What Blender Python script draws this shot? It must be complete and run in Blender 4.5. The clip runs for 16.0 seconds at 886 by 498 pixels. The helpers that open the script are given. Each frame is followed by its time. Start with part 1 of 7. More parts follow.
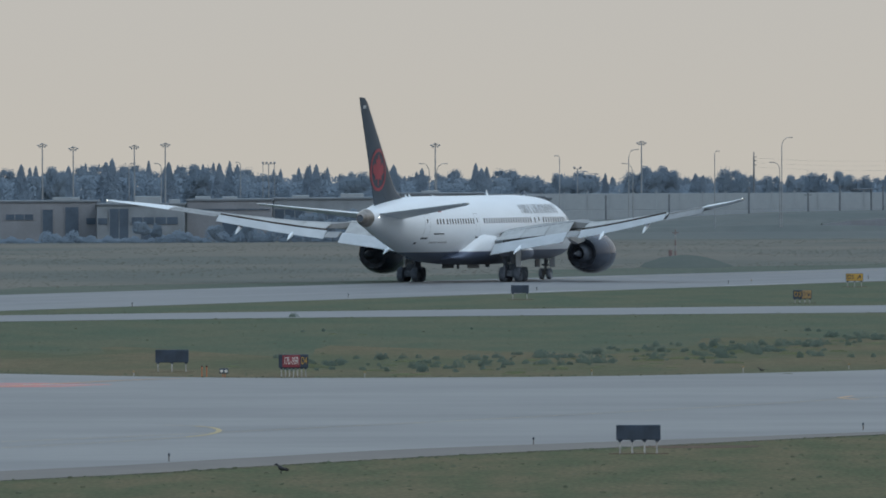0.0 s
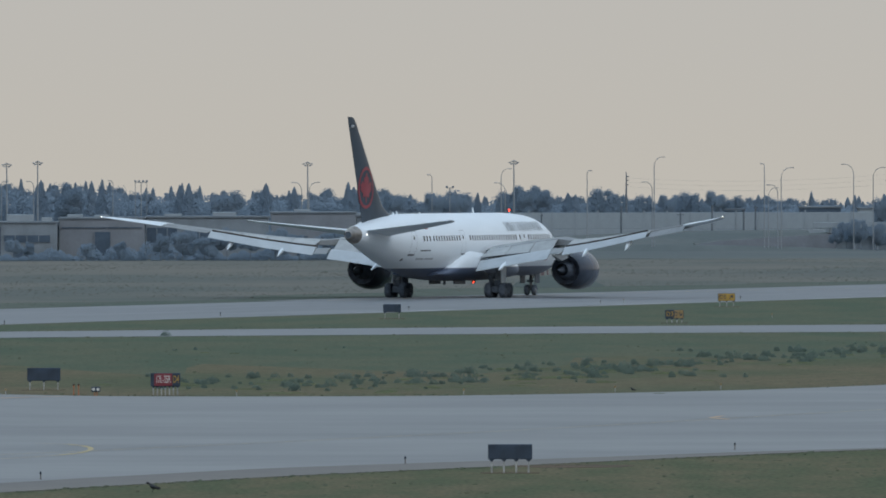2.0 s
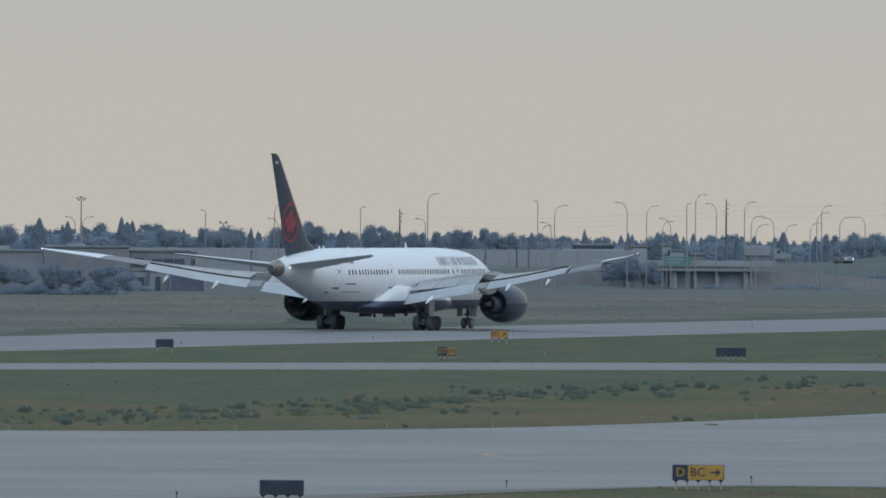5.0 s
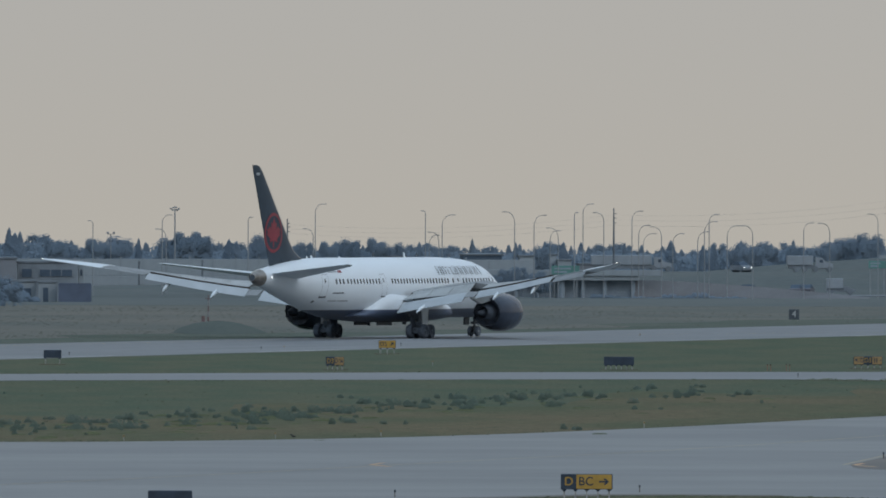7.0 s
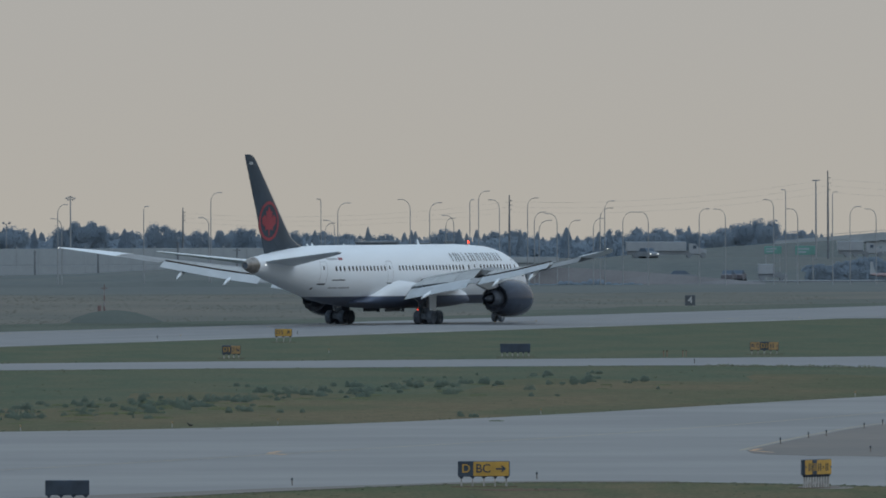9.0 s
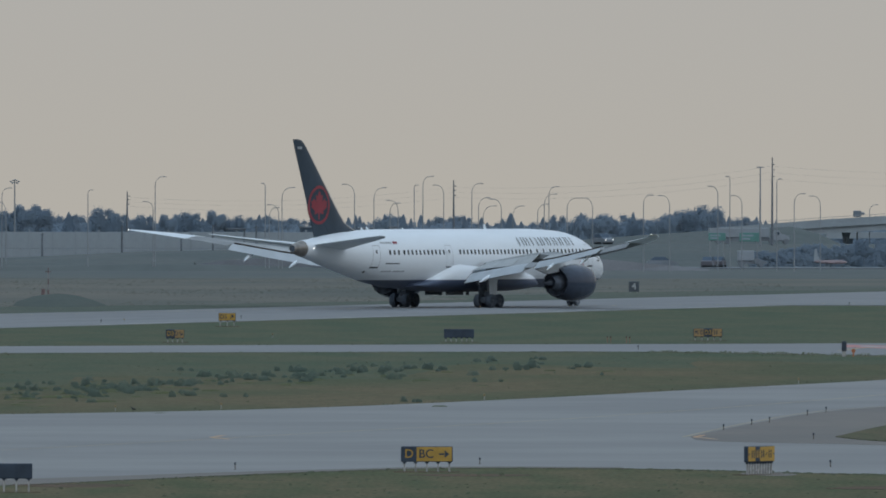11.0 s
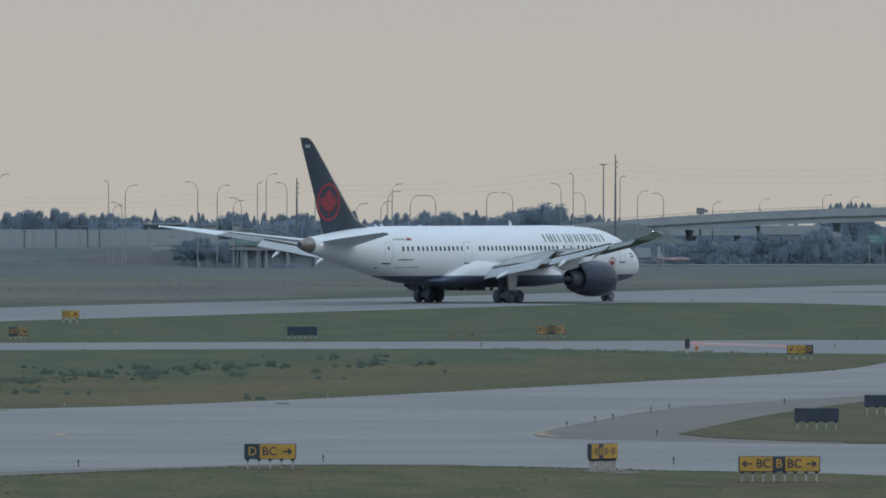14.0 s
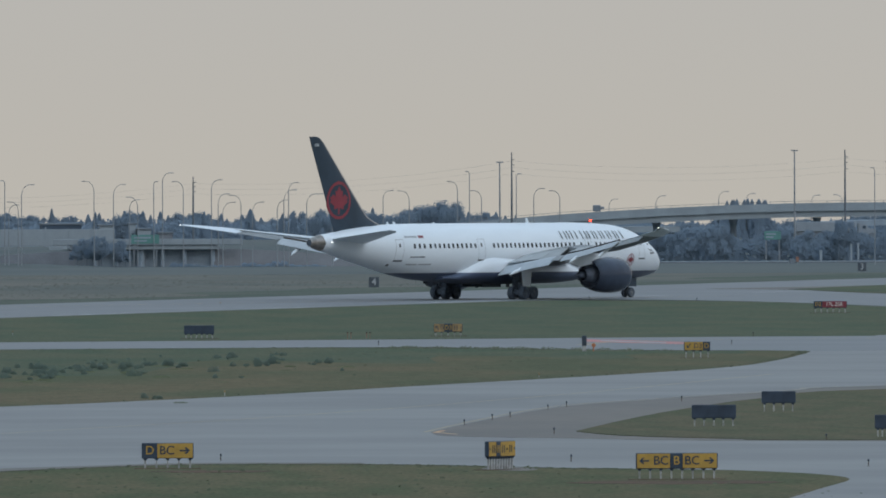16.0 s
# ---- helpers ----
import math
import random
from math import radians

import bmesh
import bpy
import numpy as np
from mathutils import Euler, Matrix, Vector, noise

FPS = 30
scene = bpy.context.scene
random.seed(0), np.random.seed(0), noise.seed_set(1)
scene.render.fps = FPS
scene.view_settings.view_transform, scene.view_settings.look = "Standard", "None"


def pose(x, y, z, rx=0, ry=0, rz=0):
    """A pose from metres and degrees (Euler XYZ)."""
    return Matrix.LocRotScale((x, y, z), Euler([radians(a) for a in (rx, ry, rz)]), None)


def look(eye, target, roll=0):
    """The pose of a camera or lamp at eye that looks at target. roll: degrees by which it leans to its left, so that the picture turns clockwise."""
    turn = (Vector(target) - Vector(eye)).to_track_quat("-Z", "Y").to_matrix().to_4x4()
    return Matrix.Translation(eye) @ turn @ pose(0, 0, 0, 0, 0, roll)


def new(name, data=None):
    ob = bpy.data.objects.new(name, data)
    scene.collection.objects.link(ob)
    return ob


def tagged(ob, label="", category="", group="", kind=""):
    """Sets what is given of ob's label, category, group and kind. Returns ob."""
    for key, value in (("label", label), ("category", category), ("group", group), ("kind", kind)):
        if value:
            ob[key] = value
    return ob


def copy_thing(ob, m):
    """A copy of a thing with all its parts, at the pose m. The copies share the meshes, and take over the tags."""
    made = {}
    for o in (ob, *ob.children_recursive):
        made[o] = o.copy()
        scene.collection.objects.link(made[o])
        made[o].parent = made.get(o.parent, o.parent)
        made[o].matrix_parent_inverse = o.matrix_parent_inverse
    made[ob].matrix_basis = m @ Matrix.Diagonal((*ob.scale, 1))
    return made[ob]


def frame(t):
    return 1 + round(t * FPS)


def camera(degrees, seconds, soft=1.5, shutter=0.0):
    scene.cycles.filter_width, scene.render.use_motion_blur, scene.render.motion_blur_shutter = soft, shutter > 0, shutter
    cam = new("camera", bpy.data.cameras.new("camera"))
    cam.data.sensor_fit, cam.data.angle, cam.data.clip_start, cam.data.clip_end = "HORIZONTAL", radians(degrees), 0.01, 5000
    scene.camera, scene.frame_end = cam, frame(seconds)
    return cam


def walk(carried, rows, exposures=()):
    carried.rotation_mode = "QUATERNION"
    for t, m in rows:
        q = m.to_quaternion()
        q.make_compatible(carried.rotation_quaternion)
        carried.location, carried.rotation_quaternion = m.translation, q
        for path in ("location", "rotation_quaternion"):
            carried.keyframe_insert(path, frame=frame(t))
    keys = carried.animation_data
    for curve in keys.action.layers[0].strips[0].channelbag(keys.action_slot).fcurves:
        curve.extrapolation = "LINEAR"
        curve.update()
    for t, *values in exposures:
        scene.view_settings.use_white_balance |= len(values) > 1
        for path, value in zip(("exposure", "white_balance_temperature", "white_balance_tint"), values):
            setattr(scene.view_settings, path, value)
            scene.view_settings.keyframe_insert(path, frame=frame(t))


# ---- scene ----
CAM_HEIGHT = 12.95
cam = camera(3.0226, 16.0, soft=1.8)


def aim(pan, tilt, lean):
    """The camera on its stand, panned to the right, tilted up and leaning, in degrees."""
    return pose(0, 0, CAM_HEIGHT, 90 + tilt, 0, -pan) @ pose(0, 0, 0, 0, 0, lean)


AIM = (
    (0, -0.0000, -0.3728, -0.23), (0.5, 0.1158, -0.3316, -0.28), (1, 0.2364, -0.2774, -0.30),
    (1.5, 0.3396, -0.2701, -0.25), (2, 0.4361, -0.3090, -0.08), (2.5, 0.5624, -0.3143, -0.13),
    (3, 0.7398, -0.2740, -0.19), (3.5, 0.9472, -0.2654, 0.18), (3.7, 1.0247, -0.2860, 0.34),
    (5.8, 1.3426, -0.1253, 0.37), (6, 1.4080, -0.1220, 0.47), (6.5, 1.5603, -0.1426, 0.20),
    (7, 1.5932, -0.1492, 0.15), (7.5, 1.5990, -0.1223, 0.10), (8, 1.6648, -0.1316, -0.11),
    (8.5, 1.8064, -0.1620, -0.27), (8.7, 1.8820, -0.1801, -0.26), (10.8, 2.0920, -0.2149, -0.06),
    (11, 2.1396, -0.2420, 0.08), (11.5, 2.3056, -0.2241, 0.10), (12, 2.4761, -0.1887, -0.05),
    (12.5, 2.5209, -0.2143, -0.07), (13, 2.5161, -0.2741, -0.07), (13.5, 2.5555, -0.2833, -0.10),
    (14, 2.6745, -0.2503, 0.06), (14.5, 2.7990, -0.2223, 0.12), (15, 2.8826, -0.2338, 0.14),
    (15.5, 2.9252, -0.2603, -0.03), (16, 3.0275, -0.2570, -0.19),
)
walk(cam, [(t, aim(pan, tilt, lean)) for t, pan, tilt, lean in AIM], [(0, 0.05), (1.5, 0.02), (3.7, 0.0), (6, -0.03), (7, -0.19), (8.5, -0.24), (11, -0.20), (12, -0.19), (13.5, -0.10), (16, -0.05)])

# ---- sky and sun ----
world = bpy.data.worlds.new("overcast_sky")
scene.world = world
world.use_nodes = True
wn, wl = world.node_tree.nodes, world.node_tree.links
wn.clear()


def wnode(kind, **values):
    n = wn.new(kind)
    for key, value in values.items():
        n.inputs[key].default_value = value
    return n


sky = wn.new("ShaderNodeTexSky")
sky.sky_type, sky.sun_disc = "NISHITA", False
sky.sun_elevation, sky.sun_rotation = radians(38), radians(142)
sky.air_density, sky.dust_density, sky.altitude = 1.0, 6.0, 1000
coord = wn.new("ShaderNodeTexCoord")
split = wn.new("ShaderNodeSeparateXYZ")
wl.new(coord.outputs["Generated"], split.inputs[0])
# cloud layer: brighter towards the zenith, with a thin warm band over the horizon
up = wn.new("ShaderNodeMapRange")
up.inputs["From Min"].default_value, up.inputs["From Max"].default_value = 0.0, 1.0
wl.new(split.outputs["Z"], up.inputs["Value"])
low = wn.new("ShaderNodeMapRange")
low.inputs["From Min"].default_value, low.inputs["From Max"].default_value = -0.003, 0.016
wl.new(split.outputs["Z"], low.inputs["Value"])
band = wn.new("ShaderNodeMix")
band.data_type = "RGBA"
band.inputs["A"].default_value, band.inputs["B"].default_value = (0.543, 0.513, 0.460, 1), (0.510, 0.496, 0.469, 1)
wl.new(low.outputs["Result"], band.inputs["Factor"])
dome = wn.new("ShaderNodeMix")
dome.data_type = "RGBA"
dome.inputs["B"].default_value = (0.64, 0.92, 1.22, 1)
wl.new(up.outputs["Result"], dome.inputs["Factor"])
wl.new(band.outputs["Result"], dome.inputs["A"])
cloud = wn.new("ShaderNodeBackground")
wl.new(dome.outputs["Result"], cloud.inputs["Color"])
clear = wnode("ShaderNodeBackground", Strength=0.08)
wl.new(sky.outputs["Color"], clear.inputs["Color"])
cover = wnode("ShaderNodeMixShader", Fac=0.94)
wl.new(clear.outputs[0], cover.inputs[1])
wl.new(cloud.outputs[0], cover.inputs[2])
wout = wn.new("ShaderNodeOutputWorld")
wl.new(cover.outputs[0], wout.inputs["Surface"])

sun_data = bpy.data.lights.new("sun", "SUN")
sun_data.energy, sun_data.angle, sun_data.color = 0.75, radians(40), (1.0, 0.98, 0.95)
sun = new("sun", sun_data)
sun.matrix_world = look((330, -420, 420), (0, 0, 0))


# ---- materials ----
def mat(name, colour, rough=0.7, metal=0.0, vary=0.15, scale=1.0, fine=0.08, bump=0.0, second=None, stretch=(1, 1, 1), island=0.0, spec=0.5, each=0.0, blade=0.0):
    """A surface with stains at one scale and grain at a finer one; second: a colour that shows in patches."""
    m = bpy.data.materials.new(name)
    m.use_nodes = True
    n, l = m.node_tree.nodes, m.node_tree.links
    b = n["Principled BSDF"]
    b.inputs["Roughness"].default_value, b.inputs["Metallic"].default_value = rough, metal
    b.inputs["Specular IOR Level"].default_value = spec
    tc, mp = n.new("ShaderNodeTexCoord"), n.new("ShaderNodeMapping")
    mp.inputs["Scale"].default_value = stretch
    l.new(tc.outputs["Object"], mp.inputs["Vector"])
    big, small = n.new("ShaderNodeTexNoise"), n.new("ShaderNodeTexNoise")
    for tex, s, d in ((big, scale, 6), (small, scale * 11, 3)):
        tex.inputs["Scale"].default_value, tex.inputs["Detail"].default_value = s, d
        l.new(mp.outputs[0], tex.inputs["Vector"])
    mix = n.new("ShaderNodeMix")
    mix.data_type = "RGBA"
    other = second or tuple(c * (1 - vary) for c in colour)
    mix.inputs["A"].default_value, mix.inputs["B"].default_value = (*colour, 1), (*other, 1)
    ramp = n.new("ShaderNodeMapRange")
    ramp.inputs["From Min"].default_value, ramp.inputs["From Max"].default_value = 0.38, 0.62
    l.new(big.outputs["Fac"], ramp.inputs["Value"])
    l.new(ramp.outputs["Result"], mix.inputs["Factor"])
    grain = n.new("ShaderNodeMapRange")
    grain.inputs["To Min"].default_value, grain.inputs["To Max"].default_value = 1 - fine * 2, 1 + fine * 2
    l.new(small.outputs["Fac"], grain.inputs["Value"])
    last = grain.outputs["Result"]
    if blade:
        # single blades and thatch: narrow streaks, with thin spots between
        bmap, btex, brange, bmul = n.new("ShaderNodeMapping"), n.new("ShaderNodeTexNoise"), n.new("ShaderNodeMapRange"), n.new("ShaderNodeMath")
        bmap.inputs["Scale"].default_value = (5.0, 0.5, 1)
        btex.inputs["Scale"].default_value, btex.inputs["Detail"].default_value = 1.0, 4
        l.new(tc.outputs["Object"], bmap.inputs["Vector"])
        l.new(bmap.outputs[0], btex.inputs["Vector"])
        brange.inputs["From Min"].default_value, brange.inputs["From Max"].default_value = 0.3, 0.7
        brange.inputs["To Min"].default_value, brange.inputs["To Max"].default_value = 1 - blade, 1 + blade
        l.new(btex.outputs["Fac"], brange.inputs["Value"])
        bmul.operation = "MULTIPLY"
        l.new(last, bmul.inputs[0])
        l.new(brange.outputs["Result"], bmul.inputs[1])
        last = bmul.outputs[0]
    for amount, kind, socket in ((island, "ShaderNodeNewGeometry", "Random Per Island"), (each, "ShaderNodeObjectInfo", "Random")):
        if amount:
            geo, r2, mul = n.new(kind), n.new("ShaderNodeMapRange"), n.new("ShaderNodeMath")
            r2.inputs["To Min"].default_value, r2.inputs["To Max"].default_value = 1 - amount, 1 + amount
            l.new(geo.outputs[socket], r2.inputs["Value"])
            mul.operation = "MULTIPLY"
            l.new(last, mul.inputs[0])
            l.new(r2.outputs["Result"], mul.inputs[1])
            last = mul.outputs[0]
    vm = n.new("ShaderNodeVectorMath")
    vm.operation = "SCALE"
    l.new(mix.outputs["Result"], vm.inputs[0])
    l.new(last, vm.inputs["Scale"])
    l.new(vm.outputs[0], b.inputs["Base Color"])
    if bump:
        bp = n.new("ShaderNodeBump")
        bp.inputs["Strength"].default_value, bp.inputs["Distance"].default_value = bump, 0.05
        l.new(small.outputs["Fac"], bp.inputs["Height"])
        l.new(bp.outputs[0], b.inputs["Normal"])
    return m


def glow(name, colour, strength):
    m = bpy.data.materials.new(name)
    m.use_nodes = True
    b = m.node_tree.nodes["Principled BSDF"]
    b.inputs["Base Color"].default_value = (*colour, 1)
    b.inputs["Emission Color"].default_value = (*colour, 1)
    b.inputs["Emission Strength"].default_value = strength
    return m


def leafy(name, colour, second, soft=0.25, island=0.14):
    """Foliage: leaf clumps that differ from one another, with some light shining through."""
    m = mat(name, colour, rough=0.75, scale=0.25, second=second, fine=0.08, island=island, spec=0.1)
    n, l = m.node_tree.nodes, m.node_tree.links
    b, out = n["Principled BSDF"], n["Material Output"]
    tr, mx = n.new("ShaderNodeBsdfTranslucent"), n.new("ShaderNodeMixShader")
    mx.inputs["Fac"].default_value = soft
    l.new(b.inputs["Base Color"].links[0].from_socket, tr.inputs["Color"])
    l.new(b.outputs[0], mx.inputs[1])
    l.new(tr.outputs[0], mx.inputs[2])
    l.new(mx.outputs[0], out.inputs["Surface"])
    return m


def two_tone(name, upper, lower, height, rough, soft=0.02):
    """Aircraft paint: one colour above a height of the thing's own space, another below, with faint streaks."""
    m = mat(name, upper, rough=rough, vary=0.05, scale=0.6, fine=0.015, stretch=(1, 0.25, 1), spec=0.35)
    n, l = m.node_tree.nodes, m.node_tree.links
    b = n["Principled BSDF"]
    up = b.inputs["Base Color"].links[0].from_socket
    tc, sp, mr, mx = n.new("ShaderNodeTexCoord"), n.new("ShaderNodeSeparateXYZ"), n.new("ShaderNodeMapRange"), n.new("ShaderNodeMix")
    l.new(tc.outputs["Object"], sp.inputs[0])
    mr.inputs["From Min"].default_value, mr.inputs["From Max"].default_value = height - soft, height + soft
    l.new(sp.outputs["Z"], mr.inputs["Value"])
    mx.data_type = "RGBA"
    mx.inputs["A"].default_value = (*lower, 1)
    l.new(mr.outputs["Result"], mx.inputs["Factor"])
    l.new(up, mx.inputs["B"])
    l.new(mx.outputs["Result"], b.inputs["Base Color"])
    b.inputs["Coat Weight"].default_value = 0.08
    b.inputs["Coat Roughness"].default_value = 0.15
    return m


M_GRASS = mat("short_grass", (0.064, 0.086, 0.055), 0.95, second=(0.090, 0.096, 0.060), scale=0.16, fine=0.16, spec=0.1, stretch=(1, 0.2, 1), blade=0.17)
M_VERGE = mat("trodden_grass", (0.070, 0.081, 0.042), 0.95, second=(0.112, 0.097, 0.055), scale=0.34, fine=0.18, spec=0.1, stretch=(1, 0.15, 1), blade=0.17)
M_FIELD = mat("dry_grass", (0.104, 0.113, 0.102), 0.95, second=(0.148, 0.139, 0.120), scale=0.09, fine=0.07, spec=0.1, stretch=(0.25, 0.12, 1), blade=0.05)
M_OLIVE = mat("dry_olive_grass", (0.076, 0.085, 0.048), 0.95, second=(0.118, 0.098, 0.058), scale=0.08, fine=0.18, spec=0.1, stretch=(1, 0.25, 1), blade=0.17)
M_ROUGH = mat("rough_island_grass", (0.074, 0.081, 0.047), 0.95, second=(0.106, 0.092, 0.057), scale=0.42, fine=0.2, spec=0.1, stretch=(1, 0.16, 1), blade=0.12)
M_FIELD_EDGE = mat("field_edge_grass", (0.074, 0.094, 0.076), 0.95, second=(0.096, 0.108, 0.088), scale=0.06, fine=0.16, spec=0.1, stretch=(0.8, 0.3, 1), blade=0.17)
# far grass, greyed and blued: haze is put into its colour
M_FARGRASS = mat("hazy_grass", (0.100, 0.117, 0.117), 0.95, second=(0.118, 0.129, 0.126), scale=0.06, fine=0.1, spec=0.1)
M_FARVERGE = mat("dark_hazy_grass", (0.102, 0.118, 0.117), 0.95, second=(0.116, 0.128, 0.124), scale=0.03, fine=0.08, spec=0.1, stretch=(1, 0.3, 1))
M_ASPHALT = mat("worn_asphalt", (0.131, 0.134, 0.136), 0.58, second=(0.178, 0.179, 0.178), scale=0.045, fine=0.08, stretch=(0.7, 1, 1), spec=0.5)
M_RUNWAY = mat("runway_asphalt", (0.130, 0.138, 0.147), 0.6, second=(0.158, 0.165, 0.173), scale=0.03, fine=0.07, stretch=(0.7, 1, 1), spec=0.4)
M_SHOULDER = mat("shoulder_asphalt", (0.116, 0.106, 0.098), 0.8, second=(0.140, 0.124, 0.110), scale=0.10, fine=0.1, stretch=(0.6, 0.4, 1))
M_MOUND = mat("mound_grass", (0.078, 0.094, 0.086), 0.95, second=(0.088, 0.102, 0.092), scale=0.2, fine=0.12, spec=0.1)
M_GRAVEL = mat("bare_earth", (0.115, 0.076, 0.055), 0.95, second=(0.084, 0.066, 0.048), scale=0.3, fine=0.2, spec=0.1)
M_RED_PAINT = mat("red_paint", (0.46, 0.15, 0.14), 0.7, second=(0.33, 0.18, 0.175), scale=0.5, fine=0.15, stretch=(1, 0.2, 1))
M_WHITE_LINE = mat("white_paint", (0.34, 0.34, 0.34), 0.7, second=(0.24, 0.24, 0.25), scale=0.6, fine=0.1, stretch=(1, 0.2, 1))
M_YELLOW_LINE = mat("yellow_line_paint", (0.46, 0.34, 0.14), 0.7, second=(0.30, 0.25, 0.16), scale=0.6, fine=0.1)
M_CHEVRON = mat("orange_line_paint", (0.50, 0.27, 0.13), 0.7, second=(0.42, 0.30, 0.20), scale=0.6, fine=0.1)
M_FAINT_LINE = mat("worn_line_paint", (0.36, 0.30, 0.19), 0.65, second=(0.27, 0.24, 0.19), scale=0.6, fine=0.1)
M_RUBBER_MARK = mat("rubber_marks", (0.118, 0.126, 0.136), 0.6, second=(0.138, 0.144, 0.152), scale=0.1, fine=0.1, stretch=(0.5, 0.04, 1))

# airliner colours: haze put in, so darks are lifted and whites blued
M_BODY = two_tone("white_hull_paint", (0.69, 0.745, 0.795), (0.066, 0.090, 0.145), 2.80, 0.4)
M_WHITE = mat("white_paint_gloss", (0.66, 0.72, 0.77), 0.38, vary=0.06, scale=0.7, fine=0.015)
M_FLAP = mat("flap_paint", (0.41, 0.445, 0.475), 0.5, vary=0.10, scale=0.9, fine=0.02, spec=0.3)
# dark brown that stands in for the shade inside the flap slot
M_SLOT_SHADE = mat("slot_shade_dark", (0.075, 0.066, 0.060), 0.8, vary=0.4, scale=1.5, fine=0.1, spec=0.2)
M_WING = mat("grey_wing_paint", (0.27, 0.285, 0.295), 0.6, vary=0.18, scale=0.8, fine=0.03, spec=0.15)
M_SPOILER = mat("grey_spoiler", (0.37, 0.385, 0.39), 0.55, vary=0.15, scale=1.0, fine=0.04, each=0.08, spec=0.3)
M_NAVY = mat("hazed_black_paint", (0.040, 0.060, 0.084), 0.45, vary=0.2, scale=0.5, fine=0.03, spec=0.25)
M_NACELLE = mat("hazed_nacelle_paint", (0.046, 0.062, 0.094), 0.18, vary=0.15, scale=0.8, fine=0.03, spec=0.25)
M_EMBLEM = mat("red_emblem", (0.25, 0.036, 0.052), 0.5, vary=0.12, scale=1.0, fine=0.03)
M_TITLE = mat("black_title", (0.035, 0.045, 0.055), 0.5, vary=0.2, scale=2)
M_GLASSY = mat("dark_window", (0.035, 0.042, 0.052), 0.12, vary=0.3, scale=1.5, each=0.3)
M_STEEL = mat("bare_metal", (0.32, 0.295, 0.27), 0.38, metal=0.8, vary=0.3, scale=2, fine=0.06)
M_EDGE = mat("bare_leading_edge", (0.36, 0.33, 0.30), 0.45, metal=0.3, vary=0.2, scale=1.5, fine=0.04)
M_EXHAUST = mat("heat_stained_metal", (0.12, 0.15, 0.20), 0.5, metal=0.1, vary=0.4, scale=2, fine=0.06)
M_TYRE = mat("hazed_tyre_rubber", (0.105, 0.130, 0.165), 0.85, vary=0.3, scale=4, fine=0.1, spec=0.2)
M_STRUT = mat("strut_grey", (0.26, 0.28, 0.30), 0.45, metal=0.3, vary=0.3, scale=3, fine=0.08)
M_GEAR_DARK = mat("hazed_gear_dark", (0.135, 0.165, 0.205), 0.7, vary=0.4, scale=3, spec=0.2)
M_LINE = mat("panel_gap", (0.38, 0.41, 0.44), 0.6, vary=0.2, scale=3)

M_SIGN_BLACK = mat("sign_black", (0.042, 0.062, 0.095), 0.55, vary=0.35, scale=1.2, fine=0.06, spec=0.3)
M_SIGN_YELLOW = mat("sign_yellow", (0.44, 0.275, 0.055), 0.55, vary=0.2, scale=1.5, fine=0.05)
# duller yellow for far signs: distance haze put into the colour
M_SIGN_HAZED = mat("sign_hazed_yellow", (0.33, 0.225, 0.105), 0.6, vary=0.25, scale=1.5, fine=0.05)
M_SIGN_RED = mat("sign_red", (0.21, 0.030, 0.048), 0.55, vary=0.25, scale=1.5, fine=0.05)
M_SIGN_WHITE = mat("sign_white", (0.62, 0.62, 0.60), 0.6, vary=0.2, scale=3)
M_POST = mat("post_paint", (0.38, 0.385, 0.38), 0.6, vary=0.35, scale=5)
M_ORANGE = mat("orange_paint", (0.46, 0.17, 0.08), 0.6, vary=0.2, scale=5)
M_MARKER = mat("marker_blue", (0.03, 0.045, 0.07), 0.5, vary=0.3, scale=6)
M_BROWN = mat("brown_metal", (0.09, 0.065, 0.05), 0.7, vary=0.3, scale=6)
M_BIRD = mat("black_feathers", (0.018, 0.019, 0.023), 0.6, vary=0.3, scale=20)

M_WEED = leafy("weed_leaves", (0.146, 0.194, 0.170), (0.162, 0.208, 0.174), 0.5)
M_WEED_PALE = leafy("pale_weed_leaves", (0.185, 0.205, 0.115), (0.160, 0.185, 0.115), 0.4)
M_BLADE = leafy("grass_blades", (0.125, 0.150, 0.104), (0.150, 0.152, 0.108), 0.5)
M_FIELD_TUFT = leafy("field_grass_blades", (0.150, 0.160, 0.140), (0.178, 0.174, 0.148), 0.5, island=0.07)
M_SEED = leafy("seeding_grass", (0.22, 0.23, 0.17), (0.17, 0.19, 0.13), 0.5)
# distant foliage and bark: blue-grey haze is mixed into the colours
M_SPRUCE = leafy("hazed_spruce_needles", (0.176, 0.236, 0.304), (0.182, 0.242, 0.310), 0.2, 0.03)
M_POPLAR = leafy("hazed_poplar_leaves", (0.178, 0.238, 0.303), (0.184, 0.244, 0.309), 0.2, 0.03)
M_BARK = mat("hazed_bark", (0.17, 0.21, 0.25), 0.9, vary=0.3, scale=2)
# far poles and wood, paled and blued by haze in the colour
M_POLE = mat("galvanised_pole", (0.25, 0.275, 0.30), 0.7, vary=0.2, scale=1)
M_WOODPOLE = mat("hazed_wood", (0.14, 0.165, 0.195), 0.85, vary=0.3, scale=2)
# far concrete, cladding and steel: distance haze put into the base colours
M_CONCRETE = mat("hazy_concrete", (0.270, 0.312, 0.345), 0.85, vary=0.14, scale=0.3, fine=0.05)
M_CONCRETE_DARK = mat("hazed_dark_concrete", (0.205, 0.240, 0.275), 0.85, vary=0.2, scale=0.4, fine=0.06)
M_BRICKISH = mat("hazed_beige_cladding", (0.200, 0.220, 0.250), 0.85, vary=0.15, scale=0.3, fine=0.05)
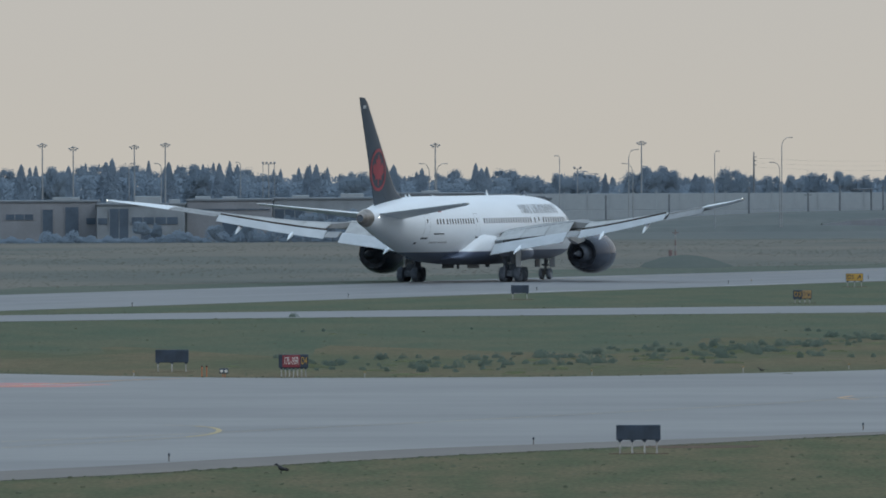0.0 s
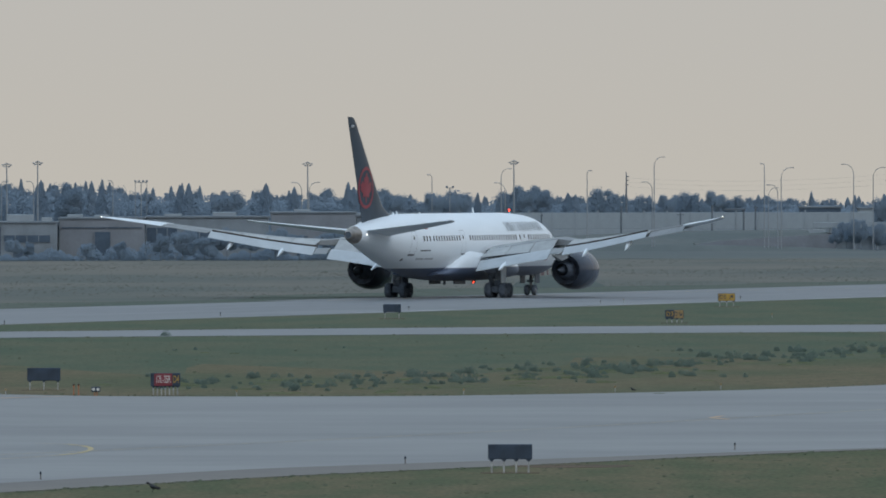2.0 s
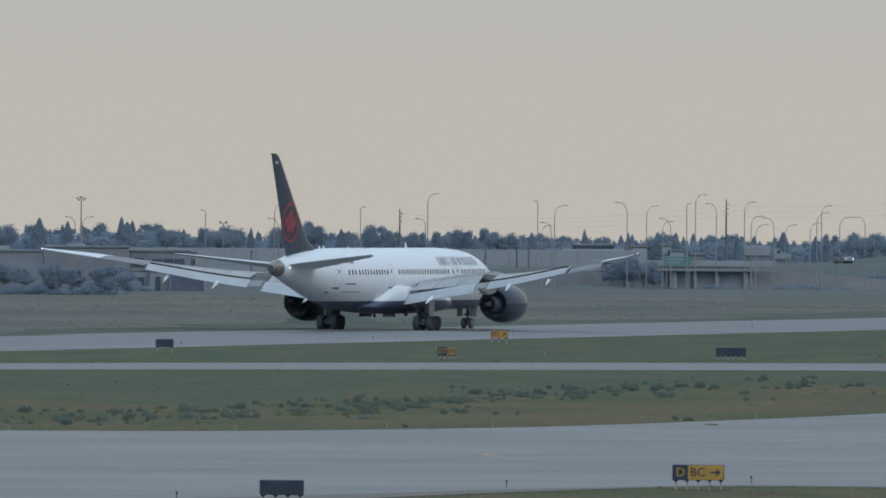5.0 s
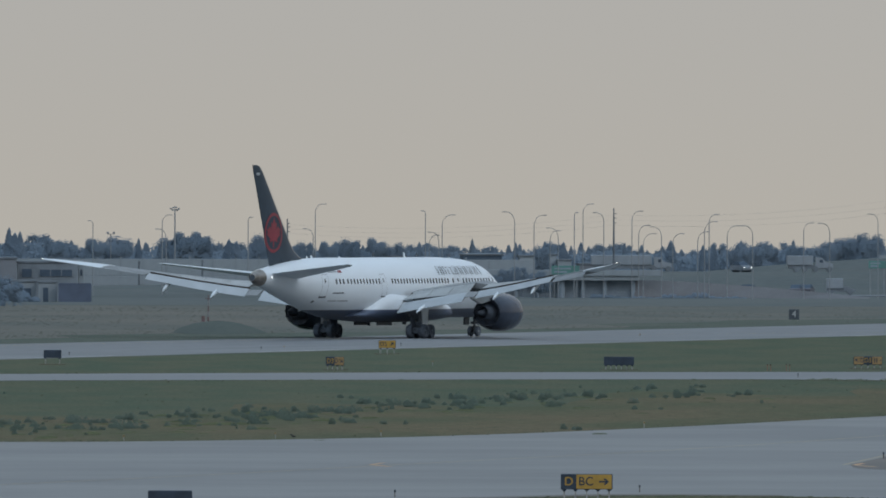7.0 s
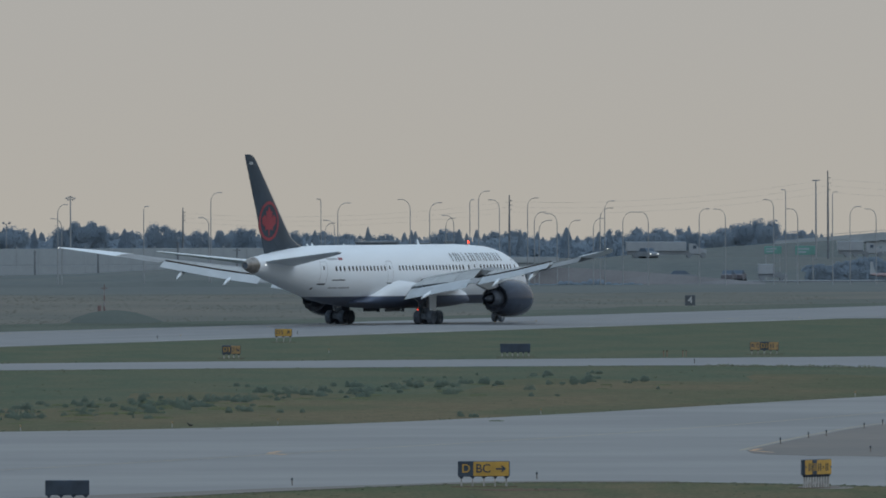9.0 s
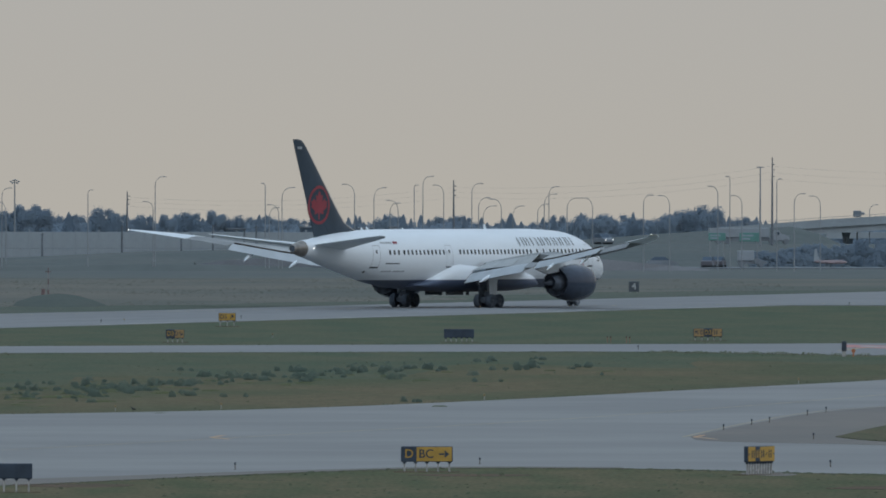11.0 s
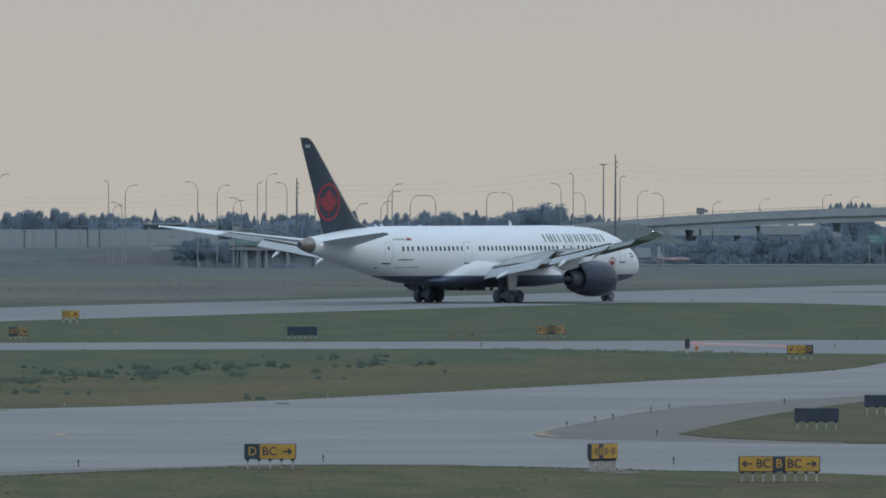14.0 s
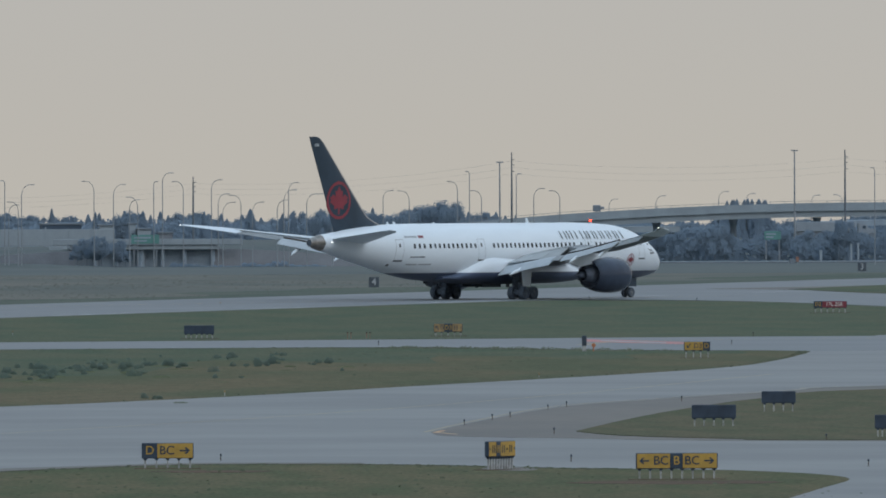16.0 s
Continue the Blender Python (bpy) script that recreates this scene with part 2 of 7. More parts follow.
M_BLUE_STEEL = mat("hazed_blue_steel", (0.105, 0.138, 0.205), 0.6, vary=0.2, scale=0.5, fine=0.06)
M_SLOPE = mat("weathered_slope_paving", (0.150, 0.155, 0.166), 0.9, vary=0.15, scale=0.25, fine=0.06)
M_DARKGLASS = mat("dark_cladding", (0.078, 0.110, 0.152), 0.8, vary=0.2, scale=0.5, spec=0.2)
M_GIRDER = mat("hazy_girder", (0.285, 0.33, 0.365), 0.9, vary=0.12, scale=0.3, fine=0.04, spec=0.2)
# masts, boards and vehicles far off: colours dulled and blued to stand for haze
M_MAST_RED = mat("hazed_red", (0.165, 0.115, 0.12), 0.7, vary=0.2, scale=3)
M_MAST_PALE = mat("hazed_white", (0.24, 0.24, 0.25), 0.7, vary=0.2, scale=3)
M_ROOF = mat("roof_membrane", (0.16, 0.19, 0.22), 0.8, vary=0.2, scale=0.5)
M_BOARD = mat("hazed_board_black", (0.060, 0.078, 0.100), 0.6, vary=0.2, scale=2)
M_NUMERAL = mat("hazed_board_white", (0.40, 0.43, 0.45), 0.6, vary=0.15, scale=3)
M_ORANGE_FAR = mat("hazed_orange", (0.30, 0.17, 0.13), 0.7, vary=0.2, scale=3)
M_CAR_RED = mat("hazed_red_paint", (0.105, 0.108, 0.128), 0.5, vary=0.15, scale=1)
M_PARKED = mat("pale_red_white", (0.29, 0.235, 0.25), 0.6, vary=0.2, scale=0.8)
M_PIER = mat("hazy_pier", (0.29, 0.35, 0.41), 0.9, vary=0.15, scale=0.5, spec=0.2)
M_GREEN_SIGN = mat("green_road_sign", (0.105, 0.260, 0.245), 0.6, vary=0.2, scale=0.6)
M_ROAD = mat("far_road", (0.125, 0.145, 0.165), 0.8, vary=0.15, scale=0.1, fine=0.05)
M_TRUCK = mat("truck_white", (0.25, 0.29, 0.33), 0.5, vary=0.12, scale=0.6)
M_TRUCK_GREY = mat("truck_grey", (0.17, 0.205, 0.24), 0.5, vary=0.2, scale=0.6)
M_LAMP_WHITE = glow("white_lamp", (1.0, 0.97, 0.9), 4.0)
M_HEADLIGHT = glow("headlight", (1.0, 0.97, 0.9), 2.0)
M_BEACON = glow("red_beacon", (1.0, 0.07, 0.03), 5.0)


# ---- mesh helpers ----
def finish(bm, name, material, parent=None, smooth=False):
    bmesh.ops.recalc_face_normals(bm, faces=bm.faces)
    me = bpy.data.meshes.new(name)
    bm.to_mesh(me)
    bm.free()
    if smooth:
        me.polygons.foreach_set("use_smooth", [True] * len(me.polygons))
        me.set_sharp_from_angle(angle=radians(35))
    for m in material if isinstance(material, (tuple, list)) else (material,):
        me.materials.append(m)
    ob = new(name, me)
    if parent:
        ob.parent = parent
    return ob


def part(name, bm, material, parent, label="", smooth=False):
    """One mesh object under a thing or a part."""
    return tagged(finish(bm, name, material, parent, smooth), label)


def holder(name, m=None):
    e = new(name)
    e.empty_display_size = 0.5
    if m is not None:
        e.matrix_basis = m
    return e


def add_box(bm, x0, x1, y0, y1, z0, z1, bevel=0.0, mi=0):
    vs = [bm.verts.new((x, y, z)) for z in (z0, z1) for x, y in ((x0, y0), (x1, y0), (x1, y1), (x0, y1))]
    fs = [bm.faces.new([vs[i] for i in q]) for q in ((0, 3, 2, 1), (4, 5, 6, 7), (0, 1, 5, 4), (1, 2, 6, 5), (2, 3, 7, 6), (3, 0, 4, 7))]
    for f in fs:
        f.material_index = mi
    if bevel:
        bmesh.ops.bevel(bm, geom=list({e for f in fs for e in f.edges}), offset=bevel, segments=1, affect="EDGES", profile=0.5)


def box(*a, **k):
    bm = bmesh.new()
    add_box(bm, *a, **k)
    return bm


def add_loft(bm, rings, mi=0, caps=(True, True), closed=True):
    rows = [[bm.verts.new(p) for p in r] for r in rings]
    n = len(rows[0])
    for a, b in zip(rows, rows[1:]):
        for i in range(n if closed else n - 1):
            j = (i + 1) % n
            bm.faces.new((a[i], a[j], b[j], b[i])).material_index = mi
    if caps[0]:
        bm.faces.new(rows[0][::-1]).material_index = mi
    if caps[1]:
        bm.faces.new(rows[-1]).material_index = mi


def loft(rings, **k):
    bm = bmesh.new()
    add_loft(bm, rings, **k)
    return bm


def add_tube(bm, points, radii, n=8, mi=0, caps=(True, True)):
    """A round bar along a line of points."""
    rings = []
    pts = [Vector(p) for p in points]
    radii = radii if isinstance(radii, (tuple, list)) else [radii] * len(pts)
    for i, (p, r) in enumerate(zip(pts, radii)):
        d = (pts[min(i + 1, len(pts) - 1)] - pts[max(i - 1, 0)]).normalized()
        side = d.cross(Vector((0, 0, 1)) if abs(d.z) < 0.9 else Vector((1, 0, 0))).normalized()
        top = side.cross(d)
        rings.append([p + (side * math.cos(a) + top * math.sin(a)) * r for a in (2 * math.pi * k / n for k in range(n))])
    add_loft(bm, rings, mi=mi, caps=caps)


def tube(points, radii, **k):
    bm = bmesh.new()
    add_tube(bm, points, radii, **k)
    return bm


def add_spin(bm, profile, centre, axis="y", n=28, mi=0, caps=(False, False)):
    """A turned shape: profile rows (along the axis, radius)."""
    rings = []
    for u, r in profile:
        ring = []
        for k in range(n):
            c, s = math.cos(2 * math.pi * k / n) * r, math.sin(2 * math.pi * k / n) * r
            ring.append({"y": (c, u, s), "x": (u, c, s), "z": (c, s, u)}[axis])
        rings.append([tuple(a + b for a, b in zip(p, centre)) for p in ring])
    add_loft(bm, rings, mi=mi, caps=caps)


def spin(profile, centre, **k):
    bm = bmesh.new()
    add_spin(bm, profile, centre, **k)
    return bm


def add_slab(bm, outline, z, depth, mi=0):
    """A flat piece with that outline in plan, its top at z."""
    top = [bm.verts.new((x, y, z)) for x, y in outline]
    low = [bm.verts.new((x, y, z - depth)) for x, y in outline]
    faces = [bm.faces.new(top)]
    n = len(outline)
    for i in range(n):
        faces.append(bm.faces.new((low[i], low[(i + 1) % n], top[(i + 1) % n], top[i])))
    for f in faces:
        f.material_index = mi


def letters(text, height, depth, material, parent, centre, name="lettering", label="", widest=99.0):
    """Raised writing on an upright face that looks along -y, its middle at centre."""
    cu = bpy.data.curves.new(name, "FONT")
    cu.body, cu.align_x, cu.align_y = text, "CENTER", "CENTER"
    cu.size, cu.extrude, cu.offset = height / 0.70, depth, 0.004
    tmp = bpy.data.objects.new(name, cu)
    me = bpy.data.meshes.new_from_object(tmp)
    bpy.data.objects.remove(tmp)
    wide = max(v.co.x for v in me.vertices) - min(v.co.x for v in me.vertices)
    me.transform(pose(*centre, 90, 0, 0) @ Matrix.Diagonal((min(1.0, widest / wide), 1, 1, 1)))
    me.materials.clear()
    me.materials.append(material)
    ob = new(name, me)
    ob.parent = parent
    return tagged(ob, label)


def smooth_line(points, steps=6):
    """A soft curve through points in plan."""
    out = []
    pts = [Vector(p) for p in points]
    ext = [pts[0] * 2 - pts[1], *pts, pts[-1] * 2 - pts[-2]]
    for i in range(1, len(ext) - 2):
        a, b, c, d = ext[i - 1:i + 3]
        for k in range(steps):
            u = k / steps
            out.append(0.5 * (2 * b + (c - a) * u + (2 * a - 5 * b + 4 * c - d) * u * u + (3 * b - a - 3 * c + d) * u ** 3))
    return [tuple(p) for p in (*out, pts[-1])]


# ---- ground and pavements ----
def sheet(name, outline, z, material, label, category, depth=0.25, seg=0):
    bm = bmesh.new()
    add_slab(bm, outline, z, depth)
    bmesh.ops.triangulate(bm, faces=[f for f in bm.faces if len(f.verts) > 4])
    return tagged(finish(bm, name, material), label, category, kind="structure")


def ground_sheet():
    bm = bmesh.new()
    xs, ys = (-4900, -600, -100, 0, 100, 250, 700, 4900), (-600, 0, 500, 800, 1100, 1400, 1800, 2300, 3000, 4150)
    grid = [[bm.verts.new((x, y, 0)) for x in xs] for y in ys]
    for a, b in zip(grid, grid[1:]):
        for i in range(len(xs) - 1):
            bm.faces.new((a[i], a[i + 1], b[i + 1], b[i]))
    return tagged(finish(bm, "ground", M_GRASS), "short green airfield grass reaching to the horizon", "ground", kind="structure")


def along(x, y, degrees, s):
    a = radians(degrees)
    return (x + math.sin(a) * s, y + math.cos(a) * s)


TAXI_FAR = smooth_line([(-80, 1010), (-40, 962), (-24.7, 936), (-15, 920), (-8.8, 914.5), (0, 913.6), (9.7, 917.5), (24.8, 938), (39, 976), (54.4, 1029), (63.9, 1061), (73.3, 1095), (79.5, 1123), (84.8, 1160), (88.4, 1190), (90.5, 1209)], 4)
TAXI_NEAR = smooth_line([(-60, 545), (-17, 640), (-8.6, 662.7), (0, 687), (9.9, 710), (19.4, 733), (27.6, 748), (34.8, 748), (39.3, 744.5), (44.2, 736), (51.2, 728.5), (54.7, 711), (51.5, 684), (44, 630), (35, 560)], 4)
EXIT_FAR = smooth_line([(-200, 1030), (-110, 1170), (-33, 1249), (0, 1277), (34, 1298), (68, 1310), (105, 1324), (230, 1345)], 4)
EXIT_NEAR = smooth_line([(-200, 975), (-110, 1120), (-31.8, 1206), (0, 1230), (33, 1245), (60, 1252), (70, 1240), (79, 1224), (87, 1220), (90.5, 1214), (90.6, 1211)], 4)
ISLAND = smooth_line([(51.0, 838.8), (55.6, 874.5), (61.1, 913), (69.2, 960), (79.1, 997), (120, 1040), (180, 1050)], 4) + [(180, 800)] + smooth_line([(120, 800), (64.1, 808), (57.2, 813.6), (52.4, 825), (51.0, 838.8)], 4)[:-1]
ISLAND_RIM = smooth_line([(43.7, 838.9), (49.3, 884), (56, 930), (64.5, 963), (73.2, 993), (80.6, 1015), (120, 1060), (180, 1072)], 4) + [(180, 792)] + smooth_line([(120, 792), (62, 806), (49.3, 818), (44, 826), (43.7, 838.9)], 4)[:-1]
RUNWAY = [along(-37.3, 1413.7, 17.5, -900), along(-37.3, 1413.7, 17.5, 1400), along(-33.8, 1281.9, 17.3, 1400), along(-33.8, 1281.9, 17.3, -900)]
TURNOFF = [(20, 1470), (55, 1590), (76, 1657)] + smooth_line([(88, 1694), (101, 1709), (113, 1703), (122.5, 1668), (128.1, 1614), (134, 1540), (142, 1440)], 4) + [(165, 1440), (154, 1600), (146, 1700), (141.5, 1778), (138.5, 1830), (150, 1900), (120, 1830), (60, 1640)]

ground_sheet()
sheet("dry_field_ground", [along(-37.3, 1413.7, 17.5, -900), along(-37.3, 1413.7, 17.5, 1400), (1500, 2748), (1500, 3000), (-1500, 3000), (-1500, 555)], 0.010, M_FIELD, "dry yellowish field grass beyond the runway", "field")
edge_rng = random.Random(21)
bm = bmesh.new()
field_edge = []
for i in range(120):
    px, py = along(-37.3, 1413.7, 17.5, -500 + 15 * i)
    d = 20 + 7 * math.sin(i * 0.41) + 4 * math.sin(i * 1.13 + 1) + edge_rng.uniform(-2, 2)
    field_edge.append([(px, py, 0.024), (px - math.cos(radians(17.5)) * d * 0.5, py + math.sin(radians(17.5)) * d * 0.5, 0.026), (px - math.cos(radians(17.5)) * d, py + math.sin(radians(17.5)) * d, 0.012)])
add_loft(bm, field_edge, caps=(False, False), closed=False)
tagged(finish(bm, "field_edge_ground", M_FIELD_EDGE), "greener grass edge beside the runway", "field", kind="structure")
bm = bmesh.new()
olive = []
for i, (px, py) in enumerate(TAXI_FAR):
    d = (118 + 24 * math.sin(i * 0.9) + edge_rng.uniform(-9, 9)) * min(1.0, max(0.25, (1225 - py) / 190))
    olive.append([(px + 0.4, py - 3, 0.010), (px, py + d * 0.5, 0.012), (px - d * 0.08, py + d, 0.004)])
add_loft(bm, olive, caps=(False, False), closed=False)
tagged(finish(bm, "olive_grass_ground", M_OLIVE), "dry olive grass strip beside the wide taxiway", "grass", kind="structure")
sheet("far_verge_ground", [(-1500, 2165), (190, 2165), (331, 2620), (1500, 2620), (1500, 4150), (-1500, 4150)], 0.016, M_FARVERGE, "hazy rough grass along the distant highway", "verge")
sheet("runway", RUNWAY, 0.030, M_RUNWAY, "grey asphalt runway with dark tyre marks", "runway")
sheet("turnoff_pavement", TURNOFF, 0.036, M_RUNWAY, "curved grey asphalt turnoff leaving the runway", "taxiway")
sheet("exit_taxiway_pavement", EXIT_FAR + EXIT_NEAR[::-1], 0.022, M_RUNWAY, "narrow pale asphalt exit taxiway between grass strips", "taxiway")
sheet("taxiway_pavement", TAXI_FAR + [(90.6, 1211), (91.4, 1240), (105, 1330), (260, 1350), (260, 500)] + TAXI_NEAR[::-1], 0.016, M_ASPHALT, "wide worn grey asphalt taxiway", "taxiway")
sheet("turnoff_shoulder", smooth_line([(128, 1866), (134, 1850), (137.6, 1836)], 3) + [(150, 1880), (190, 1985), (160, 1935)], 0.044, M_SHOULDER, "brownish paved shoulder in the runway fork", "shoulder")
sheet("turnoff_island_ground", smooth_line([(136.2, 1852), (139.5, 1800), (142.5, 1770), (149, 1690), (158, 1590), (170, 1440)], 3) + [(330, 1440), (330, 2330), (175, 1980), (153, 1920)], 0.075, M_GRASS, "green grass wedge in the runway fork", "grass")
sheet("island_shoulder", ISLAND_RIM, 0.022, M_SHOULDER, "brownish asphalt shoulder round a grass island", "shoulder")
sheet("island_ground", ISLAND, 0.055, M_ROUGH, "patchy green grass island between taxiways", "grass")
sheet("near_grass_ground", TAXI_NEAR + [(-60, 500)], 0.008, M_VERGE, "patchy green and brown grass beside the taxiway", "grass")
# tan shoulder along the near edge of the taxiway
near_edge = TAXI_NEAR[4:30]
rim = [(x - 0.6 * k, y + 18 * k) for x, y, k in ((x, y, max(0.18, min(1.0, (30 - x) / 32))) for x, y in near_edge)]
sheet("taxiway_shoulder", near_edge + rim[::-1], 0.026, M_SHOULDER, "tan weathered shoulder strip beside the grass", "shoulder")


def painted(name, outline, z, material, label):
    bm = bmesh.new()
    add_slab(bm, outline, z, 0.01)
    return tagged(finish(bm, name, material), label, "marking", kind="structure")


def stripe(name, points, width, z, material, label):
    """A painted line that follows points in plan; width is measured across the line."""
    left, right = [], []
    for i, p in enumerate(points):
        a, b = Vector(points[max(i - 1, 0)]), Vector(points[min(i + 1, len(points) - 1)])
        d = (b - a).normalized()
        n = Vector((-d.y, d.x)) * width / 2
        left.append(tuple(Vector(p) + n))
        right.append(tuple(Vector(p) - n))
    bm = bmesh.new()
    add_loft(bm, [[(*a, z), (*b, z)] for a, b in zip(left, right)], caps=(False, False), closed=False)
    for f in bm.faces:
        if f.normal.z < 0:
            f.normal_flip()
    ob = finish(bm, name, material)
    return tagged(ob, label, "marking", kind="structure")


# tyre marks along the runway and the turnoff
for off, wid in ((10, 5), (18, 7), (27, 5)):
    x0, y0 = -37.3 + off, 1413.7 - off * 0.3
    stripe("tyre_marks", [along(x0, y0, 17.45, s) for s in (-500, 0, 400, 900)], wid, 0.034, M_RUBBER_MARK, "dark rubber tyre marks along the runway")
stripe("tyre_marks", smooth_line([(1, 1526), (21, 1584), (40, 1633), (64, 1678), (97, 1723), (122, 1755), (137, 1770)], 5), 12, 0.041, M_RUBBER_MARK, "dark rubber tyre marks curving off the runway")
stripe("taxi_line", smooth_line([(1, 1526), (21, 1584), (40, 1633), (64, 1678), (97, 1723), (122, 1755), (137, 1770)], 5), 0.3, 0.046, M_YELLOW_LINE, "thin yellow taxi line curving off the runway")


def patch(name, x, y, rx, ry, z, material, label, category, seed):
    """A rounded flat patch with an uneven rim."""
    prng = random.Random(seed)
    sheet(name, [(x + rx * math.cos(q) * prng.uniform(0.85, 1.1), y + ry * math.sin(q) * prng.uniform(0.8, 1.15)) for q in (2 * math.pi * i / 22 for i in range(22))], z, material, label, category)


patch("bare_earth_ground", 28.6, 731, 2.6, 3.2, 0.014, M_GRAVEL, "bare brown earth under an airfield sign", "earth", 7)
patch("bare_earth_ground", 46.9, 701, 4.6, 4.5, 0.014, M_GRAVEL, "bare brown earth under an airfield sign", "earth", 4)
patch("bare_earth_ground", 10.6, 706, 2.8, 3.6, 0.014, M_GRAVEL, "bare brown earth under an airfield sign", "earth", 5)
patch("sign_pad", 41.7, 734, 1.15, 4.5, 0.018, M_SHOULDER, "worn concrete pad under an airfield sign", "pad", 6)
PLANE_ROWS = (
    (0, 1.75, 1525.78, -17.37), (0.5, 4.48, 1534.49, -17.50), (1, 7.17, 1542.97, -17.61), (1.5, 9.80, 1551.23, -17.73),
    (2, 12.39, 1559.31, -17.89), (2.5, 14.96, 1567.21, -18.11), (3, 17.51, 1574.94, -18.40), (3.5, 20.05, 1582.51, -18.77),
    (4, 22.61, 1589.93, -19.23), (4.5, 25.18, 1597.21, -19.79), (5, 27.79, 1604.33, -20.43), (5.5, 30.44, 1611.30, -21.17),
    (6, 33.13, 1618.13, -21.98), (6.5, 35.88, 1624.80, -22.87), (7, 38.69, 1631.31, -23.81), (7.5, 41.56, 1637.66, -24.80),
    (8, 44.49, 1643.85, -25.83), (8.5, 47.47, 1649.87, -26.88), (9, 50.50, 1655.72, -27.93), (9.5, 53.58, 1661.40, -28.98),
    (10, 56.70, 1666.92, -30.00), (10.5, 59.85, 1672.27, -30.99), (11, 63.03, 1677.45, -31.94), (11.5, 66.22, 1682.49, -32.84),
    (12, 69.43, 1687.37, -33.67), (12.5, 72.64, 1692.12, -34.45), (13, 75.85, 1696.74, -35.16), (13.5, 79.06, 1701.25, -35.80),
    (14, 82.28, 1705.66, -36.40), (14.5, 85.51, 1709.99, -36.95), (15, 88.74, 1714.25, -37.48), (15.5, 92.01, 1718.48, -38.00),
    (16, 95.32, 1722.67, -38.55),
)


# ---- the airliner ----
# Its own space: y forward, x to its right, z up, the ground point between the main wheels at 0.
GEAR = 31.7


def L(a, s, z):
    """a: metres aft of the nose; s: to the right; z: over the ground."""
    return (s, GEAR - a, z)


HULL = ((0.77, 3.24, 0.03, 0.03), (0.93, 3.35, 0.43, 0.42), (1.29, 3.49, 0.82, 0.79), (1.81, 3.65, 1.19, 1.15), (2.47, 3.81, 1.54, 1.48), (3.25, 3.97, 1.85, 1.79), (4.15, 4.12, 2.14, 2.06),
        (5.17, 4.28, 2.38, 2.31), (6.29, 4.43, 2.59, 2.52), (7.5, 4.57, 2.75, 2.68), (8.84, 4.69, 2.85, 2.80), (10.26, 4.76, 2.88, 2.87), (11.6, 4.79, 2.885, 2.90), (13.0, 4.82, 2.885, 2.93), (16.0, 4.86, 2.885, 2.97), (41.5, 4.86, 2.885, 2.97), (44.5, 4.95, 2.84, 2.88), (47.5, 5.14, 2.68, 2.66), (50.5, 5.38, 2.38, 2.34), (53.5, 5.61, 1.98, 1.97),
        (56.5, 5.76, 1.54, 1.50), (59.0, 5.86, 1.10, 1.02), (60.6, 5.94, 0.80, 0.83))


def hull_at(a):
    for p, q in zip(HULL, HULL[1:]):
        if p[0] <= a <= q[0]:
            u = (a - p[0]) / (q[0] - p[0])
            return [p[i] + (q[i] - p[i]) * u for i in (1, 2, 3)]
    return HULL[-1][1:]


def skin(a, z, side, out=0.0):
    """The point of the hull's skin at that station and height."""
    zc, w, h = hull_at(a)
    k = max(-0.999, min(0.999, (z - zc) / h))
    c = math.sqrt(1 - k * k)
    n = Vector((c / w, 0, k / h)).normalized()
    p = Vector(L(a, w * c, z)) + n * out
    return (p.x * side, p.y, p.z)


def skin_patch(outline, side, out=0.02, depth=0.05):
    """A thin piece that follows the hull; outline in (aft, height)."""
    bm = bmesh.new()
    top = [bm.verts.new(skin(a, z, side, out)) for a, z in outline]
    low = [bm.verts.new(skin(a, z, side, out - depth)) for a, z in outline]
    bm.faces.new(top)
    n = len(top)
    for i in range(n):
        bm.faces.new((low[i], low[(i + 1) % n], top[(i + 1) % n], top[i]))
    return bm


def frame_patch(a0, a1, z0, z1, side, t=0.05):
    """A door's outline as a narrow raised rim, in steps that follow the hull."""
    bm = bmesh.new()
    zs = [z0 + (z1 - z0) * i / 8 for i in range(9)]
    for lo, hi in ((a0, a0 + t), (a1 - t, a1)):
        add_loft(bm, [[skin(lo, z, side, 0.022), skin(hi, z, side, 0.022)] for z in zs], caps=(False, False), closed=False)
    for z in (z0, z1 - t):
        add_loft(bm, [[skin(a0, z, side, 0.022), skin(a1, z, side, 0.022)], [skin(a0, z + t, side, 0.022), skin(a1, z + t, side, 0.022)]], caps=(False, False), closed=False)
    return bm


def foil(le, te, s, z, t, n=9, flip=False, tilt=0.0, cut=1.0):
    """A wing section: leading and trailing edge aft of the nose, place, thickness; tilt lifts the leading edge."""
    pts = []
    c = te - le
    def half(u):
        return 5 * t * (0.2969 * math.sqrt(u) - 0.126 * u - 0.3516 * u ** 2 + 0.2843 * u ** 3 - 0.1015 * u ** 4) * c
    us = [cut * (1 - math.cos(math.pi * i / (n - 1))) / 2 for i in range(n)]
    camber = lambda u: 0.018 * c * math.sin(math.pi * u)
    for u in us[::-1]:
        pts.append(L(le + u * c, s, z + half(u) + camber(u) + (1 - u) * tilt + 0.012))
    for u in us[1:]:
        pts.append(L(le + u * c, s, z - half(u) * 0.9 + camber(u) + (1 - u) * tilt - 0.012))
    return pts


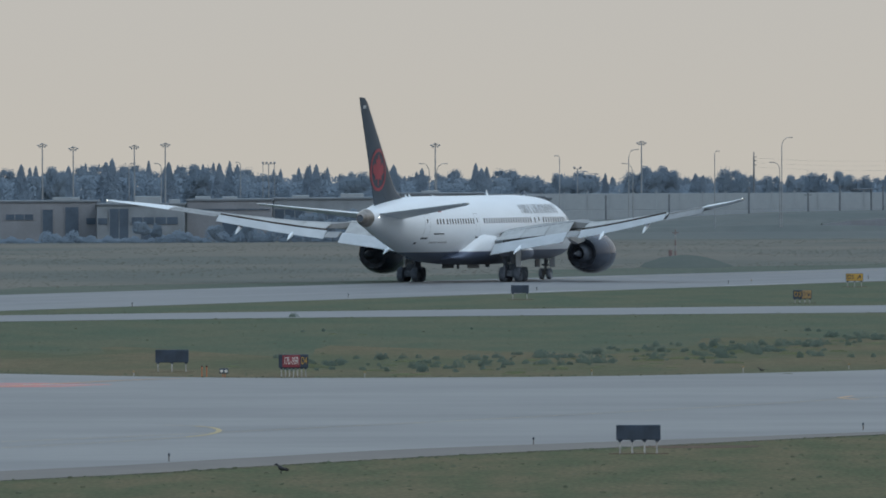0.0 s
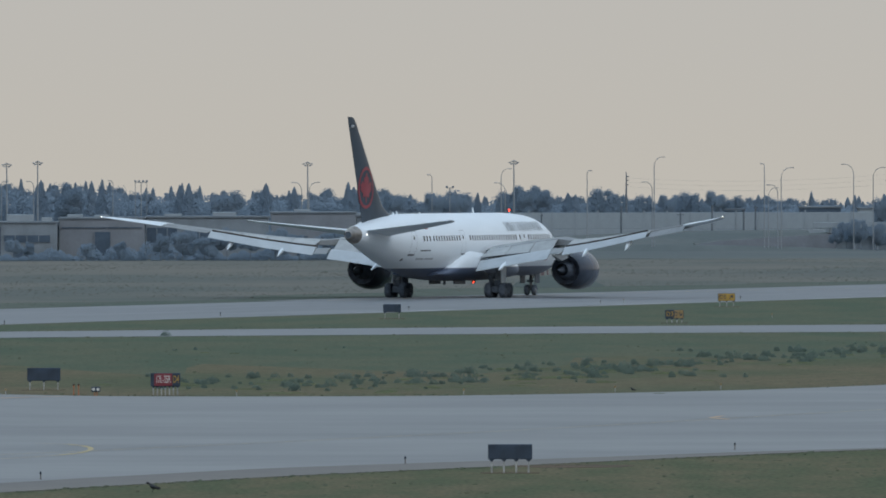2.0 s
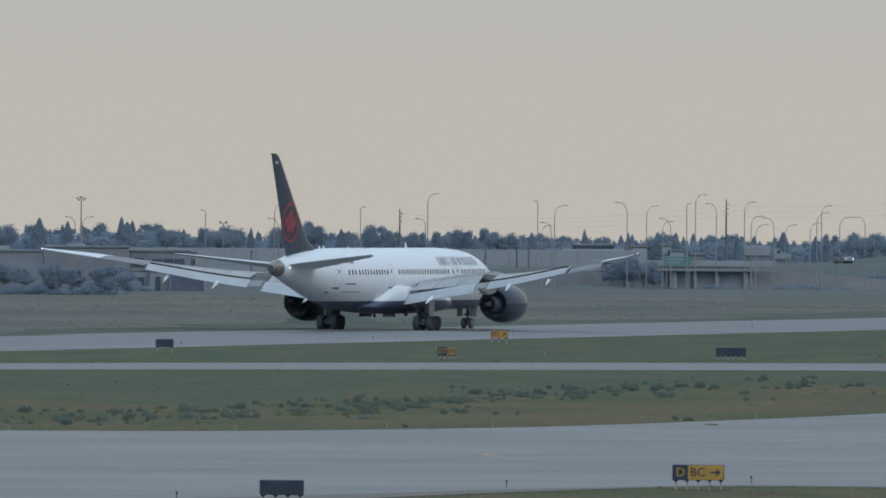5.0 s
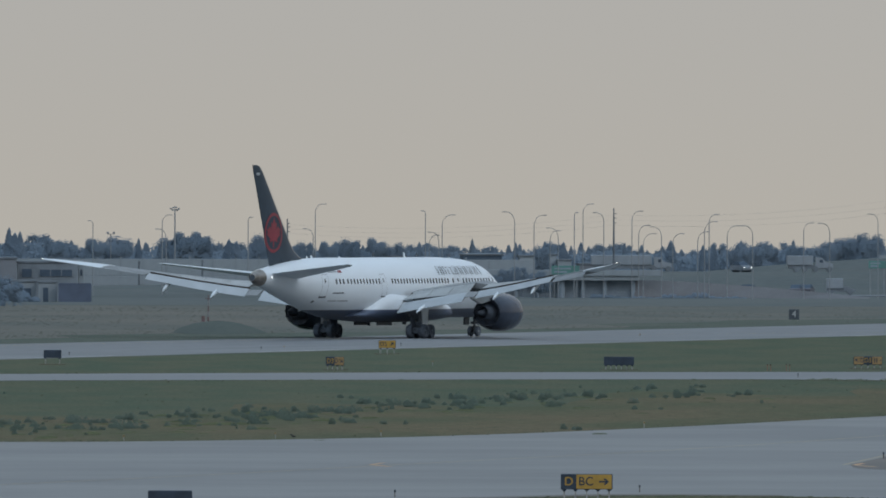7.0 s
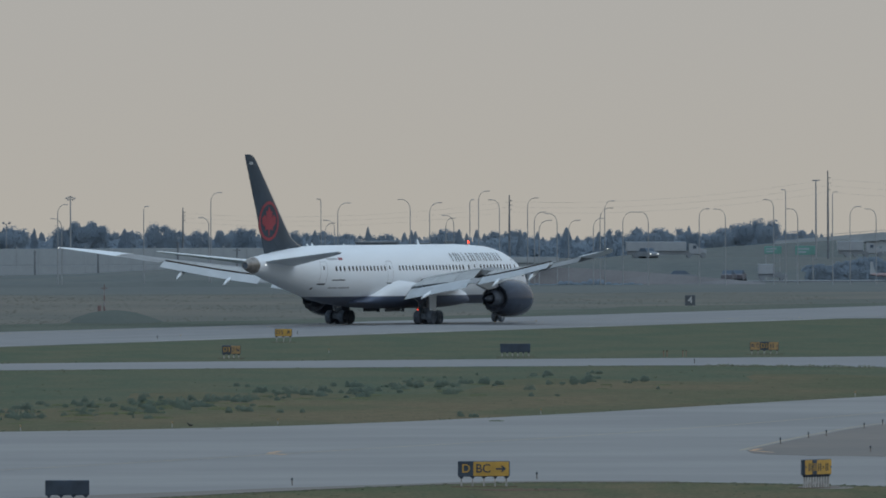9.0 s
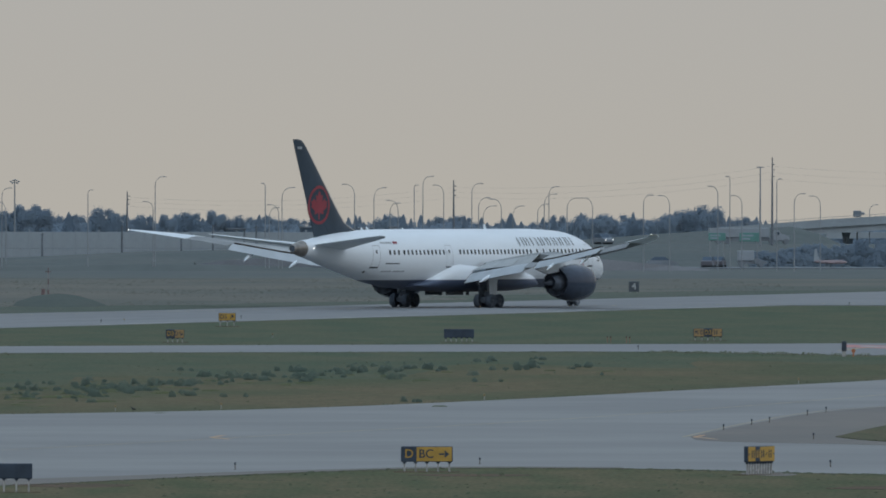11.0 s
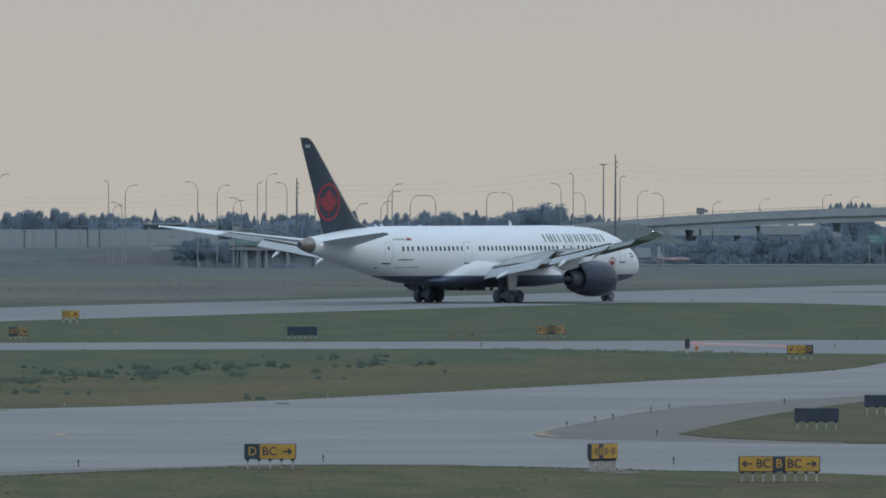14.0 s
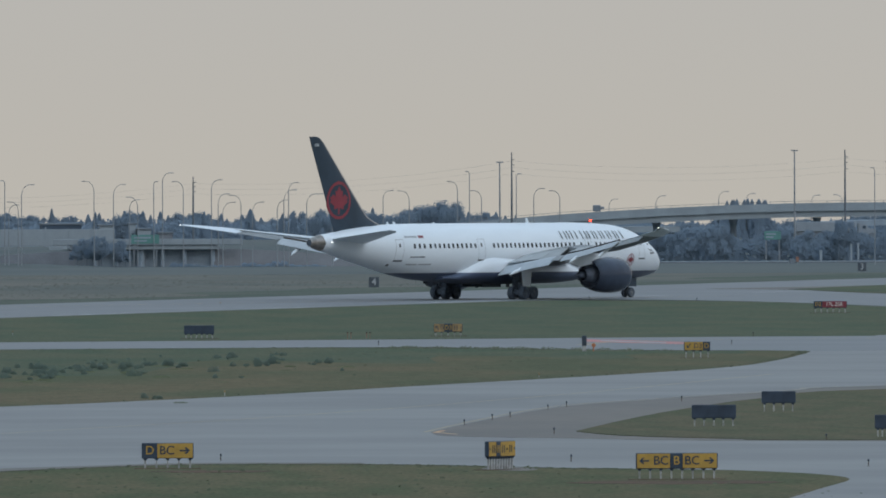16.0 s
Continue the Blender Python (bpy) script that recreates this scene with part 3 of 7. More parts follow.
# span station, leading edge, trailing edge, height of the trailing edge, thickness, lift of the leading edge
WING = ((0.0, 18.6, 34.0, 3.15, 0.115, 0.65), (2.9, 20.6, 34.0, 3.42, 0.115, 0.62), (6.5, 23.2, 34.3, 4.15, 0.112, 0.52), (10.5, 26.0, 34.9, 4.92, 0.092, 0.26), (12.0, 27.0, 35.3, 4.92, 0.074, 0.06), (15.5, 29.4, 36.6, 5.24, 0.068, -0.02),
        (21.3, 33.3, 38.6, 6.03, 0.072, 0.0), (25.6, 36.2, 40.2, 6.74, 0.070, 0.0), (27.6, 38.1, 41.2, 7.06, 0.070, 0.0), (29.0, 40.2, 42.4, 7.30, 0.065, 0.0), (30.06, 42.7, 43.6, 7.52, 0.06, 0.0))


def wing_at(s):
    for p, q in zip(WING, WING[1:]):
        if p[0] <= s <= q[0]:
            u = (s - p[0]) / (q[0] - p[0])
            return [p[i] + (q[i] - p[i]) * u for i in range(1, 6)]
    return WING[-1][1:]


def slat_strip(s0, s1, u0, u1, lift0, lift1, drop, thick, side, steps=3, drop1=None):
    """A panel on the wing between chord shares u0 and u1; lifts over the chord line at its front and back; drop lowers its back edge."""
    rings = []
    for i in range(steps + 1):
        s = s0 + (s1 - s0) * i / steps
        le, te, z, t, tilt = wing_at(s)
        c = te - le
        zf, zb = z + (1 - u0) * tilt + lift0 * c, z + (1 - u1) * tilt + lift1 * c - (drop if drop1 is None else drop + (drop1 - drop) * i / steps)
        a0, a1 = le + u0 * c, le + u1 * c
        rings.append([(side * p[0], p[1], p[2]) for p in (L(a0, s, zf), L(a1, s, zb), L(a1, s, zb - 0.03), L(a0, s, zf - thick))])
    return loft(rings)


def flap_panel(s0, s1, chord0, chord1, angle, back, side, drop=0.12, drop1=0.12, steps=4):
    """A lowered flap with a rounded nose and a thin trailing edge."""
    rings = []
    for i in range(steps + 1):
        v = i / steps
        s = s0 + (s1 - s0) * v
        le, te, z, t, tilt = wing_at(s)
        c = chord0 + (chord1 - chord0) * v
        a0, z0 = te - back * (te - le), z + 0.06 * (te - le) * 0.3 - (drop + (drop1 - drop) * v)
        ca, sa = math.cos(radians(angle)), math.sin(radians(angle))
        ring = []
        for u, w in ((0, 0), (0.03, 0.045), (0.12, 0.085), (0.35, 0.085), (1.0, 0.006), (1.0, -0.006), (0.35, -0.05), (0.08, -0.05)):
            x, y = u * c, w * c
            p = L(a0 + x * ca + y * sa, s, z0 - x * sa + y * ca)
            ring.append((side * p[0], p[1], p[2]))
        rings.append(ring)
    return loft(rings)


def fin_at(z):
    rows = ((6.9, 48.9, 58.15), (7.7, 50.1, 58.5), (8.0, 51.0, 58.62), (8.5, 52.2, 58.84), (9.5, 53.36, 59.26), (16.0, 59.8, 62.2), (16.44, 60.35, 62.36), (16.6, 60.65, 62.41), (16.68, 61.0, 62.44), (16.72, 61.4, 62.46))
    for p, q in zip(rows, rows[1:]):
        if p[0] <= z <= q[0]:
            u = (z - p[0]) / (q[0] - p[0])
            return p[1] + (q[1] - p[1]) * u, p[2] + (q[2] - p[2]) * u - 0.14
    return rows[-1][1], rows[-1][2] - 0.14


def fin_half(a, z):
    le, te = fin_at(z)
    u = max(0.0, min(1.0, (a - le) / (te - le)))
    return 5 * 0.09 * (0.2969 * math.sqrt(u) - 0.126 * u - 0.3516 * u ** 2 + 0.2843 * u ** 3 - 0.1015 * u ** 4) * (te - le) + 0.01


def fin_piece(u0, u1, z0, z1, gap=0.0):
    rings = []
    zs = [z for z in (6.9, 7.3, 7.7, 8.0, 8.25, 8.5, 9.0, 9.5, 10.5, 12, 14, 16.0, 16.2, 16.44, 16.6, 16.68, 16.72) if z0 <= z <= z1]
    for z in zs:
        le, te = fin_at(z)
        us = [u0 + (u1 - u0) * (1 - math.cos(math.pi * i / 9)) / 2 if u0 == 0 else u0 + (u1 - u0) * i / 9 for i in range(10)]
        a = [le + u * (te - le) for u in us]
        rings.append([L(x, fin_half(x, z), z) for x in a[::-1]] + [L(x, -fin_half(x, z), z) for x in (a if u0 else a[1:])])
    return loft(rings)


def fin_edge():
    """The bare leading edge of the fin, a little proud of its paint."""
    rings = []
    for z in (7.3, 7.7, 8.0, 8.5, 9.5, 12, 14, 16.0, 16.44):
        le, te = fin_at(z)
        a = [le + u * (te - le) for u in (0.075, 0.04, 0.015, 0.004)]
        rings.append([L(x, fin_half(x, z) + 0.014, z) for x in a] + [L(le - 0.03, 0, z)] + [L(x, -fin_half(x, z) - 0.014, z) for x in a[::-1]])
    return loft(rings)


def ring_on(place, radius, width, n=40):
    """A ring of quads: place(a, z) puts a point on its surface."""
    bm = bmesh.new()
    rows = []
    for r in (radius, radius - width):
        rows.append([bm.verts.new(place(r * math.cos(2 * math.pi * i / n), r * math.sin(2 * math.pi * i / n))) for i in range(n)])
    for i in range(n):
        j = (i + 1) % n
        bm.faces.new((rows[0][i], rows[0][j], rows[1][j], rows[1][i]))
    return bm


HALF_LEAF = ((0.0, 0.61), (0.14, 0.38), (0.26, 0.42), (0.23, 0.13), (0.42, 0.27), (0.48, 0.16), (0.62, 0.15), (0.54, 0.0), (0.60, -0.08), (0.31, -0.25), (0.34, -0.40), (0.05, -0.33), (0.045, -0.61))


def leaf_on(place, size):
    """A plain lobed shape."""
    out = [(x, z) for x, z in HALF_LEAF] + [(-x, z) for x, z in HALF_LEAF[::-1][:-1]]
    bm = bmesh.new()
    c = bm.verts.new(place(0, -0.02 * size))
    vs = [bm.verts.new(place(x * size, z * size)) for x, z in out]
    for i in range(len(vs)):
        bm.faces.new((c, vs[i], vs[(i + 1) % len(vs)]))
    return bm


def wheel_mesh(radius, width, rim):
    bm = bmesh.new()
    w = width / 2
    add_spin(bm, [(-w * 0.8, radius * 0.55), (-w, radius * 0.72), (-w * 0.92, radius * 0.90), (-w * 0.55, radius * 0.99), (0, radius), (w * 0.55, radius * 0.99), (w * 0.92, radius * 0.90), (w, radius * 0.72), (w * 0.8, radius * 0.55)], (0, 0, 0), axis="x", n=24, mi=0)
    for sgn in (-1, 1):
        add_spin(bm, [(sgn * w * 0.8, radius * 0.55), (sgn * w * 0.55, radius * 0.48), (sgn * w * 0.6, radius * 0.25), (sgn * w * 0.9, radius * 0.18), (sgn * w * 0.9, 0.01)], (0, 0, 0), axis="x", n=24, mi=1)
        for k in range(8):
            a = 2 * math.pi * k / 8
            y, z = math.cos(a) * radius * 0.37, math.sin(a) * radius * 0.37
            add_box(bm, sgn * w * 0.58 - 0.03, sgn * w * 0.58 + 0.03, y - 0.05, y + 0.05, z - 0.05, z + 0.05, mi=2)
    ob = finish(bm, "wheel", (M_TYRE, rim, M_GEAR_DARK), smooth=True)
    me = ob.data
    bpy.data.objects.remove(ob)
    return me


WHEELS, BEACONS = [], []


def add_wheel(me, parent, at):
    ob = new("wheel", me)
    ob.parent = parent
    ob.location = at
    tagged(ob, "black tyre on a grey metal rim")
    WHEELS.append((ob, at))


def airliner():
    jet = tagged(holder("airliner"), "white twin-engine airliner with black tail rolling along the runway", "airplane")
    n = 40
    rings = []
    for a, zc, w, h in HULL:
        rings.append([L(a, w * math.sin(2 * math.pi * i / n), zc + h * math.cos(2 * math.pi * i / n)) for i in range(n)])
    body = part("fuselage", loft(rings), M_BODY, jet, "white upper hull with a dark belly", smooth=True)
    # wing root fairing under the middle
    fair = []
    for a, w, zt, zb in ((17.0, 2.2, 2.6, 2.0), (18.5, 2.75, 3.4, 1.72), (21, 3.06, 4.0, 1.58), (26, 3.18, 4.3, 1.52), (31, 3.26, 4.7, 1.52), (34, 3.26, 4.95, 1.56), (35.6, 3.2, 4.75, 1.6), (37.2, 3.05, 4.05, 1.68), (38.6, 2.9, 3.25, 1.78), (40, 2.66, 2.7, 1.9), (42, 2.2, 2.45, 2.1)):
        zc, h = (zt + zb) / 2, (zt - zb) / 2
        fair.append([L(a, w * math.copysign(abs(math.sin(q)) ** 0.7, math.sin(q)), zc + h * math.copysign(abs(math.cos(q)) ** 0.8, math.cos(q))) for q in (2 * math.pi * i / 28 for i in range(28))])
    part("belly_fairing", loft(fair), M_BODY, jet, "bulged white wing root fairing", smooth=True)
    cone = part("tail_cone", spin([(GEAR - 60.55, 0.815), (GEAR - 61.3, 0.66), (GEAR - 61.9, 0.47), (GEAR - 62.35, 0.33), (GEAR - 62.2, 0.26), (GEAR - 61.8, 0.24)], (0, 0, 5.94), axis="y", n=24), M_STEEL, jet, "bare metal tail cone", smooth=True)
    part("exhaust_outlet", spin([(GEAR - 62.28, 0.30), (GEAR - 62.1, 0.02)], (0, 0, 5.94), n=20, caps=(True, True)), M_GEAR_DARK, cone, "black exhaust hole")

    # fin, rudder, emblem
    fin = part("fin", fin_piece(0.0, 0.68, 6.9, 16.72), M_NAVY, jet, "black swept tail fin with a pale leading edge", smooth=True)
    part("leading_edge", fin_edge(), M_EDGE, fin, "pale bare leading edge", smooth=True)
    part("rudder", fin_piece(0.682, 1.0, 6.9, 16.72), M_NAVY, jet, "black rudder", smooth=True)
    ec = (57.45, 10.25)
    for side in (-1, 1):
        place = lambda x, z, side=side: L(ec[0] - x, side * (fin_half(ec[0] - x, ec[1] + z) + 0.035), ec[1] + z)
        part("emblem_ring", ring_on(place, 1.92, 0.30), M_EMBLEM, fin, "red ring painted on the fin")
        part("emblem_leaf", leaf_on(place, 2.35), M_EMBLEM, fin, "plain red lobed shape inside the ring")
    for k in range(3):
        a = 61.4 - 0.24 * k
        part("fin_mark", box(-0.17, 0.17, GEAR - a - 0.08, GEAR - a + 0.08, 15.72, 16.0), M_LINE, fin, "small grey bar at the fin tip")

    # tailplanes
    for side in (1, -1):
        rings = []
        for s, le, te, z, t in ((0.3, 53.6, 59.4, 6.30, 0.10), (1.4, 54.6, 59.6, 6.38, 0.10), (5.5, 57.5, 60.7, 6.82, 0.09), (9.3, 60.15, 61.8, 7.24, 0.08), (9.8, 60.9, 62.0, 7.30, 0.07)):
            rings.append([(side * p[0], p[1], p[2]) for p in foil(le, te, s, z, t, tilt=-0.10 * (te - le))])
        sp = part("tailplane", loft(rings), M_WHITE, jet, "pale grey horizontal stabiliser", smooth=True)
        el = []
        for s, a0, a1, z in ((1.9, 58.6, 59.95, 6.43), (5.5, 60.0, 60.95, 6.82), (9.2, 61.4, 61.95, 7.22)):
            el.append([(side * p[0], p[1], p[2]) for p in (L(a0, s, z + 0.02), L(a1, s, z + 0.03), L(a1, s, z - 0.01), L(a0, s, z - 0.16))])
        part("elevator", loft(el), M_WHITE, sp)

    # wings
    for side in (1, -1):
        rings = []
        for s in sorted([w[0] for w in WING] + [21.15, 25.15]):
            le, te, z, t, tilt = wing_at(s)
            cut = 0.64 if s < 21.2 else 0.80 if s < 25.3 else 1.0
            rings.append([(side * p[0], p[1], p[2]) for p in foil(le, te, s, z, t, n=11, tilt=tilt, cut=cut)])
        wing = part("wing", loft(rings), M_WING, jet, "grey swept wing with raised raked tip", smooth=True)
        # pale outer tip and aileron
        tip = []
        for s in (25.3, 26.5, 27.8, 29.0, 30.0):
            le, te, z, t, tilt = wing_at(s)
            tip.append([(side * p[0], p[1], p[2]) for p in foil(le - 0.03, te + 0.35 * (30.1 - s) / 4.8 + 0.03, s, z + 0.005, t * 1.15, tilt=tilt)])
        part("wing_tip", loft(tip), M_WHITE, wing, "white raked wing tip", smooth=True)
        ail = slat_strip(21.4, 25.2, 0.76, 1.03, 0.030, 0.004, 0.50 if side > 0 else 0.02, 0.14, side)
        part("aileron", ail, M_WING, wing, "grey aileron")
        # spoilers over the flaps
        for s0, s1 in ((3.3, 5.7), (5.8, 8.2), (8.3, 10.6), (12.3, 14.4), (14.5, 16.6), (16.7, 18.8), (18.9, 21.0)):
            part("spoiler", slat_strip(s0 - 0.02, s1 + 0.02, 0.60, 0.86 if s0 < 11 else 0.84, 0.066 if s0 < 11 else 0.052, 0.020, 0.10 + 0.085 * (s0 - 3.3) if s0 < 11 else 0.20, 0.12, side, drop1=0.10 + 0.085 * (s1 - 3.3) if s0 < 11 else 0.20), M_SPOILER, wing, "grey spoiler panel")
        for s0, s1, c0, c1, bk, d0, d1 in ((12.15, 21.1, 1.55, 1.2, 0.15, 0.42, -0.04),):
            # a solid dark strip standing for the shaded slot between spoilers and flap
            slot = []
            for i in range(5):
                v = i / 4
                s = s0 + (s1 - s0) * v
                le, te, z, t, tilt = wing_at(s)
                a, zt = te - (bk - 0.01) * (te - le), z + 0.018 * (te - le) - (d0 + (d1 - d0) * v) + 0.075 * (c0 + (c1 - c0) * v)
                slot.append([(side * q[0], q[1], q[2]) for q in (L(a - 0.30, s, zt + 0.08), L(a, s, zt + 0.08), L(a, s, zt - 0.06), L(a - 0.30, s, zt - 0.06))])
            part("flap_cove", loft(slot), M_SLOT_SHADE, wing, "dark brown strip standing for the shaded slot above the flap")
        part("inboard_flap", flap_panel(3.35, 10.7, 2.1, 1.9, 27, 0.14, side, drop=0.36, drop1=0.62), M_FLAP, wing, "lowered white flap", smooth=True)
        part("flaperon", flap_panel(10.85, 12.0, 1.7, 1.6, 16, 0.16, side, drop=0.55, drop1=0.55), M_WING, wing, "grey flaperon", smooth=True)
        part("outboard_flap", flap_panel(12.1, 21.2, 1.55, 1.2, 27, 0.15, side, drop=0.42, drop1=-0.04), M_FLAP, wing, "lowered white flap", smooth=True)
        for s, ln in ((6.2, 4.6), (14.8, 3.4), (19.3, 2.7)):
            le, te, z, t, tilt = wing_at(s)
            ring = []
            for u, w, hh, dz in ((0, 0.03, 0.03, -0.30), (0.25, 0.16, 0.18, -0.50), (0.55, 0.18, 0.22, -0.86), (0.8, 0.14, 0.18, -1.12), (1.0, 0.03, 0.03, -1.42)):
                a = te - 0.62 * ln + u * ln
                lift = 0.0 if s < 10 else 0.22
                ring.append([L(a, side * s + w * math.cos(q), z - 0.12 + lift + dz + hh * math.sin(q)) for q in (2 * math.pi * i / 10 for i in range(10))])
            part("flap_track_fairing", loft(ring), M_WHITE, wing, "pointed white fairing under the flap", smooth=True)
        for s in (24.0, 27.5):
            le, te, z, t, tilt = wing_at(s)
            part("static_wick", tube([L(te, side * s, z), L(te + 0.35, side * s, z - 0.03)], 0.012, n=5), M_GEAR_DARK, wing)
        part("navigation_lamp", spin([(-0.08, 0.02), (-0.04, 0.045), (0.04, 0.045), (0.08, 0.02)], (side * 30.02, GEAR - 43.55, 7.54), n=10, caps=(True, True)), M_HEADLIGHT, wing, "small white wing tip lamp")

        # engine
        ex = side * 9.95
        GE = GEAR - 1.35
        prof = [(GE - 25.75, 1.36), (GE - 25.4, 1.48), (GE - 24.6, 1.69), (GE - 23.5, 1.83), (GE - 22.2, 1.86), (GE - 21.1, 1.80), (GE - 20.5, 1.68), (GE - 20.22, 1.53), (GE - 20.3, 1.43), (GE - 20.6, 1.36), (GE - 21.6, 1.40)]
        bm = bmesh.new()
        n = 48
        rows = []
        for k, (y, r) in enumerate(prof):
            ring = []
            for i in range(n):
                q = 2 * math.pi * i / n
                yy = y - (0.28 * abs(((i / n * 16) % 1) - 0.5) * 2 - 0.14 if k == 0 else 0)
                ring.append((ex + r * math.cos(q), yy, 2.54 + r * math.sin(q)))
            rows.append(ring)
        add_loft(bm, rows, caps=(False, False))
        nac = part("engine_nacelle", bm, M_NACELLE, jet, "dark glossy engine cowling with a scalloped rear edge", smooth=True)
        # shallow plate added across the bypass duct, so no black shade shows
        part("fan_duct", spin([(GE - 25.66, 1.345), (GE - 25.5, 1.31), (GE - 25.35, 0.9)], (ex, 0, 2.54), n=32), M_EXHAUST, nac, "shallow plate closing the bypass duct", smooth=True)
        part("core_cowl", spin([(GE - 23.2, 1.02), (GE - 24.8, 0.98), (GE - 26.2, 0.78), (GE - 27.0, 0.60), (GE - 26.95, 0.55), (GE - 26.0, 0.5)], (ex, 0, 2.54), n=32), M_EXHAUST, nac, "heat-stained metal core cowling", smooth=True)
        part("exhaust_plug", spin([(GE - 26.0, 0.42), (GE - 27.2, 0.34), (GE - 28.3, 0.05)], (ex, 0, 2.54), n=20, caps=(True, True)), M_EXHAUST, nac, "pointed metal exhaust plug", smooth=True)
        part("fan", spin([(GE - 21.5, 1.41), (GE - 21.6, 0.4), (GE - 20.9, 0.02)], (ex, 0, 2.54), n=24, caps=(True, True)), M_GEAR_DARK, nac, "dark fan disc")
        py = []
        for a, zt, zb, w in ((22.6, 4.42, 4.1, 0.10), (24.2, 4.75, 4.0, 0.22), (26.6, 4.95, 3.7, 0.26), (29.0, 4.75, 3.4, 0.24), (31.2, 4.5, 3.9, 0.12)):
            py.append([L(a, ex + w, zt), L(a, ex + w, zb), L(a, ex - w, zb), L(a, ex - w, zt)])
        part("engine_pylon", loft(py), M_WHITE, nac, "pale engine pylon")

        # main gear
        gx = side * 4.86
        leg = tube([(gx - side * 0.5, 0.5, 3.6), (gx, 0.05, 2.2), (gx, 0, 0.72)], [0.26, 0.24, 0.18], n=12)
        add_tube(leg, [(gx - side * 1.7, 0.2, 2.6), (gx, 0, 1.3)], 0.09, n=8)
        add_tube(leg, [(gx - side * 0.2, 1.9, 2.5), (gx, 0.1, 1.25)], 0.09, n=8)
        add_tube(leg, [(gx, -0.85, 0.66), (gx, 0.85, 0.66)], 0.15, n=10)
        for y in (-0.73, 0.73):
            add_tube(leg, [(gx - 0.75, y, 0.66), (gx + 0.75, y, 0.66)], 0.09, n=8)
        leg = part("main_gear", leg, M_STRUT, jet, "grey main landing gear leg", smooth=True)
        dr = [[(gx + side * (0.42 + 0.0 * k), 0.95 - 0.2 * k, 3.1 - 1.75 * k), (gx + side * 0.42, -0.85 + 0.3 * k, 3.1 - 1.75 * k), (gx + side * 0.48, -0.85 + 0.3 * k, 3.1 - 1.75 * k), (gx + side * 0.48, 0.95 - 0.2 * k, 3.1 - 1.75 * k)] for k in (0, 0.5, 1.0)]
        part("gear_door", loft(dr), M_WHITE, leg, "white leg door")
        part("truck_beam", box(gx - 0.40, gx + 0.40, -1.0, 1.0, 0.46, 1.08, bevel=0.08), M_GEAR_DARK, leg, "dark brake and truck assembly")
        part("torque_link", box(gx - 0.34, gx + 0.34, -0.42, 0.42, 1.05, 1.62, bevel=0.08), M_GEAR_DARK, leg, "dark link above the wheels")
        # dark plate added inside the leg to stand for its shaded mass
        part("inner_brace", box(gx - side * 0.62 - 0.05, gx - side * 0.62 + 0.05, -0.95, 0.85, 0.95, 2.3, bevel=0.03), M_GEAR_DARK, leg, "dark plate added for the shaded inside of the leg")
        part("bay_door", box(side * 1.2 - 0.04, side * 1.2 + 0.04, -2.2, 1.2, 1.25, 1.75), M_NAVY, leg, "dark belly bay door")
        for dx in (-0.70, 0.70):
            for y in (-0.78, 0.78):
                add_wheel(MAIN_WHEEL, leg, (gx + dx, y, 0.69))

    # nose gear
    ny = 25.83
    leg = tube([(0, ny + 0.25, 2.6), (0, ny, 1.4), (0, ny, 0.5)], [0.16, 0.14, 0.11], n=12)
    add_tube(leg, [(0, ny + 1.5, 2.2), (0, ny + 0.05, 1.2)], 0.06, n=8)
    add_tube(leg, [(-0.5, ny, 0.52), (0.5, ny, 0.52)], 0.08, n=8)
    add_box(leg, -0.35, 0.35, ny - 0.12, ny - 0.02, 1.25, 1.45, bevel=0.03)
    leg = part("nose_gear", leg, M_STRUT, jet, "grey nose landing gear leg", smooth=True)
    for sx in (-1, 1):
        add_wheel(NOSE_WHEEL, leg, (sx * 0.36, ny, 0.52))
        part("nose_gear_door", box(sx * 0.72 - 0.03, sx * 0.72 + 0.03, ny - 1.0, ny + 0.5, 1.15, 2.05, bevel=0.02), M_NAVY, leg, "dark nose gear door")

    # cabin windows, doors, cockpit panes
    pane = {}
    a_list = []
    doors = (7.2, 17.0, 36.1, 49.9)
    for a0, a1 in ((8.6, 15.6), (18.3, 18.4), (19.6, 33.9), (37.2, 45.0), (46.0, 47.6)):
        n_win = max(1, round((a1 - a0) / 0.77) + 1)
        a_list += [a0 + (a1 - a0) * k / max(1, n_win - 1) for k in range(n_win)]
    for side in (1, -1):
        for a in a_list:
            zc, w, h = hull_at(a)
            key = (round(w, 3), round(zc, 3), side)
            if key not in pane:
                z = 5.55
                outline = [(x, z + y) for x, y in ((-0.15, -0.18), (-0.1, -0.24), (0.1, -0.24), (0.15, -0.18), (0.15, 0.18), (0.1, 0.24), (-0.1, 0.24), (-0.15, 0.18))]
                bm = skin_patch([(a + x, y) for x, y in outline], side, 0.025, 0.06)
                ob = finish(bm, "cabin_window", M_GLASSY)
                ob.data.transform(Matrix.Translation((0, -(GEAR - a), 0)))
                pane[key] = ob.data
                bpy.data.objects.remove(ob)
            ob = new("cabin_window", pane[key])
            ob.parent, ob.location = body, (0, GEAR - a, 0)
        for d in doors:
            dr = part("cabin_door", frame_patch(d - 0.62, d + 0.62, 4.05, 6.25, side), M_LINE, jet, "door outlined in grey", smooth=False)
            part("door_window", skin_patch([(d - 0.1, 5.45), (d + 0.1, 5.45), (d + 0.1, 5.8), (d - 0.1, 5.8)], side, 0.03), M_GLASSY, dr)
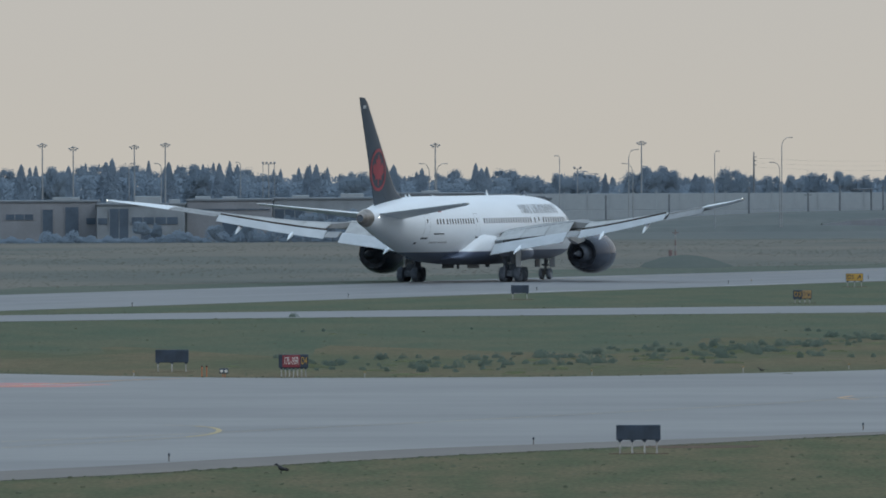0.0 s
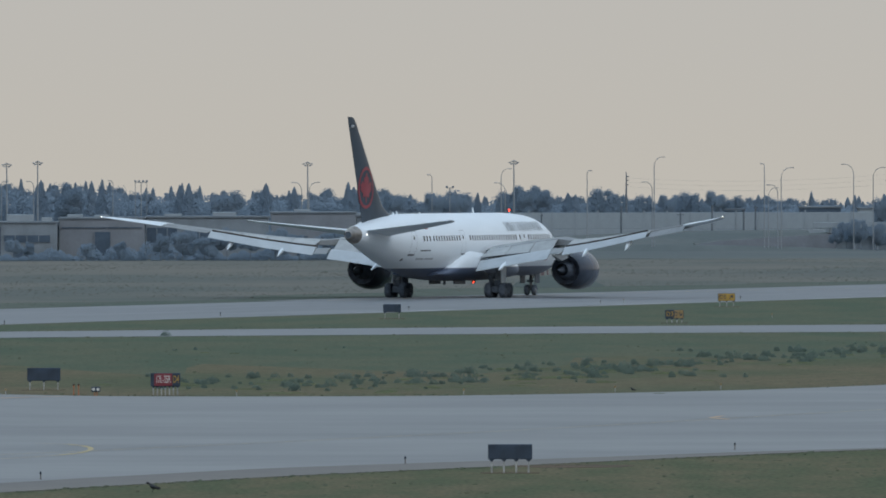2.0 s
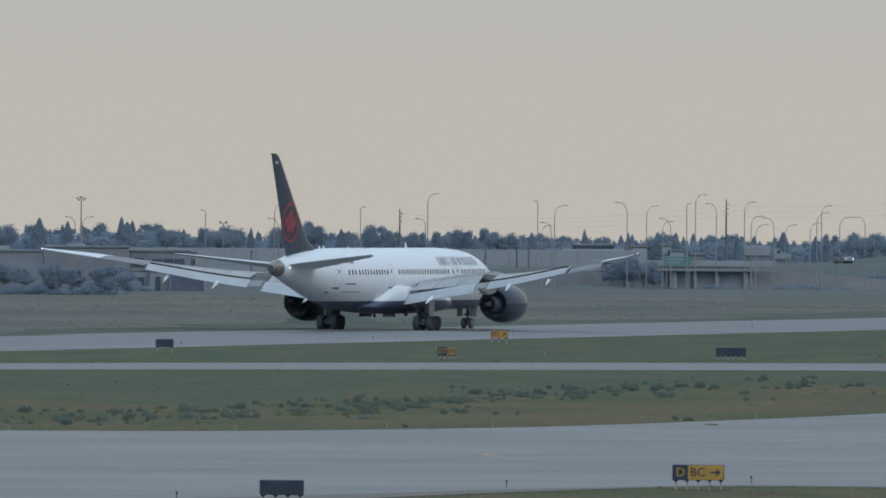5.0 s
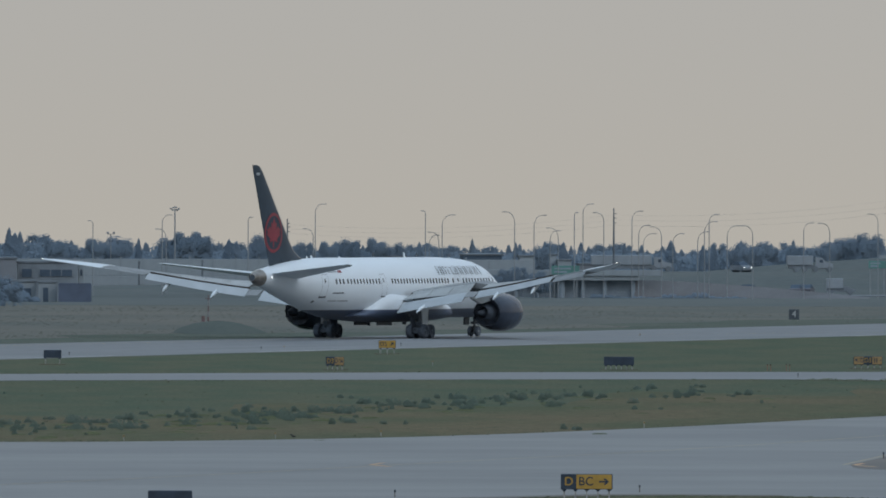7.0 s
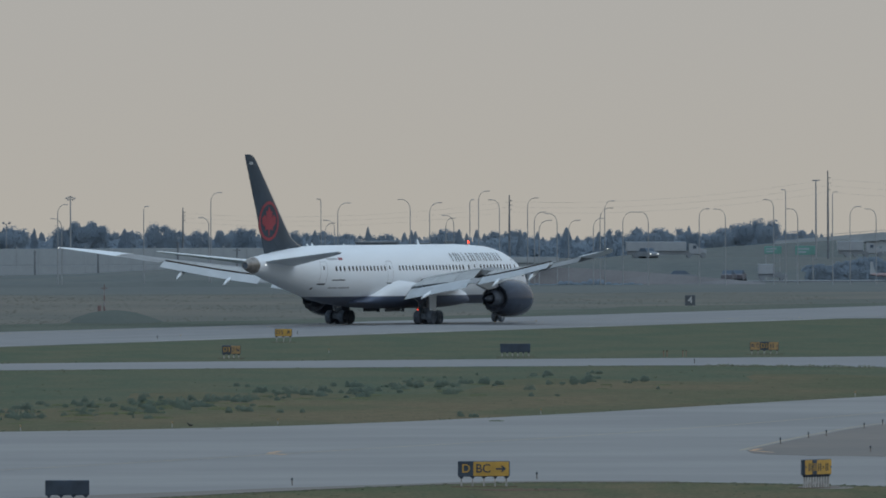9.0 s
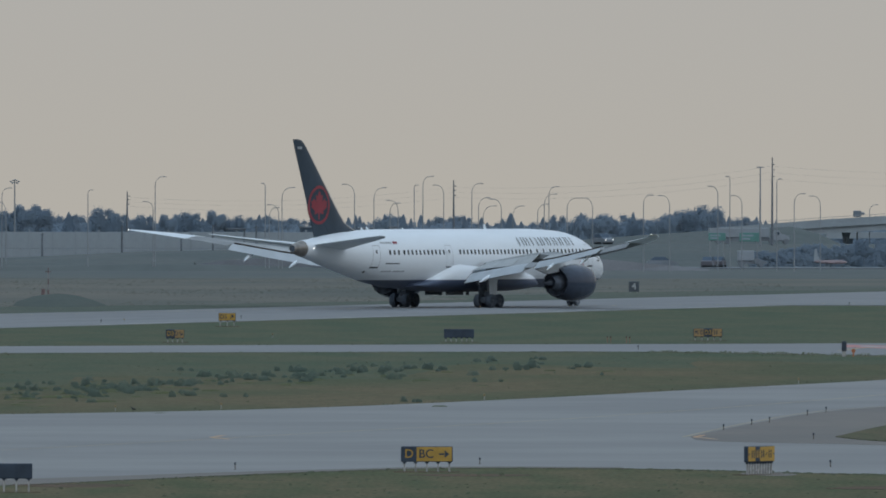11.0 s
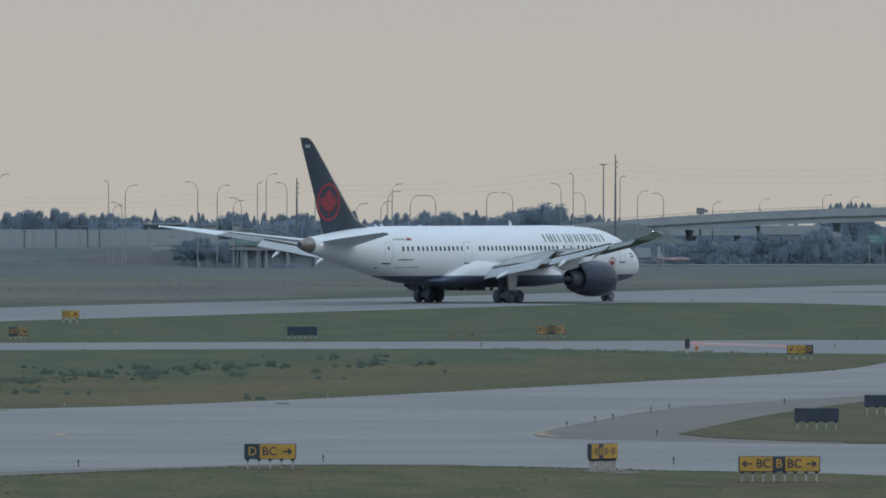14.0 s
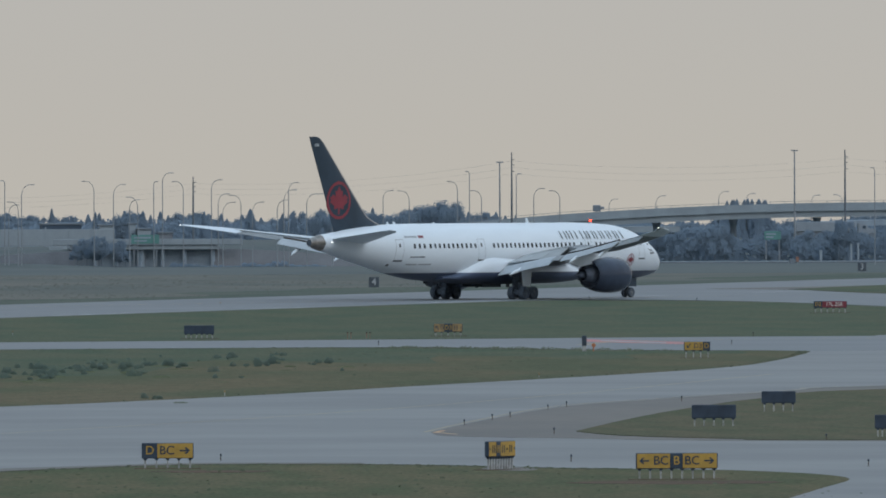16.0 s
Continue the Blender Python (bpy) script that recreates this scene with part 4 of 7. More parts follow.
            part("door_sill", skin_patch([(d - 0.62, 4.0), (d + 0.62, 4.0), (d + 0.62, 4.13), (d - 0.62, 4.13)], side, 0.03), M_TITLE, dr)
        # side titles as plain bars, narrow and wide
        x = 21.5
        for wdt in (0.95, 0.26, 0.95, 0, 1.05, 1.0, 1.05, 1.0, 1.05, 1.0):
            if wdt:
                wide = min(wdt, 0.95)
                bars = [(0.0, 0.17), (wide - 0.17, 0.17)] if wide > 0.5 else [(0, 0.2)]
                for b0, bw in bars:
                    a1 = x - b0
                    zs = [6.14 + 0.16 * i for i in range(6)]
                    bm = loft([[skin(a1, z, side, 0.03), skin(a1 - bw, z, side, 0.03)] for z in zs], caps=(False, False), closed=False)
                    part("title_bar", bm, M_TITLE, body, "black bar of the side title")
                x -= wide + 0.36
            else:
                x -= 0.45
        place = lambda u, z, side=side: skin(9.35 - side * u, 3.95 + z, side, 0.03)
        part("emblem_ring", ring_on(place, 0.62, 0.10), M_EMBLEM, body, "small red ring on the nose")
        part("emblem_leaf", leaf_on(place, 0.72), M_EMBLEM, body, "plain red lobed shape on the nose")
        for a0, a1, z0, z1, m in ((48.9, 46.9, 6.42, 6.58, M_LINE), (46.6, 45.8, 6.40, 6.62, M_EMBLEM), (48.2, 45.9, 4.40, 4.50, M_TITLE), (48.4, 46.9, 3.62, 3.76, M_LINE), (46.6, 44.7, 3.62, 3.76, M_LINE), (5.2, 4.3, 4.55, 4.68, M_TITLE)):
            part("marking_bar", skin_patch([(a0, z0), (a1, z0), (a1, z1), (a0, z1)], side, 0.03), m, body, "small painted bar")
        part("service_port", skin_patch([(51.0, 3.55), (50.75, 3.55), (50.75, 3.73), (51.0, 3.73)], side, 0.03), M_TITLE, body)
        part("cockpit_window", skin_patch([(2.75, 4.50), (4.25, 4.72), (4.15, 5.50), (3.45, 5.22)], side, 0.02, 0.03), M_GLASSY, body, "dark cockpit pane")
        part("cockpit_window", skin_patch([(4.40, 4.76), (5.45, 4.95), (5.35, 5.62), (4.32, 5.54)], side, 0.02, 0.03), M_GLASSY, body, "dark cockpit pane")
        part("navigation_lamp", spin([(-0.03, 0.015), (0, 0.045), (0.03, 0.015)], (side * 0.98, GEAR - 59.7, 6.0), n=10, caps=(True, True)), M_LAMP_WHITE, cone, "bright white tail lamp")
    for a, h in ((12.5, 0.22), (24.0, 0.55), (40.5, 0.18), (47.5, 0.3), (48.6, 0.28)):
        zc, w, hh = hull_at(a)
        z = zc + hh
        bl = [[L(a - 0.3 * (1 - k) + 0.15 * k, 0.03, z - 0.05 + h * k), L(a + 0.3 * (1 - k) + 0.35 * k, 0.03, z - 0.05 + h * k), L(a + 0.3 * (1 - k) + 0.35 * k, -0.03, z - 0.05 + h * k), L(a - 0.3 * (1 - k) + 0.15 * k, -0.03, z - 0.05 + h * k)] for k in (0, 1)]
        part("antenna", loft(bl), M_WHITE, body, "small white blade antenna")
    for a in (27.5, 33.0):
        part("belly_antenna", box(-0.04, 0.04, GEAR - a - 0.25, GEAR - a + 0.25, 1.2, 1.62), M_NAVY, body)
    # anticollision beacons: a lamp at the bottom of a turning hood
    for z, up, a in ((7.84, 1, 12.7), (1.50, -1, 24.0)):
        base = part("beacon", spin([(0, 0.20), (0.06 * up, 0.18)], (0, GEAR - a, z), axis="z", n=14, caps=(True, True)), M_GEAR_DARK, jet, "flashing red beacon")
        hood = bmesh.new()
        for y0, y1, x0, x1, z0, z1 in ((-0.13, -0.11, -0.12, 0.16, 0, 0.24), (0.11, 0.13, -0.12, 0.16, 0, 0.24), (-0.13, 0.13, -0.14, -0.12, 0, 0.24), (-0.13, 0.13, -0.12, 0.16, 0.24, 0.26)):
            add_box(hood, x0, x1, y0, y1, z0, z1)
        hood = part("beacon_hood", hood, M_GEAR_DARK, base)
        part("beacon_lamp", box(-0.118, -0.09, -0.10, 0.10, 0.02, 0.23), M_BEACON, base, "glowing red lamp")
        for ob in base.children:
            BEACONS.append((ob, (0, GEAR - a, z + 0.06 if up > 0 else z - 0.22)))
    return jet


MAIN_WHEEL, NOSE_WHEEL = wheel_mesh(0.69, 0.60, M_GEAR_DARK), wheel_mesh(0.51, 0.38, M_STRUT)
JET = airliner()


# ---- airfield signs ----
def arrow(parent, centre, size, angle, material):
    """A raised arrow on an upright face; angle 0 points to the right, 90 up."""
    bm = bmesh.new()
    t = 0.075 * size
    pts = [(-0.5, -t), (0.16, -t), (-0.03, -0.27), (0.12, -0.34), (0.5, 0), (0.12, 0.34), (-0.03, 0.27), (0.16, t), (-0.5, t)]
    pts = [(x * size, y * (size if abs(y) > t else 1)) for x, y in pts]
    ca, sa = math.cos(radians(angle)), math.sin(radians(angle))
    out = [(x * ca - y * sa, x * sa + y * ca) for x, y in pts]
    f = [bm.verts.new((centre[0] + x, centre[1] - 0.012, centre[2] + y)) for x, y in out]
    b = [bm.verts.new((centre[0] + x, centre[1], centre[2] + y)) for x, y in out]
    bm.faces.new(f)
    for i in range(len(f)):
        j = (i + 1) % len(f)
        bm.faces.new((b[i], b[j], f[j], f[i]))
    return part("arrow", bm, material, parent)


def sign(name, x, y, height, leg, panels, label, turn=0.0, legs=0, group="", back=False):
    """An upright sign on short legs. panels, from left to right: (width, face material, items); an item is text or an arrow's angle."""
    width = sum(p[0] for p in panels)
    ob = tagged(holder(name, pose(x, y, 0, 0, 0, turn)), label, "airfield sign", group)
    x0 = -width / 2
    frame_bm = box(x0 - 0.03, -x0 + 0.03, 0.0, 0.20, leg, leg + height, bevel=0.025)
    case = part("case", frame_bm, M_SIGN_BLACK, ob, "black sheet metal case")
    for w, face, items in panels:
        if face is not None:
            part("panel", box(x0 + 0.012, x0 + w - 0.012, -0.012, 0.004, leg + 0.025, leg + height - 0.025), face, case)
        ink = M_SIGN_YELLOW if face is M_SIGN_BLACK else M_SIGN_WHITE if face is M_SIGN_RED else M_SIGN_BLACK
        n = len(items)
        units = [0.62 * len(i) if isinstance(i, str) else 1.0 for i in items]
        total = sum(units) or 1
        at = x0
        for item, u in zip(items, units):
            cx = at + w * u / total / 2
            zc = leg + height / 2
            if item == "bars":
                for k in (-1, 1):
                    part("bar", box(cx + k * 0.09 - 0.035, cx + k * 0.09 + 0.035, -0.024, -0.012, zc - 0.17, zc + 0.17), ink, case)
            elif isinstance(item, str):
                letters(item, height * 0.55, 0.008, ink, case, (cx, -0.02, zc), widest=w * u / total * 0.78)
            else:
                arrow(case, (cx, -0.012, zc), min(height * 0.66, w * u / total * 0.8), item, ink)
            at += w * u / total
        x0 += w
    legs = legs or max(2, round(width / 0.5))
    for i in range(legs):
        lx = -width / 2 + 0.12 + (width - 0.24) * i / (legs - 1)
        post = part("leg", box(lx - 0.035, lx + 0.035, 0.06, 0.13, -0.02, leg + 0.02), M_POST, ob, "pale metal leg")
        part("bracket", loft([[(lx - r, 0.04, z), (lx + r, 0.04, z), (lx + r, 0.15, z), (lx - r, 0.15, z)] for r, z in ((0.04, leg - 0.09), (0.06, leg - 0.05), (0.12, leg + 0.01))]), M_SIGN_BLACK, post, "dark flared bracket")
    bm = box(-width / 2 - 0.35, width / 2 + 0.35, -0.35, 0.6, -0.1, 0.03, bevel=0.02)
    part("footing", bm, M_GRAVEL, ob, "low concrete footing")
    return ob


Y_, K_, R_, F_ = M_SIGN_YELLOW, M_SIGN_BLACK, M_SIGN_RED, M_SIGN_HAZED
BLANK = "blank black airfield sign seen from behind on short white legs"
sign("airfield_sign", 8.0, 690, 0.62, 0.58, [(1.76, None, ())], BLANK, legs=4)
sign("airfield_sign", -15.2, 940, 0.72, 0.54, [(1.80, None, ())], BLANK, legs=3)
sign("airfield_sign", -8.2, 918, 0.72, 0.52, [(0.16, K_, ()), (1.0, R_, ("17L-35R",)), (0.40, K_, ("D4",))], "red runway hold sign with white lettering, beside the taxiway", legs=7)
sign("airfield_sign", 6.2, 1356, 0.64, 0.55, [(1.38, None, ())], BLANK, legs=2)
sign("airfield_sign", 35.8, 1461, 0.66, 0.52, [(1.44, Y_, ("D5", 45))], "yellow direction sign with black lettering on grass", legs=3)
sign("airfield_sign", 28.2, 1318, 0.68, 0.36, [(0.66, K_, ("D3",)), (0.74, F_, ("D", -45))], "black and haze-faded yellow taxiway sign on grass", legs=4)
sign("airfield_sign", 26.9, 738.6, 0.68, 0.46, [(0.64, K_, ("D",)), (1.58, Y_, ("BC", 0))], "black and yellow taxiway direction sign with arrow", legs=5)
sign("airfield_sign", 50.7, 1323, 0.67, 0.38, [(2.32, None, ())], BLANK, legs=6)
sign("airfield_sign", 71.1, 1337, 0.66, 0.34, [(0.80, F_, (135, "D")), (0.66, K_, ("D3",)), (0.80, F_, ("bars", 45))], "haze-faded yellow and black taxiway sign beyond the exit", legs=5)
sign("airfield_sign", 41.3, 732.6, 0.68, 0.58, [(0.68, Y_, (180, "bars")), (0.42, K_, ("bars",)), (1.36, Y_, ("bars", 45, "bars", 0))], "long yellow and black sign standing obliquely on many legs", turn=59, legs=10)
sign("airfield_sign", 47.3, 707.8, 0.66, 0.46, [(1.42, Y_, (180, "BC")), (0.52, K_, ("B",)), (1.46, Y_, ("BC", 0))], "long yellow and black sign with two arrows", legs=8)
sign("airfield_sign", 79.7, 1171, 0.60, 0.55, [(1.30, Y_, (225, "D3")), (0.48, K_, ("D",))], "yellow and black taxiway sign on the grass tip", legs=4)
sign("airfield_sign", 58.9, 853, 0.68, 0.46, [(2.2, None, ())], BLANK, legs=5)
sign("airfield_sign", 66.0, 905, 0.64, 0.50, [(1.78, None, ())], BLANK, legs=4)
sign("airfield_sign", 65.3, 816.8, 0.66, 0.46, [(2.0, None, ())], BLANK, legs=9)
sign("airfield_sign", 117.4, 1544, 0.60, 0.48, [(0.75, K_, ("D2",)), (2.25, R_, ("17L-35R",))], "red runway hold sign with white lettering on grass", legs=6)


def distance_board(x, y, digit, size):
    ob = tagged(holder("distance_board", pose(x, y, 0.0)), "square black board with a white numeral", "airfield sign")
    case = part("case", box(-size / 2, size / 2, 0, 0.3, 0.12, 0.12 + size, bevel=0.03), M_BOARD, ob)
    letters(digit, size * 0.68, 0.01, M_NUMERAL, case, (0, -0.015, 0.12 + size / 2), label="white numeral")
    for sx in (-1, 1):
        part("foot", box(sx * size * 0.35 - 0.05, sx * size * 0.35 + 0.05, 0.05, 0.25, -0.05, 0.13), M_POST, ob)


distance_board(92.6, 1899, "4", 1.16)
distance_board(169.3, 2172, "3", 1.12)


def edge_marker():
    ob = tagged(holder("edge_marker"), "thin dark edge marker post with a light cap", "edge marker", "edge markers along the pavements")
    part("stem", spin([(0, 0.07), (0.03, 0.07), (0.05, 0.028), (0.30, 0.028)], (0, 0, 0), axis="z", n=10, caps=(True, True)), M_BROWN, ob)
    part("lamp_cap", spin([(0.30, 0.05), (0.34, 0.06), (0.42, 0.055), (0.45, 0.02)], (0, 0, 0), axis="z", n=10, caps=(True, True)), M_MARKER, ob, "dark blue glass cap")
    return ob


MARKER = edge_marker()
SPOTS = ((-11.1, 678), (3.8, 711.5), (18.6, 744.5), (30.0, 758), (45.5, 752), (57.7, 737), (46.6, 861), (49.1, 880), (50.5, 888), (54.1, 915), (55.9, 928), (63.7, 949), (61.3, 809), (49.5, 832),
         (-24.3, 1312), (-7.8, 1380), (8.0, 1436), (25.4, 1495), (39.0, 1540), (62.1, 1267), (115, 1690), (105.5, 1712), (95, 1330), (88.5, 1262))
MARKER.matrix_basis = pose(*SPOTS[0], 0.0) @ Matrix.Diagonal((0.75, 0.75, 0.75, 1))
for x, y in SPOTS[1:]:
    copy_thing(MARKER, pose(x, y, 0.0))


def pale_marker():
    ob = tagged(holder("stake"), "short pale marker stake at the grass edge", "stake", "stakes at the grass edge")
    part("rod", tube([(0, 0, 0), (0, 0, 0.26)], 0.03, n=6), M_POST, ob)
    part("cap", box(-0.05, 0.05, -0.05, 0.05, 0.24, 0.34, bevel=0.015), M_SIGN_HAZED, ob)
    return ob


STAKE = pale_marker()
STAKES = ((-17, 921.5), (-4.3, 915.5), (8.1, 918), (16.6, 930), (22.7, 940), (39.0, 979), (62, 1058), (27.6, 1503), (37, 1360), (65.5, 1655))
STAKE.matrix_basis = pose(*STAKES[0], 0)
for x, y in STAKES[1:]:
    copy_thing(STAKE, pose(x, y, 0))


def guard_light(x, y, turn=0):
    ob = tagged(holder("guard_light", pose(x, y, 0, 0, 0, turn)), "black twin-lamp runway guard light on orange legs", "runway light")
    case = part("housing", box(-0.24, 0.24, 0, 0.22, 0.22, 0.50, bevel=0.03), M_SIGN_BLACK, ob)
    for sx in (-1, 1):
        part("lens", spin([(-0.03, 0.085), (0.02, 0.085)], (sx * 0.12, 0, 0.36), n=14, caps=(True, True)), M_SIGN_WHITE, case, "pale round lens")
        part("leg", tube([(sx * 0.06, 0.1, -0.03), (sx * 0.06, 0.1, 0.24)], 0.03, n=6), M_ORANGE, ob)


guard_light(-12.0, 917.5)


def orange_marker(x, y, h=0.55):
    ob = tagged(holder("marker_posts", pose(x, y, 0)), "pair of small orange marker posts", "marker")
    for sx in (-0.13, 0.13):
        # posts farther off take the orange with haze mixed in
        part("post", tube([(sx, 0, -0.02), (sx, 0, h * 0.7), (sx, 0, h)], [0.03, 0.026, 0.045], n=8), M_ORANGE_FAR if y > 1000 else M_ORANGE, ob)
        part("head", box(sx - 0.06, sx + 0.06, -0.05, 0.05, h, h + 0.09, bevel=0.02), M_BROWN, ob)


for x, y in ((-13.1, 919.4), (62.4, 1320), (63.9, 1320)):
    orange_marker(x, y, 0.55 if y < 1000 else 0.42)


def signal_post(x, y):
    ob = tagged(holder("signal_post", pose(x, y, 0)), "dark signal box on a white stand beside the exit", "runway light")
    part("stand", box(-0.14, 0.14, -0.1, 0.1, -0.02, 0.42, bevel=0.02), M_POST, ob, "white stand")
    part("box", box(-0.17, 0.17, -0.16, 0.16, 0.40, 1.12, bevel=0.04), M_MARKER, ob, "dark blue upright box")
    part("lamp", spin([(-0.04, 0.15), (0.06, 0.15)], (0.68, 0, 0.42), n=14, caps=(True, True)), M_ORANGE, ob, "tilted orange lamp")
    part("lamp_leg", tube([(0.68, 0.02, -0.02), (0.68, 0.02, 0.3)], 0.05, n=8), M_ORANGE, ob)


signal_post(74.8, 1220)


def windsock_mast(x, y):
    ob = tagged(holder("marker_mast", pose(x, y, 0.0)), "slim red and white mast on a low mound", "mast")
    for i in range(5):
        part("band", tube([(0, 0, 0.6 * i), (0, 0, 0.6 * (i + 1))], 0.10 - 0.012 * i, n=8), M_MAST_RED if i % 2 == 0 else M_MAST_PALE, ob)
    part("crossarm", box(-0.35, 0.35, -0.04, 0.04, 2.55, 2.63), M_MAST_RED, ob)
    part("cabinet", box(-0.75, -0.35, -0.2, 0.2, 0.0, 0.7, bevel=0.03), M_MAST_RED, ob)


windsock_mast(25.6, 1850)


def mound(x, y, rx, ry, h):
    bm = bmesh.new()
    rng = random.Random(int(x * 7))
    rings = []
    for k in range(7):
        u = k / 6
        rings.append([(x + rx * (1 - u) * math.cos(q) * rng.uniform(0.93, 1.07), y + ry * (1 - u) * math.sin(q), 0.03 + h * (1 - (1 - u) ** 2) * rng.uniform(0.96, 1.04)) for q in (2 * math.pi * i / 20 for i in range(20))])
    add_loft(bm, rings, caps=(False, True))
    tagged(finish(bm, "grass_mound", M_MOUND, smooth=True), "low dark grass-covered mound beyond the runway", "mound")


mound(24.5, 1700, 4.8, 26, 1.15)


def crow(x, y, s=1.0, turn=0):
    ob = tagged(holder("bird", pose(x, y, 0, 0, 0, turn)), "small black bird standing on the grass", "bird")
    rings = [[(0.0 + w * math.cos(q) * 0.8, u, z + w * math.sin(q)) for q in (2 * math.pi * i / 10 for i in range(10))] for u, z, w in ((-0.26, 0.13, 0.012), (-0.12, 0.16, 0.05), (0.0, 0.19, 0.085), (0.10, 0.23, 0.075), (0.15, 0.30, 0.045), (0.19, 0.335, 0.048), (0.235, 0.335, 0.03), (0.30, 0.325, 0.006))]
    body = part("body", loft(rings), M_BIRD, ob, smooth=True)
    for sx in (-1, 1):
        part("wing", loft([[(sx * (0.06 + d), u, z + e) for d, e in ((0.0, 0.04), (0.018, 0.0), (0.0, -0.05))] for u, z in ((0.08, 0.21), (-0.06, 0.19), (-0.24, 0.14))]), M_BIRD, body)
        part("foot", tube([(sx * 0.03, 0.02, 0.12), (sx * 0.035, 0.03, -0.02)], 0.008, n=5), M_BIRD, body)
    ob.scale = (s, s, s)


crow(-6.3, 652, 1.1, 62)
crow(17.6, 931, 0.7, 60)

# ---- painted markings ----
painted("hold_marking", [(-26, 900), (-20.6, 898), (-17.6, 892), (-20.2, 883.5), (-26, 884)], 0.022, M_RED_PAINT, "worn red painted holding area on the taxiway")
painted("hold_marking_bar", [(-22.4, 893.2), (-18.6, 892.2), (-18.4, 890.6), (-22.2, 891.2)], 0.028, M_WHITE_LINE, "worn white letters bar on the red paint")
painted("hold_marking", [(80.2, 1305), (86.5, 1280), (85.4, 1264), (79.0, 1285)], 0.029, M_RED_PAINT, "worn red painted holding area on the exit taxiway")
painted("hold_marking_bar", [(80.8, 1297), (84.6, 1278), (84.2, 1272), (80.3, 1290)], 0.035, M_WHITE_LINE, "worn white letters bar on the red paint")
stripe("taxi_line", smooth_line([(-12.8, 764), (-11.3, 761), (-10.4, 756), (-10.0, 748), (-10.3, 739.5), (-11.2, 733), (-15.4, 718), (-22, 700)], 4), 0.2, 0.024, M_FAINT_LINE, "faded yellow curved taxi line")
stripe("taxi_line", smooth_line([(-11.3, 761), (-10.4, 756), (-10.0, 748), (-10.3, 739.5), (-11.2, 733)], 4), 0.26, 0.030, M_YELLOW_LINE, "fresher yellow bend of the taxi line")
stripe("edge_line", smooth_line([(-32, 858), (-23.4, 886), (-16.5, 909), (-13.8, 913.2)], 4), 0.5, 0.034, M_CHEVRON, "faded orange edge line of the taxiway")
stripe("taxi_line", smooth_line([(-40, 690), (-18.6, 724), (-4, 760), (10, 800), (24, 846), (40, 900), (60, 985), (78, 1075)], 4), 0.22, 0.025, M_FAINT_LINE, "faded yellow centre line along the taxiway")
stripe("taxi_line", smooth_line([(77, 1262), (82.5, 1288), (96, 1302), (130, 1318)], 4), 0.4, 0.032, M_YELLOW_LINE, "yellow exit guide line")
for x, y in ((19.7, 836), (43.9, 838)):
    stripe("chevron_mark", [(x + 0.75, y + 6), (x, y), (x + 0.75, y - 6)], 0.3, 0.026, M_CHEVRON, "small faded orange painted chevron")
stripe("shoulder_line", smooth_line([(43.4, 838.9), (49.0, 884.5), (55.7, 931), (64.2, 964), (73, 994), (80.4, 1016), (120, 1061)], 4), 0.2, 0.030, M_FAINT_LINE, "faded yellow edge line round the island shoulder")
for s in (60, 130, 200, 270, 340, 410, 480):
    painted("centre_dash", [along(-15 + 0.3 * s - dx, 1348 + 0.954 * s, 17.4, k) for dx, k in ((0.45, 0), (-0.45, 0), (-0.45, 30), (0.45, 30))], 0.039, M_WHITE_LINE, "white runway centre line dash")


# ---- weeds and grass ----
def leaf_cloud(rng, count, sample, size, lit=False):
    """Many small leaf clumps as loose four-cornered pieces; sample(rng, count) gives their places."""
    c = sample(rng, count)
    a = rng.normal(size=(count, 3))
    if lit:
        # leaf clumps turned to the open, lit side and the view, evening their shade
        n = np.array((0.1, -0.90, 0.42)) + rng.normal(size=(count, 3)) * 0.14
        n /= np.linalg.norm(n, axis=1)[:, None]
        a -= (a * n).sum(1)[:, None] * n
    a /= np.linalg.norm(a, axis=1)[:, None]
    b = np.cross(n, a) if lit else rng.normal(size=(count, 3))
    b -= (b * a).sum(1)[:, None] * a
    b /= np.linalg.norm(b, axis=1)[:, None]
    r = rng.uniform(0.5, 1.2, size=(count, 1)) * size
    a, b = a * r, b * r * rng.uniform(0.5, 0.9, size=(count, 1))
    v = np.stack([c - a, c - b * 0.9, c + a, c + b], 1).reshape(-1, 3)
    return v


def cloud_mesh(name, v, material):
    me = bpy.data.meshes.new(name)
    k = len(v) // 4
    me.from_pydata(v.tolist(), [], [(4 * i, 4 * i + 1, 4 * i + 2, 4 * i + 3) for i in range(k)])
    me.materials.append(material)
    return me


def weed_mesh(seed, w, h, material):
    rng = np.random.default_rng(seed)
    lobes = np.array([(rng.uniform(-w, w) * 0.6, rng.uniform(-w, w) * 0.6, rng.uniform(0.5, 1.0) * h, rng.uniform(0.35, 0.6) * w) for _ in range(5)])

    def sample(r, n):
        x, y, top, rad = lobes[r.integers(5, size=n)].T
        q, u = r.uniform(0, 2 * math.pi, n), np.sqrt(r.uniform(size=n))
        return np.stack([x + np.cos(q) * rad * u, y + np.sin(q) * rad * u, np.maximum(0.02, top * (1 - 0.7 * u * u) * r.uniform(0.15, 1.0, n))], 1)
    return cloud_mesh("weed", leaf_cloud(rng, 380, sample, 0.042, True), material)


WEEDS = [weed_mesh(i, (0.5, 0.7, 0.42, 0.6)[i % 4], (0.42, 0.5, 0.38, 0.3)[i % 4], M_WEED_PALE if i % 4 == 3 else M_WEED) for i in range(8)]
rng = random.Random(11)
